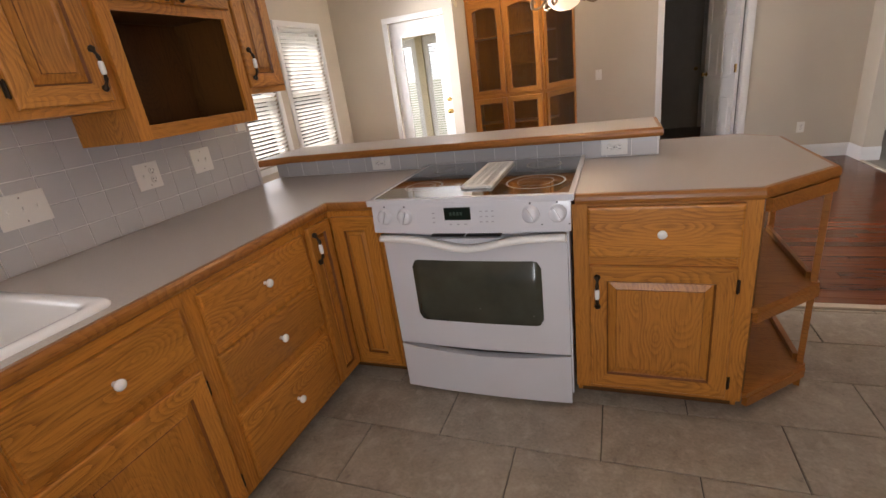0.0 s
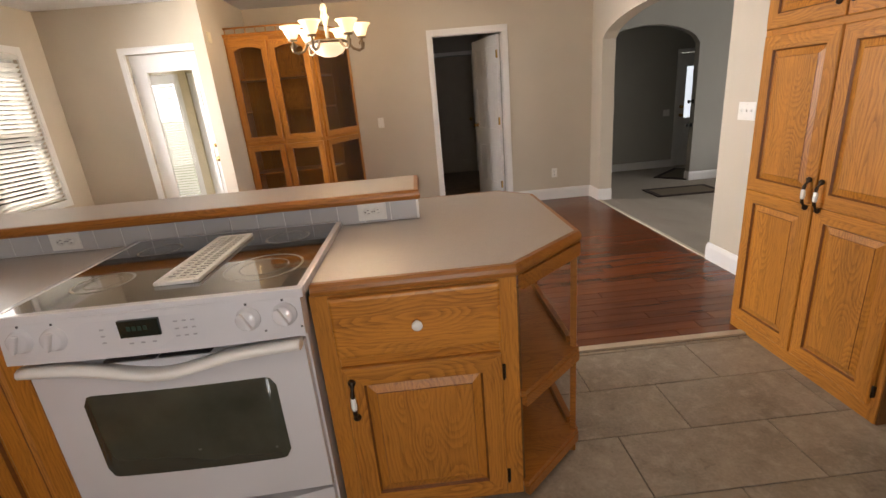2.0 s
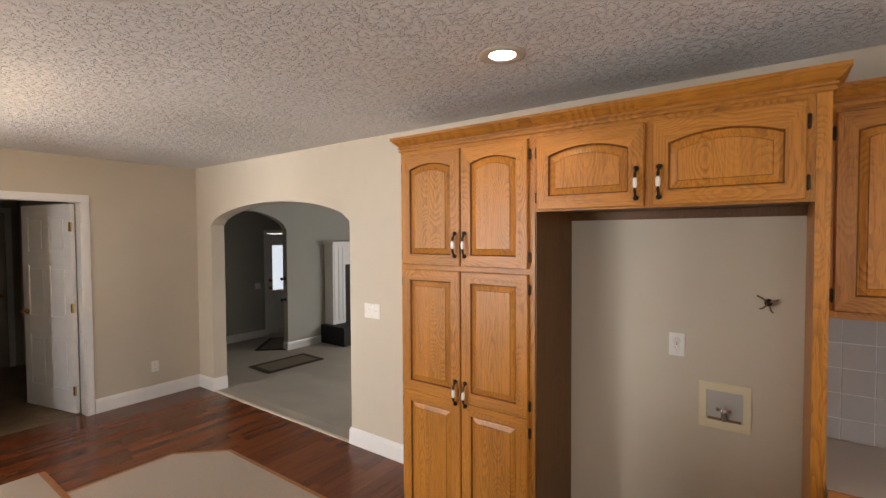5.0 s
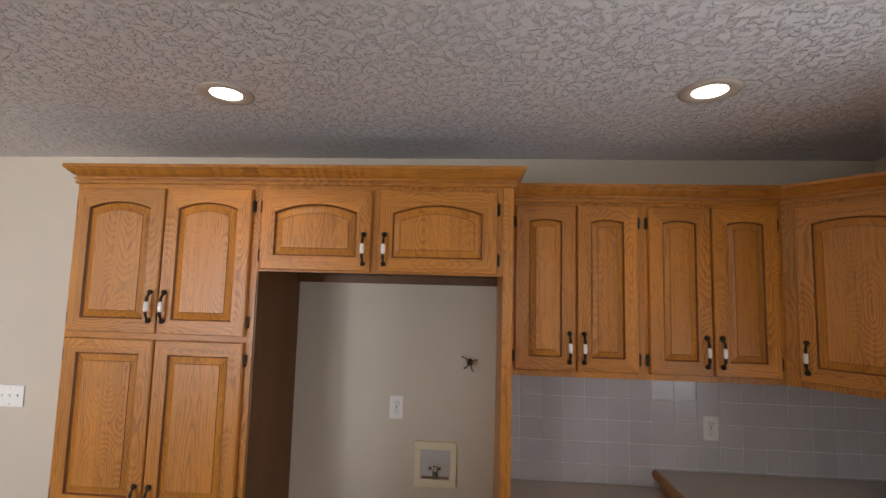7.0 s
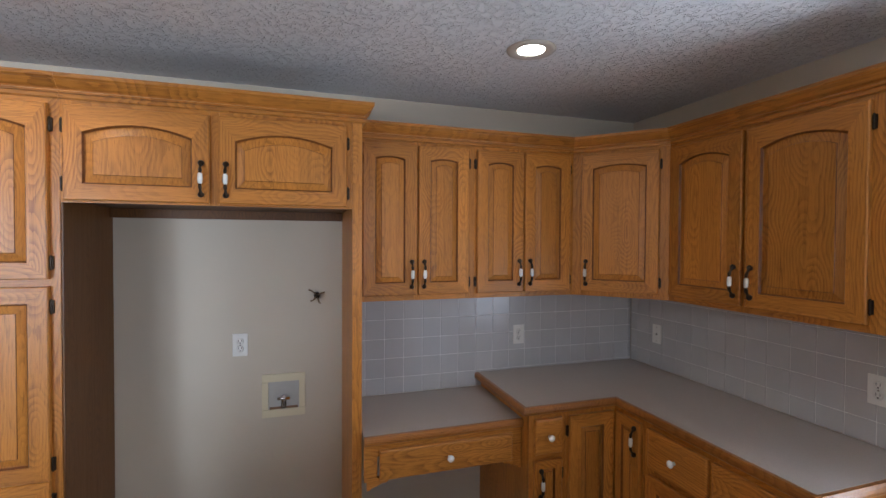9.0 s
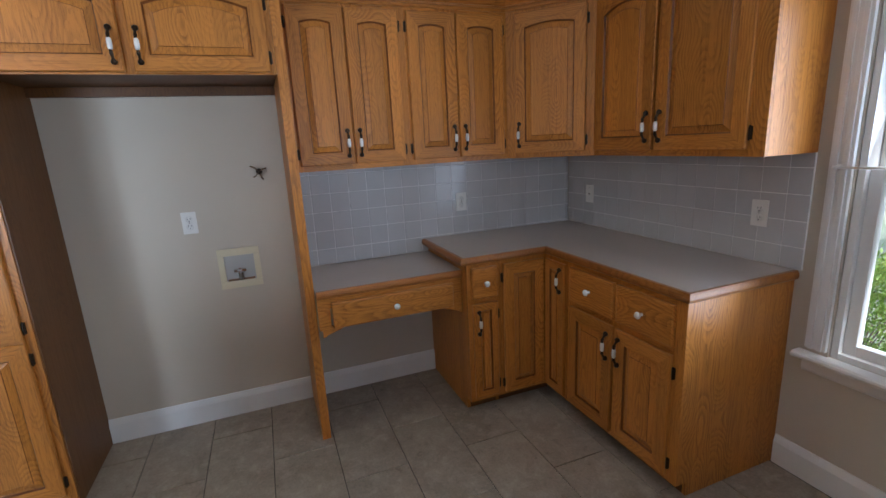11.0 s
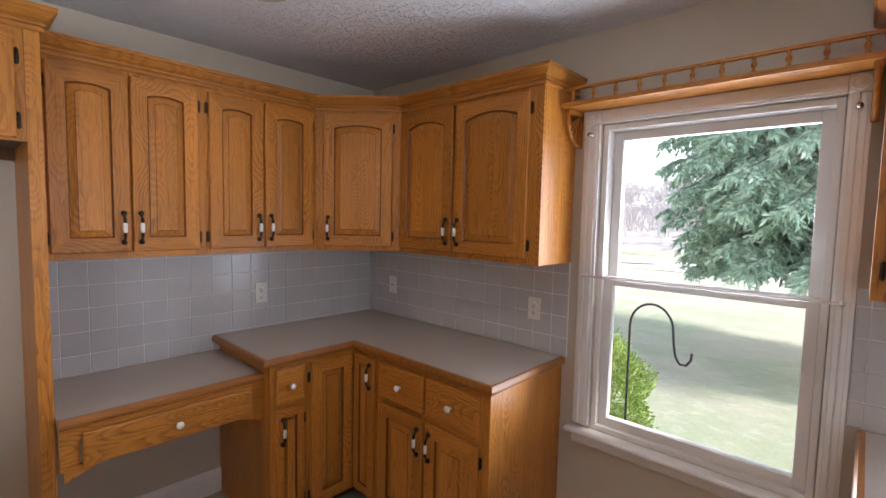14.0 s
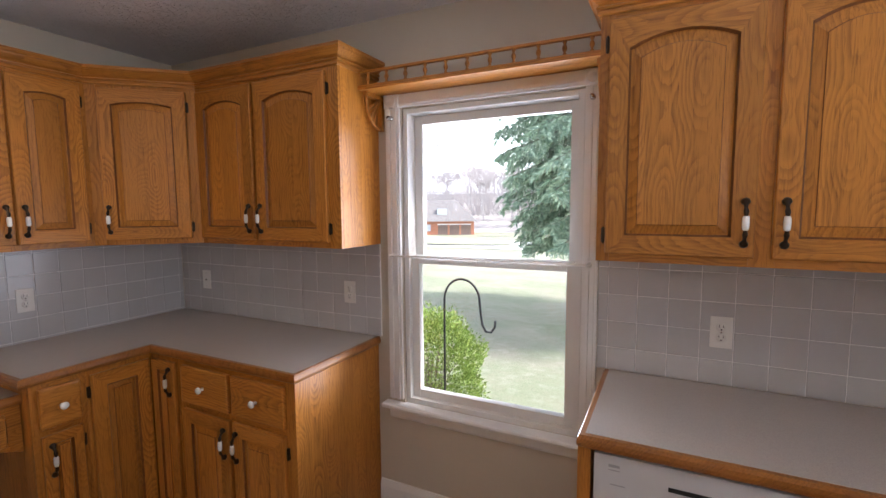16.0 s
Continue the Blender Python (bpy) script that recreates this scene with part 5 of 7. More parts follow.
for x in (0.022, w - 0.022):
    bm = bmesh.new()
    box(bm, x - 0.011, x + 0.011, -0.022, 0.0, 1.94, 2.107)
    box(bm, x - 0.011, x + 0.011, -0.14, -0.0225, 2.087, 2.107)
    arcp = [(x, -0.02 - 0.115 * math.sin(a), 2.09 - 0.14 * math.cos(a)) for a in [i * math.pi / 18 for i in range(10)]]
    tube(bm, arcp, 0.008, 8)
    for a in (0.5, 0.8, 1.1):
        tube(bm, [(x, -0.022, 2.09), (x, -0.02 - 0.115 * math.sin(a), 2.09 - 0.14 * math.cos(a))], 0.005, 6)
    part("fan_bracket", bm, OAK_V, gs, "pierced fan-shaped bracket")

# ---- range ----
rg = thing("range", "white slide-in electric range with black glass cooktop", "cooker", pose(-0.305, 2.708, 0))
w = 0.762
bm = boxes((0.0, w, 0.035, 0.66, 0.055, 0.905))
part("body", bm, ENAMEL, rg)


def bowed(bm, x0, x1, z0, z1, y0, y1, sag, n=12, zf=None, mat=0):
    """A panel whose front bulges by sag; zf gives an upper edge that dips."""
    cols = []
    for i in range(n + 1):
        s = i / n
        x = x0 + (x1 - x0) * s
        yf = y0 - sag * (1 - (2 * s - 1) ** 2)
        lo = z0
        hi = z1 - (zf * (1 - (2 * s - 1) ** 2) if zf else 0)
        cols.append([bm.verts.new(p) for p in ((x, yf, lo), (x, yf, hi), (x, y1, hi), (x, y1, lo))])
    for a, b in zip(cols, cols[1:]):
        for k in range(4):
            bm.faces.new((a[k], a[(k + 1) % 4], b[(k + 1) % 4], b[k])).material_index = mat
    bm.faces.new(cols[0]), bm.faces.new(cols[-1])


bm = bmesh.new()
bowed(bm, 0.006, w - 0.006, 0.262, 0.770, 0.006, 0.034, 0.014)
od = part("oven_door", bm, ENAMEL, rg)
# window in the oven door
bm = bmesh.new()
yf = lambda x: 0.006 - 0.014 * (1 - (2 * (x - 0.006) / (w - 0.012) - 1) ** 2)
prev = None
xa, xb, za, zb, rc = 0.122, 0.658, 0.390, 0.675, 0.03
for i in range(37):
    x = xa + (xb - xa) * i / 36
    e = max(0.0, rc - min(x - xa, xb - x))
    cut = rc - math.sqrt(max(0.0, rc * rc - e * e))
    rim = 0.0 if i in (0, 36) else 0.0025
    col = [bm.verts.new((x, yf(x) + 0.001, za + cut)), bm.verts.new((x, yf(x) - 0.001 - rim, za + cut + 0.004)), bm.verts.new((x, yf(x) - 0.001 - rim, zb - cut - 0.004)), bm.verts.new((x, yf(x) + 0.001, zb - cut))]
    if prev:
        for a, b in ((0, 1), (1, 2), (2, 3)):
            bm.faces.new((prev[a], col[a], col[b], prev[b])).smooth = True
    prev = col
part("oven_window", bm, OVEN_GLASS, od, "dark tinted oven window")
# handle: one wide bar that dips in the middle
bm = bmesh.new()
path = []
for i in range(25):
    s = i / 24
    dip = 0.040 * math.exp(-((s - 0.5) / 0.2) ** 2)
    path.append((0.008 + (w - 0.016) * s, -0.026 - 0.016 * math.sin(math.pi * s), 0.775 - dip))
prev = None
for p in path:
    ring = [bm.verts.new((p[0], p[1] + a, p[2] + b)) for a, b in ((0.034, -0.013), (0.006, -0.015), (-0.008, -0.010), (-0.011, 0.0), (-0.006, 0.010), (0.006, 0.014), (0.034, 0.012))]
    if prev:
        for k in range(7):
            bm.faces.new((prev[k], prev[(k + 1) % 7], ring[(k + 1) % 7], ring[k])).smooth = True
    else:
        bm.faces.new(ring)
    prev = ring
bm.faces.new(prev)
part("handle", bm, PLASTIC, od, "white bowed bar handle")
bm = bmesh.new()
bowed(bm, 0.006, w - 0.006, 0.022, 0.252, 0.006, 0.034, 0.014, zf=0.026)
dr = part("warming_drawer", bm, ENAMEL, rg)
# Black filler stands in for the shade between oven door and drawer.
part("drawer_gap", boxes((0.01, w - 0.01, 0.030, 0.0345, 0.20, 0.2615)), BLACK, rg)
part("toe_kick", boxes((0.03, w - 0.03, 0.05, 0.6, 0.0, 0.0545)), BLACK, rg)
# sloped control panel
bm = bmesh.new()
cols = []
for i in range(13):
    s = i / 12
    x = -0.012 + (w + 0.024) * s
    sag = 0.016 * (1 - (2 * s - 1) ** 2)
    cols.append([bm.verts.new(q) for q in ((x, -0.022 - sag, 0.802), (x, -0.010 - sag, 0.922), (x, 0.036, 0.922), (x, 0.036, 0.802))])
for a, b in zip(cols, cols[1:]):
    for k in range(4):
        bm.faces.new((a[k], a[(k + 1) % 4], b[(k + 1) % 4], b[k]))
bm.faces.new(cols[0]), bm.faces.new(cols[-1])
cp = part("control_panel", bm, ENAMEL, rg)
part("vent_slot", boxes((0.24, 0.375, -0.034, 0.0, 0.787, 0.7925), (0.385, 0.52, -0.034, 0.0, 0.787, 0.7925)), BLACK, rg)
lean = math.degrees(math.atan2(0.012, 0.12))
yc = lambda x, z: -0.022 - 0.016 * (1 - (2 * (x + 0.012) / (w + 0.024) - 1) ** 2) + 0.012 * (z - 0.802) / 0.12
for x in (0.047, 0.137, 0.634, 0.728):
    bm = bmesh.new()
    lathe(bm, [(0.0, 0.004), (0.033, 0.004), (0.033, -0.002), (0.029, -0.004), (0.027, -0.016), (0.024, -0.019), (0.0, -0.020)], 24, (0, 0, 0), "y")
    box(bm, -0.006, 0.006, -0.031, -0.018, -0.025, 0.025, 0.003)
    part("control_knob", bm, ENAMEL, cp, "white ridged control knob", at=pose(x, yc(x, 0.868), 0.868, -lean, 18 if x < 0.3 else -30, 0))
for x in (0.047, 0.137, 0.634, 0.728):
    part("control_mark", boxes((x - 0.003, x + 0.003, yc(x, 0.908) - 0.0012, yc(x, 0.908) + 0.002, 0.905, 0.911)), BLACK, cp)
    part("control_mark", boxes((x + 0.038, x + 0.043, yc(x, 0.83) - 0.0012, yc(x, 0.83) + 0.002, 0.828, 0.832)), BLACK, cp)
bm = bmesh.new()
for cx, cz, a0 in ((0.49, 0.87, 0), (0.225, 0.87, 90), (0.225, 0.85, 180), (0.49, 0.85, 270)):
    for k in range(6):
        a = radians(a0 + k * 18)
        x, z = cx + 0.035 * math.cos(a), cz + 0.035 * math.sin(a)
        bm.verts.new((x, yc(x, z) - 0.002, z))
bm.faces.new(bm.verts)
part("touch_panel", bm, plain("pearl_grey_touch_panel", (0.58, 0.58, 0.60), 0.12, vary=0.02), cp)
part("display", boxes((0.308, 0.412, -0.0375, -0.025, 0.855, 0.903), bev=0.002), plain("dark_lcd", (0.012, 0.018, 0.014), 0.1), cp, "dark clock display")
part("display_digit", boxes(*[(0.330 + i * 0.014, 0.339 + i * 0.014, -0.0388, -0.0374, 0.874, 0.886) for i in range(4)]), plain("dim_green_digit", (0.02, 0.045, 0.03), 0.4), cp)
keys = [(0.452 + i * 0.022, 0.846 + j * 0.020) for i in range(3) for j in range(3)] + [(0.262, 0.846 + i * 0.018) for i in range(3)] + [(0.33 + i * 0.03, 0.838) for i in range(3)]
for kx, kz in keys:
    yk = yc(kx, kz) - 0.0024
    part("touch_key", boxes((kx - 0.005, kx + 0.005, yk - 0.0003, yk + 0.002, kz - 0.002, kz + 0.002)), PRINT, cp)
# cooktop with white rim, rings and the centre vent grille
part("cooktop_rim", boxes((-0.030, w + 0.024, -0.020, 0.005, 0.9115, 0.938), (-0.030, -0.010, 0.005, 0.672, 0.9115, 0.936), (w + 0.004, w + 0.024, 0.005, 0.672, 0.9115, 0.936), (-0.030, w + 0.024, 0.6725, 0.684, 0.9115, 0.936), bev=0.005), ENAMEL, rg)
ck = part("cooktop_glass", boxes((-0.0098, w + 0.0038, 0.0055, 0.6715, 0.9118, 0.934)), CERAMIC, rg, "black ceramic glass")
for x, y, r in ((0.140, 0.20, 0.085), (0.150, 0.51, 0.075), (0.622, 0.20, 0.118), (0.612, 0.52, 0.08)):
    for q, t in ((r, 0.008), (r * 0.62, 0.003)):
        bm = bmesh.new()
        for s0 in range(40):
            a, b = 2 * math.pi * s0 / 40, 2 * math.pi * (s0 + 1) / 40
            vs = [bm.verts.new((x + qq * math.cos(aa), y + qq * math.sin(aa), 0.9344)) for qq, aa in ((q - t, a), (q, a), (q, b), (q - t, b))]
            bm.faces.new(vs)
        bmesh.ops.remove_doubles(bm, verts=bm.verts, dist=1e-6)
        part("burner_ring", bm, RING, ck, "printed grey burner ring")
bm = boxes((0.333, 0.350, 0.115, 0.59, 0.9345, 0.946), (0.445, 0.462, 0.115, 0.59, 0.9345, 0.946), (0.3505, 0.4445, 0.115, 0.135, 0.9345, 0.946), (0.3505, 0.4445, 0.57, 0.59, 0.9345, 0.946), bev=0.003)
vg = part("vent_grille", bm, PLASTIC, rg, "cream slotted downdraft grille")
sl = mesh_of(boxes((0.3506, 0.4444, -0.0042, 0.0042, 0.9425, 0.9455)), "grille_slat", PLASTIC)
for i in range(18):
    s = new("grille_slat", sl)
    s.parent = vg
    s.location = (0, 0.148 + i * 0.0241, 0)
part("grille_rib", boxes((0.380, 0.386, 0.136, 0.569, 0.9425, 0.9462), (0.409, 0.415, 0.136, 0.569, 0.9425, 0.9462)), PLASTIC, vg)
part("vent_cavity", boxes((0.351, 0.444, 0.136, 0.569, 0.9341, 0.9405)), BLACK, rg)

# ---- dishwasher ----
dw = thing("dishwasher", "white dishwasher with a dark handle slot under the worktop", "dishwasher", pose(0.300, 0.592, 0, 0, 0, 180))
part("body", boxes((0.0, 0.60, 0.03, 0.57, 0.02, 0.868)), BLACK, dw)
part("door", boxes((0.004, 0.596, -0.006, 0.0295, 0.10, 0.862), bev=0.005), ENAMEL, dw)
part("handle_slot", boxes((0.20, 0.42, -0.0075, -0.0062, 0.795, 0.808), bev=0.0005), BLACK, dw)
part("logo_mark", boxes((0.045, 0.075, -0.0068, -0.0062, 0.828, 0.836), (0.045, 0.075, -0.0068, -0.0062, 0.818, 0.8205)), PRINT, dw, "small grey maker's mark")
part("print_line", boxes((0.05, 0.09, -0.0068, -0.0062, 0.775, 0.778)), PRINT, dw)
part("toe_kick", boxes((0.01, 0.59, 0.05, 0.06, 0.0, 0.0995)), BLACK, dw)

# ---- sink ----
sk = thing("sink", "white enamelled drop-in sink with a raised rim", "sink", pose(0, 0, 0))
bm = bmesh.new()


def rrect(x0, x1, y0, y1, r, z, k=5):
    out = []
    for cx, cy, a0 in ((x1 - r, y1 - r, 0), (x0 + r, y1 - r, 90), (x0 + r, y0 + r, 180), (x1 - r, y0 + r, 270)):
        for i in range(k + 1):
            a = radians(a0 + 90 * i / k)
            out.append(bm.verts.new((cx + r * math.cos(a), cy + r * math.sin(a), z)))
    return out


rings = [rrect(-1.285, -0.645, 0.995, 1.845, 0.05, 0.9115), rrect(-1.285, -0.645, 0.995, 1.845, 0.05, 0.918), rrect(-1.275, -0.655, 1.005, 1.835, 0.045, 0.926), rrect(-1.250, -0.685, 1.035, 1.805, 0.04, 0.926),
         rrect(-1.20, -0.70, 1.05, 1.79, 0.05, 0.915), rrect(-1.18, -0.72, 1.07, 1.77, 0.07, 0.80), rrect(-1.15, -0.75, 1.10, 1.74, 0.09, 0.725)]
for a, b in zip(rings, rings[1:]):
    for i in range(len(a)):
        bm.faces.new((a[i], a[(i + 1) % len(a)], b[(i + 1) % len(b)], b[i])).smooth = True
bm.faces.new(rings[-1])
part("basin", bm, PORCELAIN, sk)
bm = bmesh.new()
lathe(bm, [(0.0, 0.7285), (0.032, 0.7285), (0.045, 0.7255), (0.045, 0.7252), (0.0, 0.7252)], 20, (-0.95, 1.42, 0))
part("drain", bm, CHROME, sk, "", True)


# ---- wiring plates ----
def plate(name, m, kind_, label, group=""):
    """Wall plate: local x to the right, y into the wall, z up, centred."""
    gangs = len(kind_)
    w, h = 0.072 + 0.046 * (gangs - 1), 0.116
    o = thing("light_switch" if set(kind_) <= {"s"} else "power_outlet", label, "switch" if set(kind_) <= {"s"} else "outlet", m, group=group)
    bm = bmesh.new()
    box(bm, -w / 2, w / 2, -0.006, -0.0002, -h / 2, h / 2, 0.003)
    part("plate", bm, PLASTIC, o)
    for i, k in enumerate(kind_):
        cx = (i - (gangs - 1) / 2) * 0.046
        if k == "s":
            part("toggle", boxes((cx - 0.004, cx + 0.004, -0.015, -0.0062, -0.002, 0.010), (cx - 0.006, cx + 0.006, -0.0075, -0.006, -0.013, 0.013), bev=0.001), PLASTIC, o)
        elif k == "o":
            for s in (-0.0195, 0.0195):
                bm = bmesh.new()
                lathe(bm, [(0.0, -0.0082), (0.015, -0.0082), (0.017, -0.006), (0.0, -0.0059)], 20, (cx, 0, s), "y")
                q = part("socket", bm, PLASTIC, o, "", True)
                part("slot", boxes((cx - 0.0075, cx - 0.0055, -0.0086, -0.008, s - 0.001, s + 0.009), (cx + 0.0055, cx + 0.0075, -0.0086, -0.008, s - 0.001, s + 0.009), (cx - 0.0025, cx + 0.0025, -0.0086, -0.008, s - 0.011, s - 0.006)), BLACK, q)
        else:
            bm = bmesh.new()
            lathe(bm, [(0.0, -0.012), (0.004, -0.012), (0.005, -0.006), (0.0, -0.0059)], 10, (cx, 0, 0), "y")
            part("jack", bm, BRONZE, o, "", True)
    for s in (-0.042, 0.042) if kind_ != "o" else (0.0,):
        bm = bmesh.new()
        lathe(bm, [(0.0, -0.0075), (0.0025, -0.0072), (0.003, -0.006), (0.0, -0.0059)], 8, (0, 0, s), "y")
        part("screw", bm, CHROME, o, "", True)
    return o


E_ = lambda y, z: pose(XE - 0.0005, y, z, 0, 0, -90)
S_ = lambda x, z: pose(x, 0.0125, z, 0, 0, 180)
W_ = lambda y, z: pose(XW + 0.0125, y, z, 0, 0, 90)
B_ = lambda x, z: pose(x, YB - 0.0005, z)
plate("a", E_(2.408, 1.153), "o", "white duplex outlet on the wall of the refrigerator bay")
plate("a", pose(XE - 0.0125, 0.843, 1.122, 0, 0, -90), "o", "white duplex outlet in the tile above the corner worktop")
plate("a", S_(1.62, 1.128), "o", "white duplex outlet in the tile beside the window")
plate("a", S_(2.75, 1.121), "j", "white telephone jack plate in the corner tile")
plate("a", S_(-0.06, 1.11), "o", "white duplex outlet in the tile above the dishwasher")
plate("a", W_(2.068, 1.121), "sss", "wide white switch plate by the sink")
plate("a", W_(2.564, 1.123), "so", "white plate with a switch and an outlet in the tile")
plate("a", W_(2.87, 1.131), "ss", "white double switch plate in the tile")
plate("a", E_(4.565, 1.121), "sss", "white triple switch plate beside the arch")
plate("a", B_(0.414, 1.143), "s", "white light switch on the dining wall")
plate("a", B_(0.40, 0.36), "o", "white duplex outlet low on the dining wall")
plate("a", B_(2.532, 0.338), "o", "white duplex outlet low beside the doorway")
for x in (-0.622, 0.608):
    plate("a_bar", pose(x, 3.4125, 0.958, 0, 90, 0), "o", "white outlet plate laid sideways under the breakfast bar", "bar outlets")
plate("a", pose(5.45, 10.0795, 0.75), "ss", "white switch plate by the front door")
sm = solo("door_sensor", boxes((-0.969, -0.95, 6.20, 6.26, 2.02, 2.11), bev=0.004), IVORY, "small ivory alarm sensor on the partition", "sensor")
sm2 = solo("cabinet_light_switch", boxes((XW + 0.0005, XW + 0.03, 3.15, 3.215, 1.228, 1.268), bev=0.004), PLASTIC, "small white surface switch under the cabinet", "switch")

# ice-maker valve box and the loose wire above it
vb = thing("valve_box", "ivory recessed water valve box in the refrigerator bay", "valve box", pose(XE, 2.198, 0.878, 0, 0, -90) @ Matrix.Diagonal((1.38, 1.38, 1.5, 1)))
part("frame", boxes((-0.078, 0.078, -0.008, -0.0005, 0.048, 0.075), (-0.078, 0.078, -0.008, -0.0005, -0.075, -0.048), (-0.078, -0.055, -0.008, -0.0005, -0.0478, 0.0478), (0.055, 0.078, -0.008, -0.0005, -0.0478, 0.0478), bev=0.002), IVORY, vb)
# The recess is nearly flat; its shade is put into a darker ivory.
part("recess", boxes((-0.055, 0.055, -0.0025, -0.0006, -0.048, 0.048)), plain("shaded_ivory_recess", (0.42, 0.41, 0.39), 0.6), vb)
bm = bmesh.new()
tube(bm, [(0.0, -0.006, -0.045), (0.0, -0.012, -0.01), (0.0, -0.03, -0.005)], 0.010, 10)
tube(bm, [(-0.022, -0.03, -0.005), (0.022, -0.03, -0.005)], 0.006, 8)
part("valve", bm, CHROME, vb, "dull chrome valve")
part("debris", boxes((-0.05, 0.05, -0.007, -0.003, -0.0475, -0.04)), plain("rust_dust", (0.22, 0.13, 0.07), 0.9), vb)
ws = thing("pipe_stub", "capped pipe stub with loose wires on the wall", "pipe", pose(XE, 2.031, 1.398, 0, 0, -90) @ Matrix.Scale(1.4, 4))
bm = bmesh.new()
lathe(bm, [(0.0, -0.03), (0.011, -0.03), (0.012, -0.0005), (0.0, -0.0005)], 10, (0, 0, 0), "y")
part("cap", bm, BRONZE, ws)
bm = bmesh.new()
for a, b in ((-0.03, 0.022), (0.026, 0.012), (-0.022, -0.02), (0.012, -0.03)):
    tube(bm, [(0, -0.024, 0), (a * 0.6, -0.035, b * 0.8), (a, -0.028, b)], 0.003, 6)
part("wire", bm, ANTIQUE, ws)

# ---- lamps ----
def can_light(x, y, watts):
    c = thing("recessed_light", "lit recessed ceiling downlight with a white trim ring", "light", pose(x, y, H), group="recessed lights")
    bm = bmesh.new()
    lathe(bm, [(0.057, -0.002), (0.062, -0.006), (0.086, -0.009), (0.100, -0.003), (0.100, -0.0005), (0.057, -0.0005)], 32)
    part("trim_ring", bm, CAN_TRIM, c, "", True)
    bm = bmesh.new()
    lathe(bm, [(0.0, -0.0042), (0.040, -0.0035), (0.0565, -0.0022), (0.0565, -0.0008), (0.0, -0.0008)], 28)
    part("lens", bm, LENS, c, "glowing lens", True)
    downlight("downlight", (x, y, H - 0.02), watts)


can_light(2.165, 2.955, 5)
can_light(2.165, 1.215, 5)
can_light(-0.10, 1.215, 5)

# chandelier over the dining area
CX, CY = 0.212, 5.49
ch = thing("chandelier", "bronze chandelier with six lit alabaster glass shades and a bowl", "chandelier", pose(CX, CY, 0))
bm = bmesh.new()
lathe(bm, [(0.0, H - 0.001), (0.062, H - 0.001), (0.058, H - 0.015), (0.02, H - 0.035), (0.0, H - 0.036)], 20)
part("canopy", bm, ANTIQUE, ch, "", True)
bm = bmesh.new()
z = H - 0.04
i = 0
while z > 2.13:
    ring = [(0.011 * math.cos(a) * (1 if i % 2 else 0), 0.011 * math.cos(a) * (0 if i % 2 else 1), z - 0.018 + 0.022 * math.sin(a)) for a in [k * math.pi / 5 for k in range(11)]]
    tube(bm, ring, 0.0022, 5)
    z -= 0.034
    i += 1
part("chain", bm, ANTIQUE, ch)
bm = bmesh.new()
lathe(bm, [(0.0, 2.13), (0.012, 2.12), (0.028, 2.09), (0.016, 2.06), (0.034, 2.03), (0.018, 2.00), (0.012, 1.96), (0.014, 1.88), (0.0, 1.86)], 16)
part("column", bm, plain("cream_crackle_column", (0.55, 0.47, 0.35), 0.4, vary=0.2, scale=60), ch, "", True)
bm = bmesh.new()
lathe(bm, [(0.15, 1.838), (0.158, 1.85), (0.15, 1.862), (0.142, 1.85), (0.15, 1.838)], 32)
for k in range(6):
    a = k * math.pi / 3
    tube(bm, [(0.0, 0.0, 1.87), (0.15 * math.cos(a), 0.15 * math.sin(a), 1.85)], 0.005, 6)
part("ring", bm, ANTIQUE, ch, "", True)
bm = bmesh.new()
lathe(bm, [(0.0, 1.745), (0.05, 1.750), (0.10, 1.775), (0.135, 1.815), (0.142, 1.842), (0.137, 1.842), (0.128, 1.816), (0.095, 1.781), (0.0, 1.755)], 32)
part("bowl", bm, BOWL, ch, "lit alabaster bowl", True)
for k in range(6):
    a = k * math.pi / 3 + 0.25
    c, s = math.cos(a), math.sin(a)
    bm = bmesh.new()
    curve = [(0.15, 1.85), (0.19, 1.80), (0.235, 1.785), (0.268, 1.80), (0.275, 1.84), (0.255, 1.855), (0.24, 1.84), (0.245, 1.825)]
    tube(bm, [(r * c, r * s, zz) for r, zz in curve], [0.009, 0.011, 0.011, 0.010, 0.009, 0.008, 0.007, 0.005], 8)
    tube(bm, [(0.262 * c, 0.262 * s, 1.80), (0.262 * c, 0.262 * s, 1.88)], 0.010, 8)
    lathe(bm, [(0.0, 1.868), (0.034, 1.872), (0.036, 1.884), (0.0, 1.89)], 14, (0.262 * c, 0.262 * s, 0))
    arm = part("arm", bm, ANTIQUE, ch, "scrolled bronze arm")
    bm = bmesh.new()
    lathe(bm, [(0.022, 1.885), (0.036, 1.895), (0.050, 1.925), (0.062, 1.955), (0.082, 1.972), (0.079, 1.976), (0.058, 1.960), (0.044, 1.926), (0.030, 1.899), (0.022, 1.889)], 24, (0.262 * c, 0.262 * s, 0))
    part("shade", bm, SHADE, arm, "lit flared alabaster shade", True)
    bulb("chandelier_bulb", (CX + 0.262 * c, CY + 0.262 * s, 2.0), 3.6)

# pendant over the peninsula
PXX, PYY = 0.432, 2.985
pd = thing("pendant_lamp", "lit pendant lamp with a bell-shaped alabaster shade", "pendant lamp", pose(PXX, PYY, 0))
bm = bmesh.new()
lathe(bm, [(0.0, H - 0.001), (0.055, H - 0.001), (0.05, H - 0.02), (0.012, H - 0.03), (0.0, H - 0.03)], 20)
tube(bm, [(0, 0, H - 0.028), (0, 0, 1.93)], 0.004, 6)
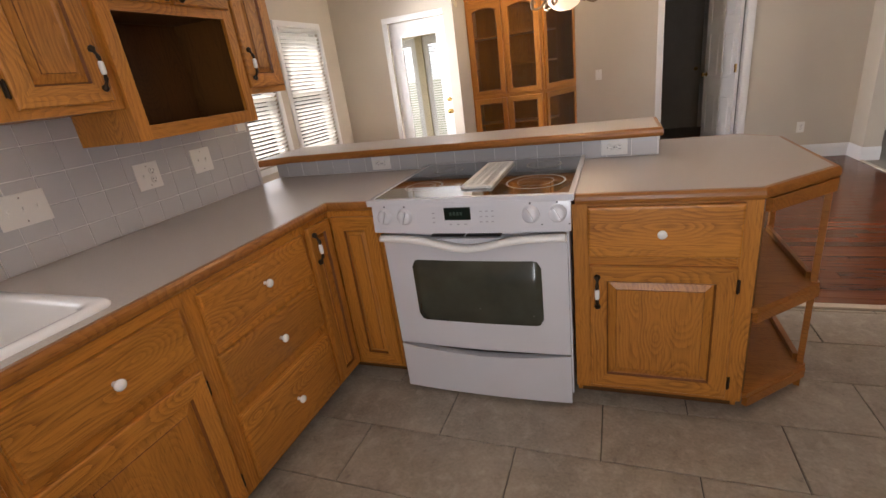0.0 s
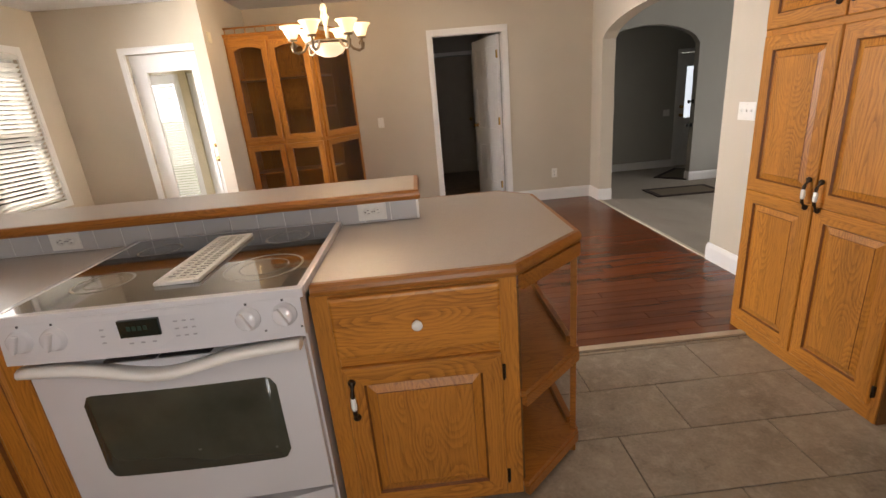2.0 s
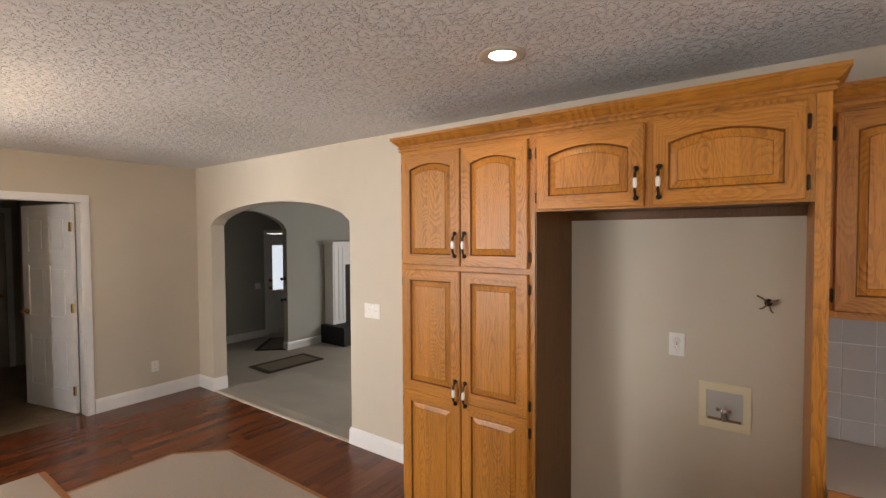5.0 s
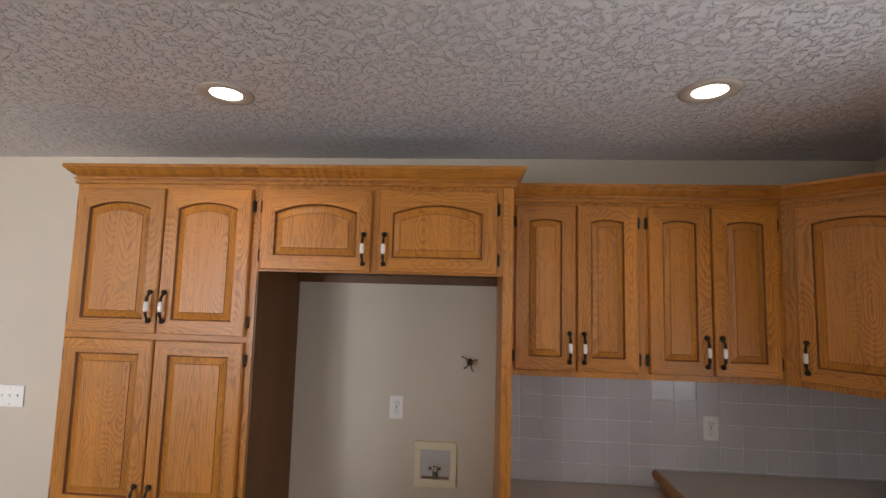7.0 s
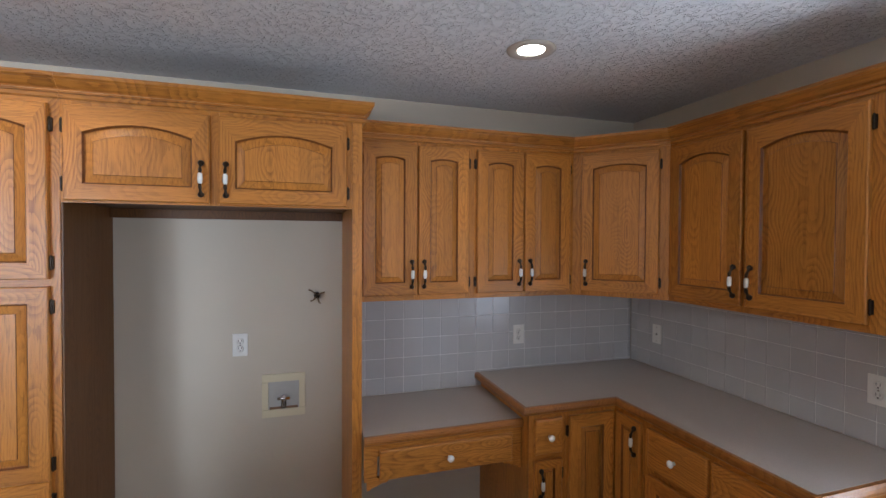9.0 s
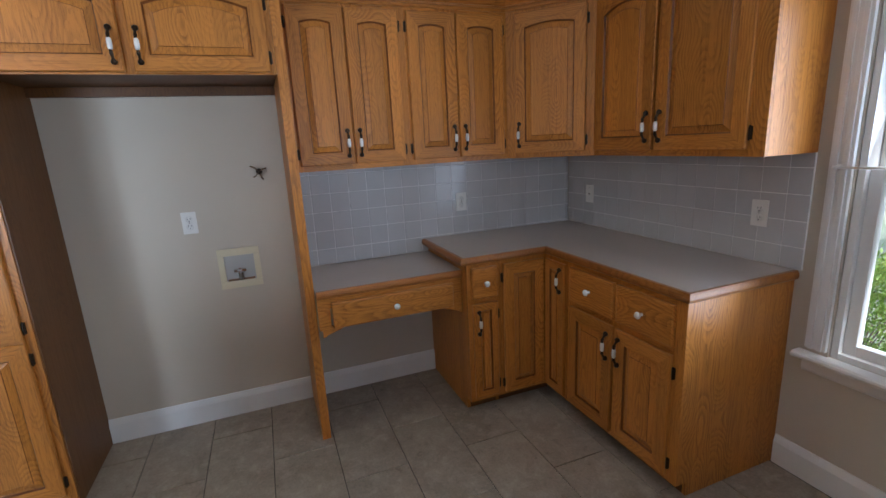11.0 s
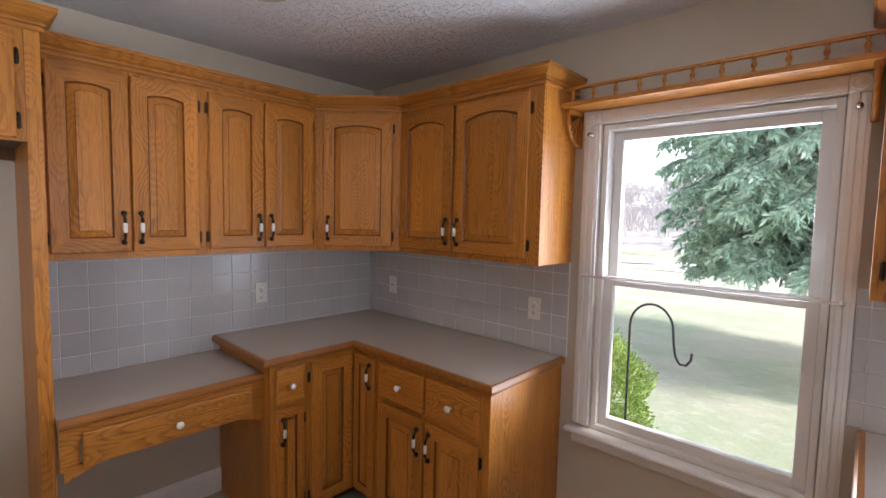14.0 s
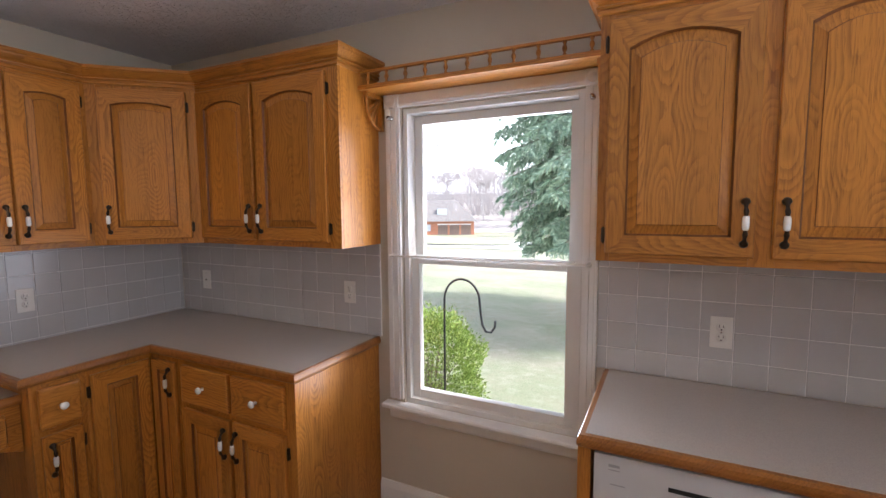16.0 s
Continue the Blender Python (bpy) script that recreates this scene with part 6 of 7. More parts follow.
part("stem", bm, ANTIQUE, pd)
bm = bmesh.new()
lathe(bm, [(0.0, 1.93), (0.016, 1.925), (0.03, 1.895), (0.034, 1.87), (0.0, 1.868)], 20)
part("cap", bm, BRASS, pd, "brass cap", True)
bm = bmesh.new()
lathe(bm, [(0.03, 1.868), (0.052, 1.855), (0.066, 1.825), (0.078, 1.797), (0.098, 1.780), (0.120, 1.770), (0.121, 1.766), (0.098, 1.773), (0.074, 1.790), (0.060, 1.825), (0.046, 1.850), (0.03, 1.860)], 36)
part("shade", bm, SHADE, pd, "lit alabaster bell shade", True)
bulb("pendant_bulb", (PXX, PYY, 1.775), 2.6)

# ---- china cabinet ----
CFY, CH_ = 6.60, 2.10
cc = thing("china_cabinet", "built-in honey oak china cabinet with glazed doors and an angled side", "china cabinet", pose(-0.9695, CFY, 0))
inner = (0.0, 0.825)
corner = 0.825
wall_x, wall_y = 1.115, YB - CFY - 0.002
part("body", boxes((0.0, 0.018, 0.019, wall_y, 0, CH_), (0.0185, corner + 0.12, 0.36, 0.372, 0, CH_)), OAK_V, cc)
for z in (0.0, 0.42, 0.74, 1.06, 1.38, 1.70, CH_ - 0.02):
    bm = bmesh.new()
    prism(bm, [(0.019, 0.02), (corner - 0.01, 0.02), (corner + 0.115, 0.355), (0.019, 0.355)], z, z + 0.018)
    part("shelf", bm, OAK_H, cc)
bm = boxes((corner + 0.001, wall_x - 0.02, wall_y - 0.011, wall_y, 0, CH_))
part("back_panel", bm, OAK_V, cc)
face_frame(cc, corner, 0.0, CH_, [corner / 2 - 0.0], [(0.0, 0.09), (1.045, 1.10), (CH_ - 0.06, CH_)], 0.04)
for x0, x1 in ((0.025, corner / 2 - 0.01), (corner / 2 + 0.01, corner - 0.018)):
    panel_door("door", x0, x1, 0.10, 1.05, -0.0008, cc, 0.0, None, None, glass=True, stile=0.055)
    panel_door("door", x0, x1, 1.085, CH_ - 0.04, -0.0008, cc, 0.03, None, None, glass=True, stile=0.055)
side_len = math.hypot(wall_x - corner, wall_y)
sd = math.degrees(math.atan2(wall_y, wall_x - corner))
turn = pose(corner, 0.0, 0, 0, 0, sd)
for z0, z1, r in ((0.0, 0.09, 0), (1.045, 1.10, 0), (CH_ - 0.06, CH_, 0)):
    part("side_rail", boxes((0.0, side_len, 0.0, 0.018, z0, z1)), OAK_H, cc, at=turn)
for a, b in ((0.0, 0.05), (side_len - 0.05, side_len)):
    for z0, z1 in ((0.0905, 1.0445), (1.1005, CH_ - 0.0605)):
        part("side_stile", boxes((a, b, 0.0, 0.018, z0, z1)), OAK_V, cc, at=turn)
for z0, z1 in ((0.10, 1.05), (1.085, CH_ - 0.04)):
    o = panel_door("side_door", 0.03, side_len - 0.03, z0, z1, -0.0008, cc, 0.0, None, None, glass=True, stile=0.055)
    o.matrix_basis = turn
bm = bmesh.new()
sweep(bm, [(0.0, -0.001, CH_), (corner, -0.001, CH_), (wall_x, wall_y - 0.001, CH_)], [(-0.03, 0), (0.012, 0), (0.022, 0.02), (0.022, 0.03), (-0.03, 0.03)])
part("crown", bm, OAK_H, cc)
bm = bmesh.new()
tube(bm, [(0.01, 0.01, CH_ + 0.085), (corner, 0.01, CH_ + 0.085), (wall_x - 0.02, wall_y - 0.02, CH_ + 0.085)], 0.008, 8)
for i in range(9):
    s = i / 8
    tube(bm, [(0.02 + (corner - 0.03) * s, 0.01, CH_ + 0.03), (0.02 + (corner - 0.03) * s, 0.01, CH_ + 0.08)], 0.005, 6)
part("gallery_rail", bm, OAK_H, cc, "low turned gallery rail")

# ---- outdoors ----
def ground_z(x, y):
    d = max(0.0, -y)
    z = -0.40 - 0.050 * min(d, 80.0)
    if d > 95:
        z += 0.09 * (min(d, 230.0) - 95)
    z += 0.10 * math.sin(x * 0.13) * min(1.0, d / 15.0)
    return z


xs = [-400, -200, -120, -80, -55, -40, -30, -22, -16, -11, -7, -4, -2, 0, 2, 4, 7, 11, 16, 22, 30, 40, 55, 80, 120, 200, 400]
ys = [600, 300, 120, 60, 30, 14, 8, 4, 0, -1, -2.5, -5, -8, -12, -17, -23, -30, -38, -47, -57, -68, -80, -95, -115, -140, -170, -230, -400, -900]
bm = bmesh.new()
grid = [[bm.verts.new((x, y, ground_z(x, y))) for x in xs] for y in ys]
for a, b in zip(grid, grid[1:]):
    for i in range(len(xs) - 1):
        bm.faces.new((a[i], a[i + 1], b[i + 1], b[i])).smooth = True
for f in bm.faces:
    if f.calc_center_median().y < -92:
        f.material_index = 1
structure("ground", bm, [LAWN, EARTH], "patchy green and straw winter lawn", "lawn")


def ribbon(name, pts, width, mat, label, lift=0.04):
    bm = bmesh.new()
    prev = None
    dense = []
    for (x0, y0), (x1, y1) in zip(pts, pts[1:]):
        for k in range(8):
            s = k / 8
            dense.append((x0 + (x1 - x0) * s, y0 + (y1 - y0) * s))
    dense.append(pts[-1])
    for i, (x, y) in enumerate(dense):
        a, b = dense[max(i - 1, 0)], dense[min(i + 1, len(dense) - 1)]
        d = Vector((b[0] - a[0], b[1] - a[1])).normalized()
        o = Vector((-d.y, d.x)) * width / 2
        row = [bm.verts.new((x + o.x * s, y + o.y * s, ground_z(x + o.x * s, y + o.y * s) + lift)) for s in (-1, 1)]
        if prev:
            bm.faces.new((prev[0], prev[1], row[1], row[0]))
        prev = row
    structure(name, bm, mat, label, "driveway")


ribbon("driveway", [(46, -66), (32, -50), (18, -42), (4, -41), (-16, -46), (-40, -56)], 19.0, CONCRETE, "pale concrete driveway curving past the lawn")

bm = bmesh.new()
isl = [(19.5 + 5.6 * math.cos(a), -40.5 + 4.2 * math.sin(a)) for a in [k * math.pi / 20 for k in range(40)]]
bm.faces.new([bm.verts.new((x, y, ground_z(x, y) + 0.13)) for x, y in isl])
structure("lawn_island", bm, LAWN, "oval lawn island inside the driveway", "lawn")

# bright hazy sky all round the horizon
bm = bmesh.new()
ring = [[bm.verts.new((r * math.sin(i * math.pi / 24), r * math.cos(i * math.pi / 24), z)) for i in range(48)] for r, z in ((900.0, -80.0), (900.0, 120.0), (860.0, 300.0), (780.0, 430.0))]
for a, b in zip(ring, ring[1:]):
    for i in range(48):
        bm.faces.new((a[i], a[(i + 1) % 48], b[(i + 1) % 48], b[i])).smooth = True
structure("backdrop_sky", bm, glowing("bright_hazy_sky", (0.86, 0.93, 1.0), 1.5), "bright pale hazy sky", "sky")

# far brick house with its garage
hx, hy = 40.0, -84.0
hm = pose(hx, hy, ground_z(hx, hy) - 0.2, 0, 0, 28)
ho = thing("neighbour_house", "distant red brick house with a garage and grey shingle roof", "house", hm)
part("wall", boxes((-4.0, 12.0, -9.0, 0.0, 0.0, 3.0)), BRICK, ho)
bm = bmesh.new()
q = [bm.verts.new(p) for p in ((-4.6, 0.6, 3.0), (12.6, 0.6, 3.0), (12.6, -9.6, 3.0), (-4.6, -9.6, 3.0), (-0.5, -4.5, 7.4), (12.6, -4.5, 7.4))]
for ids in ((0, 1, 5, 4), (2, 3, 4, 5), (3, 0, 4), (1, 2, 5), (0, 1, 2, 3)):
    bm.faces.new([q[i] for i in ids])
rf = part("roof", bm, ROOF, ho)
part("dormer", boxes((1.6, 3.6, -3.2, -0.9, 4.4, 5.6)), SIDING, rf)
for x in (-3.3, -0.9, 1.5):
    dd = part("garage_door", boxes((x, x + 2.0, 0.0, 0.05, 0.15, 2.3)), GARAGE, ho)
    part("lintel", boxes((x - 0.1, x + 2.1, 0.0, 0.08, 2.31, 2.5)), TRIM, ho)
for x in (5.0, 8.0):
    part("window", boxes((x, x + 1.2, 0.0, 0.06, 1.0, 2.4)), plain("pale_far_window", (0.45, 0.50, 0.55), 0.2), ho)
# second, nearer gable seen at the view's edge
ho2 = thing("neighbour_house", "distant pale-sided house gable behind bare branches", "house", pose(50.0, -62.0, ground_z(50, -62) - 0.2, 0, 0, 30))
part("wall", boxes((-5, 5, -8, 0, 0, 6.5)), SIDING, ho2)
bm = bmesh.new()
q = [bm.verts.new(p) for p in ((-5.5, 0.5, 6.4), (5.5, 0.5, 6.4), (5.5, -8.5, 6.4), (-5.5, -8.5, 6.4), (0, 0.5, 10.5), (0, -8.5, 10.5))]
for ids in ((0, 1, 4), (2, 3, 5), (1, 2, 5, 4), (3, 0, 4, 5)):
    bm.faces.new([q[i] for i in ids])
part("roof", bm, ROOF, ho2)


# bare trees
def bare_tree(name, x, y, height, seed, label, depth=6, spread=0.55, base=None, lean=0.0, twig=0.010):
    rnd = random.Random(seed)
    verts, faces = [], []

    def seg(p, q, r0, r1, n):
        d = (q - p).normalized()
        u = d.orthogonal().normalized()
        v = d.cross(u)
        i = len(verts)
        for c, r in ((p, r0), (q, r1)):
            for k in range(n):
                a = 2 * math.pi * k / n
                verts.append(c + (u * math.cos(a) + v * math.sin(a)) * r)
        for k in range(n):
            faces.append((i + k, i + (k + 1) % n, i + n + (k + 1) % n, i + n + k))

    def grow(p, d, length, r, level):
        n = 6 if level < 2 else 3
        steps = 3 if level < 3 else 2
        for s in range(steps):
            d = (d + Vector((rnd.uniform(-1, 1), rnd.uniform(-1, 1), rnd.uniform(-0.4, 0.7))) * 0.14).normalized()
            q = p + d * length / steps
            seg(p, q, r, r * 0.86, n)
            p, r = q, r * 0.86
        if level < depth:
            for _ in range(3 if level < 4 else 2):
                e = (d + Vector((rnd.uniform(-1, 1), rnd.uniform(-1, 1), rnd.uniform(-0.25, 0.8))) * spread * 1.6).normalized()
                grow(p, e, length * rnd.uniform(0.62, 0.82), max(twig, r * 0.62), level + 1)
    g = ground_z(x, y)
    grow(Vector((0, 0, 0)), Vector((lean, 0, 1)).normalized(), height * 0.27, height * 0.018, 0)
    me = bpy.data.meshes.new("trunk")
    me.from_pydata(verts, [], faces)
    me.materials.append(TWIG)
    t = thing(name, label, "tree", pose(x, y, g - 0.1), group="bare trees")
    o = new("trunk_and_limbs", me)
    o.parent = t
    return t


bare_tree("bare_tree", 23.2, -38.0, 15.0, 3, "leafless grey tree beyond the lawn", 6, 0.6, twig=0.028)
t1 = bare_tree("bare_tree", 22.0, -84.0, 15.0, 5, "leafless grey oak behind the driveway", 6, 0.6, twig=0.05)
bare_tree("bare_tree", 9.5, -44.0, 3.6, 8, "small leafless tree at the lawn's edge", 4, 0.6)
rnd = random.Random(4)
for i in range(70):
    x = -45 + i * 1.9 + rnd.uniform(-3, 3)
    y = -100 - rnd.uniform(0, 60)
    o = copy_thing(t1, pose(x, y, ground_z(x, y) - 0.2, 0, 0, rnd.uniform(0, 360)))
    o.scale = (rnd.uniform(0.9, 1.4),) * 2 + (rnd.uniform(0.85, 1.3),)

# the far wooded slope
nr = np.random.RandomState(3)
N = 9000
px = nr.uniform(-130, 150, N)
py = nr.uniform(-240, -125, N)
vs, fs = [], []
for i in range(N):
    z = ground_z(px[i], py[i])
    hgt, lx = nr.uniform(2.5, 6.5), nr.uniform(-3.5, 3.5)
    w_ = 0.10
    k = len(vs)
    vs += [(px[i] - w_, py[i], z), (px[i] + w_, py[i], z), (px[i] + lx + 0.03, py[i] + 0.5, z + hgt), (px[i] + lx - 0.03, py[i] + 0.5, z + hgt)]
    fs.append((k, k + 1, k + 2, k + 3))
me = bpy.data.meshes.new("far_wood")
me.from_pydata(vs, [], fs)
me.materials.append(TWIG)
tagged(new("far_wood", me), "hazy grey-brown leafless wood on the far slope", "wood", kind="stuff")


# spruce beside the house
def spruce(x, y, height, radius, skirt):
    t = thing("spruce_tree", "tall blue-green spruce with drooping branches near the window", "tree", pose(x, y, ground_z(x, y)))
    bm = bmesh.new()
    tube(bm, [(0, 0, -0.2), (0.05, 0, height * 0.4), (0, 0, height)], [0.19, 0.13, 0.02], 10)
    part("trunk", bm, BARK, t)
    rnd = np.random.RandomState(11)
    v, f, lv, lf = [], [], [], []
    up = Vector((0, 0, 1))

    def blade(p, d, ln, wd):
        d = d.normalized()
        side = d.cross(Vector((rnd.uniform(-1, 1), rnd.uniform(-1, 1), rnd.uniform(-1, 1))))
        if side.length < 1e-3:
            return
        side = side.normalized() * wd
        i = len(v)
        v.extend([p - side * 0.5, p + d * ln * 0.45 - side, p + d * ln, p + d * ln * 0.45 + side])
        f.append((i, i + 1, i + 2, i + 3))
    z = skirt
    while z < height * 0.62:
        frac = z / height
        R = radius * (1 - frac) ** 0.8 * min(1.0, 0.58 + 0.21 * (z - skirt))
        nb = 18
        a0 = rnd.uniform(0, 6.28)
        for b in range(nb):
            a = a0 + b * 2 * math.pi / nb + rnd.uniform(-0.25, 0.25)
            L = R * rnd.uniform(0.72, 1.12)
            out = Vector((math.cos(a), math.sin(a), 0))
            tan = Vector((-math.sin(a), math.cos(a), 0))
            pts = []
            for k in range(8):
                s = k / 7
                pts.append(out * (0.1 + L * s) + up * (z - 0.50 * L * s ** 1.3 + 0.22 * L * max(0, s - 0.55) ** 1.2))
            for p0, p1, s in zip(pts, pts[1:], range(7)):
                n0 = len(lv)
                r = 0.022 * (1 - s / 8)
                for c in (p0, p1):
                    lv.extend([c + tan * r, c - tan * r * 0.5 + up * r, c - tan * r * 0.5 - up * r])
                for k in range(3):
                    lf.append((n0 + k, n0 + (k + 1) % 3, n0 + 3 + (k + 1) % 3, n0 + 3 + k))
            # side sprays that hang from the limb
            for s in np.arange(0.16, 1.0, 0.052):
                k = min(6, int(s * 7))
                p = pts[k].lerp(pts[k + 1], s * 7 - k)
                for sg in (-1, 1):
                    ln = (0.70 * (1 - s) + 0.30) * rnd.uniform(0.7, 1.15)
                    d = (out * rnd.uniform(0.35, 0.8) + tan * sg * rnd.uniform(0.6, 1.0) - up * rnd.uniform(0.35, 1.1)).normalized()
                    m = 9
                    for j in range(m):
                        q = p + d * ln * j / m - up * 0.16 * ln * (j / m) ** 2
                        for _ in range(4):
                            e = d * 0.9 + Vector((rnd.uniform(-1, 1), rnd.uniform(-1, 1), rnd.uniform(-1.1, 0.6))) * 0.75
                            blade(q, e, rnd.uniform(0.09, 0.17), 0.017)
        z += 0.25
    me = bpy.data.meshes.new("crown")
    me.from_pydata(v, [], f)
    me.materials.append(SPRUCE)
    o = new("crown", me)
    o.parent = t
    me = bpy.data.meshes.new("limb")
    me.from_pydata(lv, [], lf)
    me.materials.append(BARK)
    o = new("limbs", me)
    o.parent = t


spruce(0.35, -7.6, 12.0, 4.2, 2.5)


# shrub under the window
def shrub(x, y, r, h):
    t = thing("shrub", "rounded yellow-green evergreen shrub outside the window", "shrub", pose(x, y, ground_z(x, y)))
    rnd = np.random.RandomState(5)
    v, f = [], []
    bmw = bmesh.new()
    for _ in range(26):
        a, s = rnd.uniform(0, 6.28), rnd.uniform(0.2, 0.85)
        tube(bmw, [(0, 0, 0), (r * s * 0.5 * math.cos(a), r * s * 0.5 * math.sin(a), h * 0.45), (r * s * math.cos(a), r * s * math.sin(a), h * (0.95 - 0.35 * s))], [0.008, 0.005, 0.002], 5)
    part("stems", bmw, BARK, t)
    for _ in range(15000):
        a = rnd.uniform(0, 2 * math.pi)
        c = rnd.uniform(-0.75, 1)
        q = rnd.uniform(0.55, 1.0) ** 0.5 * (1 + 0.12 * math.sin(5 * a + 7 * c) + rnd.uniform(-0.05, 0.1))
        s = math.sqrt(max(0, 1 - c * c))
        p = Vector((r * q * s * math.cos(a), r * q * s * math.sin(a), h * 0.5 + h * 0.5 * q * c))
        d = Vector((s * math.cos(a), s * math.sin(a), c * 0.6 + 0.7)) + Vector(rnd.uniform(-0.7, 0.7, 3))
        d.normalize()
        o = d.orthogonal().normalized()
        o = (Matrix.Rotation(rnd.uniform(0, 6.28), 3, d) @ o) * rnd.uniform(0.006, 0.010)
        ln = rnd.uniform(0.02, 0.045)
        i = len(v)
        v.extend([p, p + d * ln * 0.5 + o, p + d * ln, p + d * ln * 0.5 - o])
        f.append((i, i + 1, i + 2, i + 3))
    me = bpy.data.meshes.new("foliage")
    me.from_pydata(v, [], f)
    me.materials.append(SHRUB)
    ob = new("foliage", me)
    ob.parent = t


shrub(2.08, -1.75, 0.47, 1.07)

# shepherd's hook in the lawn
HKX, HKY = 1.28, -0.42
bm = bmesh.new()
pts = [(0, 0, -1.10), (0, 0, 0.62)] + [(-0.105 + 0.105 * math.cos(a), 0, 0.62 + 0.12 * math.sin(a)) for a in [i * math.pi / 12 for i in range(1, 12)]]
pts += [(-0.215, 0, 0.56), (-0.225, 0, 0.50), (-0.245, 0, 0.465), (-0.275, 0, 0.465), (-0.295, 0, 0.495), (-0.298, 0, 0.53)]
tube(bm, pts, 0.0065, 8)
solo("shepherd_hook", bm, BLACK, "black iron shepherd's hook standing in the lawn", "garden hook", m=pose(HKX, HKY, 0.385) @ Matrix.Scale(1.05, 4))

# ---- laid pieces: wall tiles, floor tiles, strip boards ----
def tile_mesh(name, w, h, t, mat, bev=0.003):
    bm = bmesh.new()
    a = [bm.verts.new(p) for p in ((0, 0, 0), (w, 0, 0), (w, 0, h), (0, 0, h))]
    b = [bm.verts.new(p) for p in ((0, -t + bev * 0.6, 0), (w, -t + bev * 0.6, 0), (w, -t + bev * 0.6, h), (0, -t + bev * 0.6, h))]
    c = [bm.verts.new(p) for p in ((bev, -t, bev), (w - bev, -t, bev), (w - bev, -t, h - bev), (bev, -t, h - bev))]
    for p, q in ((a, b), (b, c)):
        for i in range(4):
            bm.faces.new((p[i], p[(i + 1) % 4], q[(i + 1) % 4], q[i]))
    bm.faces.new(c)
    return mesh_of(bm, name, mat)


PITCH, JOINT = 0.1085, 0.0032


def splash(name, m, length, z0, z1, label, start=0.0, holes=()):
    """A tiled field: local x along the wall, y into it. The bed is 4 mm, the tiles 12 mm proud."""
    rnd = random.Random(len(name) * 7 + int(length * 100))
    bed = solo(name, boxes((0, length, -0.0095, -0.0005, z0, z1)), GROUT, label, "tiling", kind="structure", m=m)
    cache = {}
    x = -start
    while x < length - 0.004:
        a, b = max(x, 0.0), min(x + PITCH, length)
        z = z0 - 0.017
        while z < z1 - 0.004:
            lo, hi = max(z, z0), min(z + PITCH, z1)
            if b - a > 0.01 and hi - lo > 0.01 and not any(p < (a + b) / 2 < q and r < (lo + hi) / 2 < s for p, q, r, s in holes):
                key = (round(b - a, 3), round(hi - lo, 3))
                if key not in cache:
                    cache[key] = tile_mesh("tile", b - a - JOINT, hi - lo - JOINT, 0.0075, WALL_TILE, 0.0015)
                t = new("tile", cache[key])
                t.parent = bed
                t.matrix_basis = pose(a + JOINT / 2, -0.0045 - rnd.uniform(0, 0.0006), lo + JOINT / 2, rnd.uniform(-0.25, 0.25), 0, rnd.uniform(-0.25, 0.25))
            z += PITCH
        x += PITCH
    return bed


splash("tiling_east", pose(XE, 1.853, 0, 0, 0, -90), 1.840, 0.83, 1.389, "white glazed square tile above the desk and corner worktop", 0.03)
splash("tiling_south", pose(2.988, 0, 0, 0, 0, 180), 1.558, 0.912, 1.389, "white glazed square tile behind the corner worktop", 0.05)
splash("tiling_south_sink", pose(0.372, 0, 0, 0, 0, 180), 1.70, 0.912, 1.389, "white glazed square tile above the dishwasher worktop", 0.07)
splash("tiling_west_window", pose(XW, 0.013, 0, 0, 0, 90), 1.93, 0.912, 1.035, "white glazed square tile below the sink window", 0.02)
splash("tiling_west", pose(XW, 1.945, 0, 0, 0, 90), 1.31, 0.912, 1.404, "white glazed square tile behind the sink worktop", 0.02)
splash("tiling_bar", pose(XW + 0.002, 3.425, 0, 0, 0, 0), 2.148, 0.912, 1.005, "row of white glazed tile under the breakfast bar", 0.03)

# floor tiles in half bond
TW, TH, TJ = 0.63, 0.3045, 0.004


def floor_tile_mesh(w, h):
    bm = bmesh.new()
    e = 0.003
    a = [bm.verts.new(p) for p in ((0, 0, -0.006), (w, 0, -0.006), (w, h, -0.006), (0, h, -0.006))]
    b = [bm.verts.new(p) for p in ((0, 0, -0.002), (w, 0, -0.002), (w, h, -0.002), (0, h, -0.002))]
    c = [bm.verts.new(p) for p in ((e, e, 0), (w - e, e, 0), (w - e, h - e, 0), (e, h - e, 0))]
    for p, q in ((a, b), (b, c)):
        for i in range(4):
            bm.faces.new((p[i], p[(i + 1) % 4], q[(i + 1) % 4], q[i]))
    bm.faces.new(c)
    return mesh_of(bm, "tile", FLOOR_TILE)


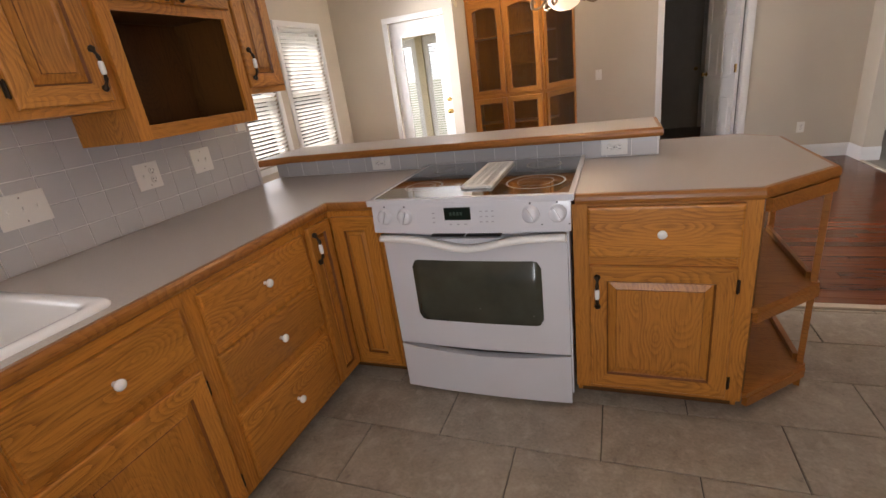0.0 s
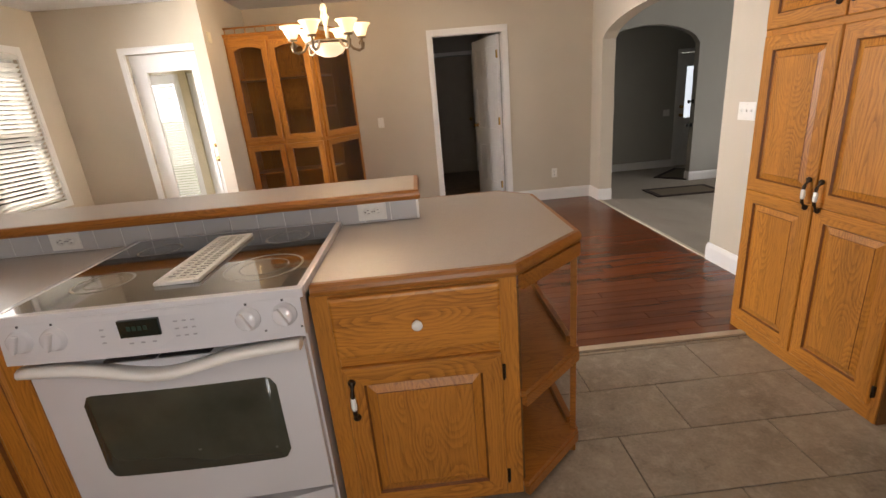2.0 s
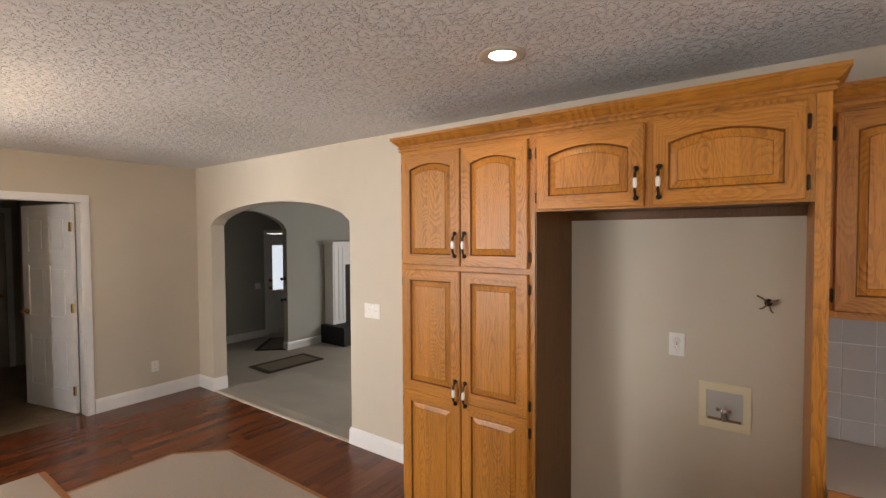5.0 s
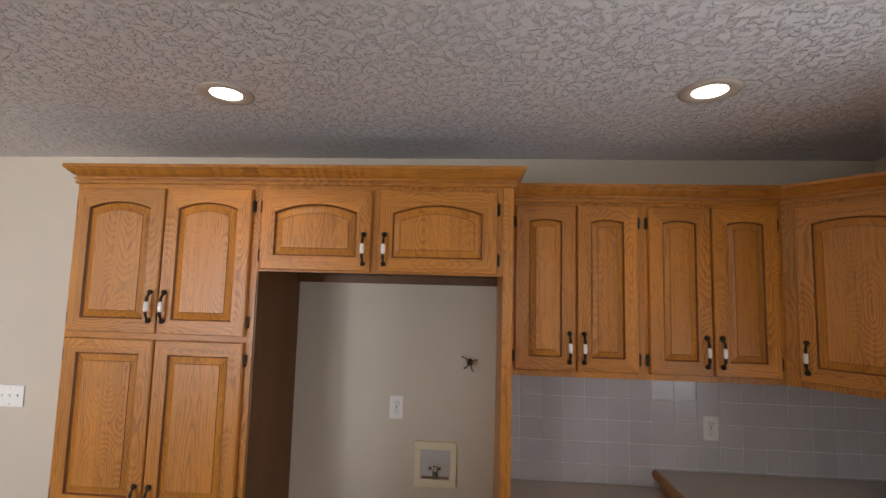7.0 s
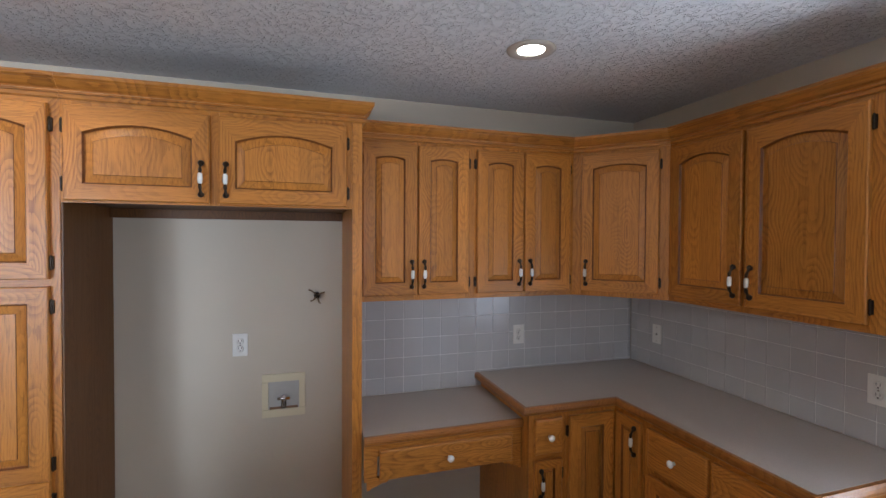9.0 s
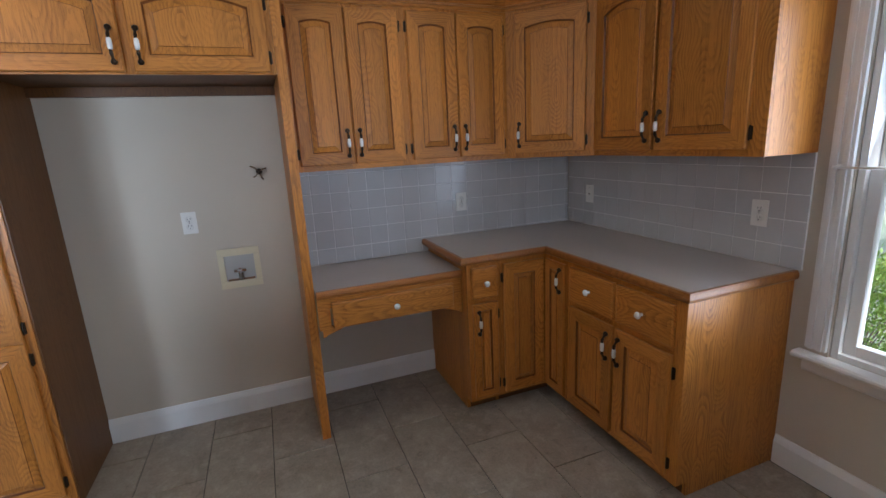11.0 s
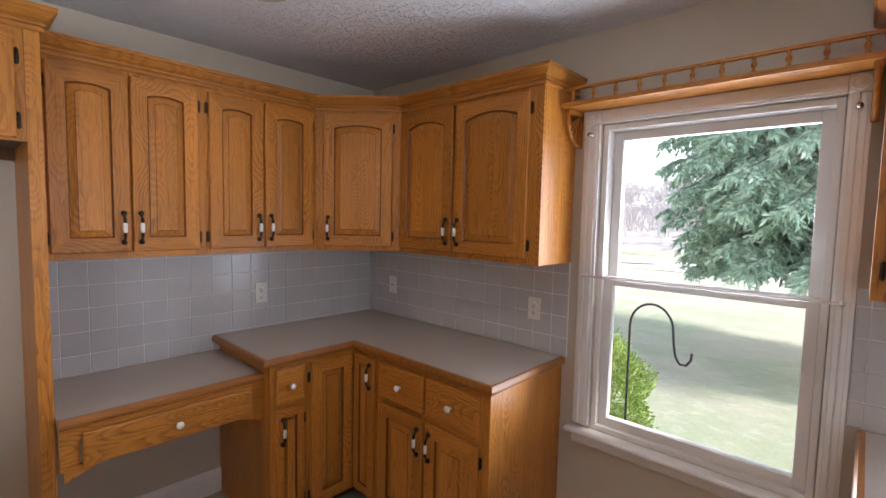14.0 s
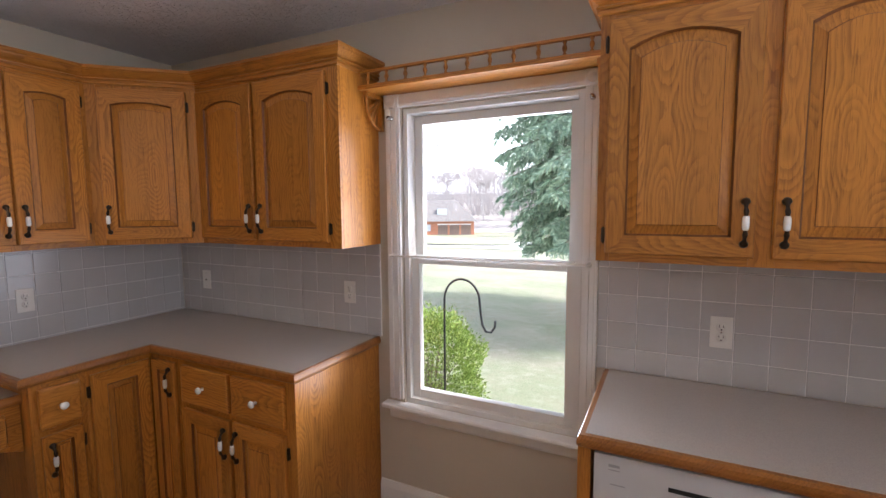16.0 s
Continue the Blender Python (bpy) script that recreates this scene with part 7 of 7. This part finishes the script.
cache = {}
rnd = random.Random(2)
row = 0
y = 2.4515 - 9 * TH
for row in range(14):
    y0, y1 = max(y, -0.0), min(y + TH, 3.699)
    off = -0.06 if row % 2 else 0.259
    x = off - 5 * TW
    while x < XE:
        x0, x1 = max(x, XW), min(x + TW, XE)
        if x1 - x0 > 0.02 and y1 - y0 > 0.02:
            key = (round(x1 - x0, 3), round(y1 - y0, 3))
            if key not in cache:
                cache[key] = floor_tile_mesh(x1 - x0 - TJ, y1 - y0 - TJ)
            t = new("tile", cache[key])
            t.parent = floor
            t.location = (x0 + TJ / 2, y0 + TJ / 2, rnd.uniform(-0.0006, 0.0))
        x += TW
    y += TH

# strip boards
BW, BL = 0.083, 1.05


def board_mesh(w):
    bm = bmesh.new()
    e = 0.0018
    h = BW - 0.0012
    a = [bm.verts.new(p) for p in ((0, 0, -0.006), (w, 0, -0.006), (w, h, -0.006), (0, h, -0.006))]
    b = [bm.verts.new(p) for p in ((0, 0, -e), (w, 0, -e), (w, h, -e), (0, h, -e))]
    c = [bm.verts.new(p) for p in ((e, e, 0), (w - e, e, 0), (w - e, h - e, 0), (e, h - e, 0))]
    for p, q in ((a, b), (b, c)):
        for i in range(4):
            bm.faces.new((p[i], p[(i + 1) % 4], q[(i + 1) % 4], q[i]))
    bm.faces.new(c)
    return mesh_of(bm, "board", CHERRY)


cache = {}
y = 3.746
far = []
while y < YB + 0.05:
    x = 1.0 - rnd.uniform(0, 0.9)
    while x < XE + 0.15:
        ln = BL * rnd.choice((0.6, 0.8, 1.0, 1.25))
        x0, x1 = max(x, 1.0), min(x + ln, XE + (0.02 if 4.82 < y < 6.94 else 0.0))
        if x1 - x0 > 0.05:
            key = round(x1 - x0, 1)
            if key not in cache:
                cache[key] = board_mesh(key)
            t = new("board", cache[key])
            t.parent = dining_floor
            t.matrix_basis = pose(x0, y, 0) @ Matrix.Diagonal(((x1 - x0 - 0.001) / key, 1, 1, 1))
        x += ln
    y += BW
# the boards that stay behind the peninsula
vs, fs = [], []
y = 3.746
while y < YB:
    x = XD
    while x < 1.0:
        ln = BL * rnd.choice((0.6, 0.8, 1.0, 1.25))
        x1 = min(x + ln, 0.999)
        i = len(vs)
        vs += [(x + 0.001, y, 0), (x1 - 0.001, y, 0), (x1 - 0.001, y + BW - 0.0012, 0), (x + 0.001, y + BW - 0.0012, 0)]
        fs.append((i, i + 1, i + 2, i + 3))
        x += ln
    y += BW
me = bpy.data.meshes.new("far_boards")
me.from_pydata(vs, [], fs)
me.materials.append(CHERRY)
o = new("far_boards", me)
o.parent = dining_floor
tagged(o, kind="stuff")
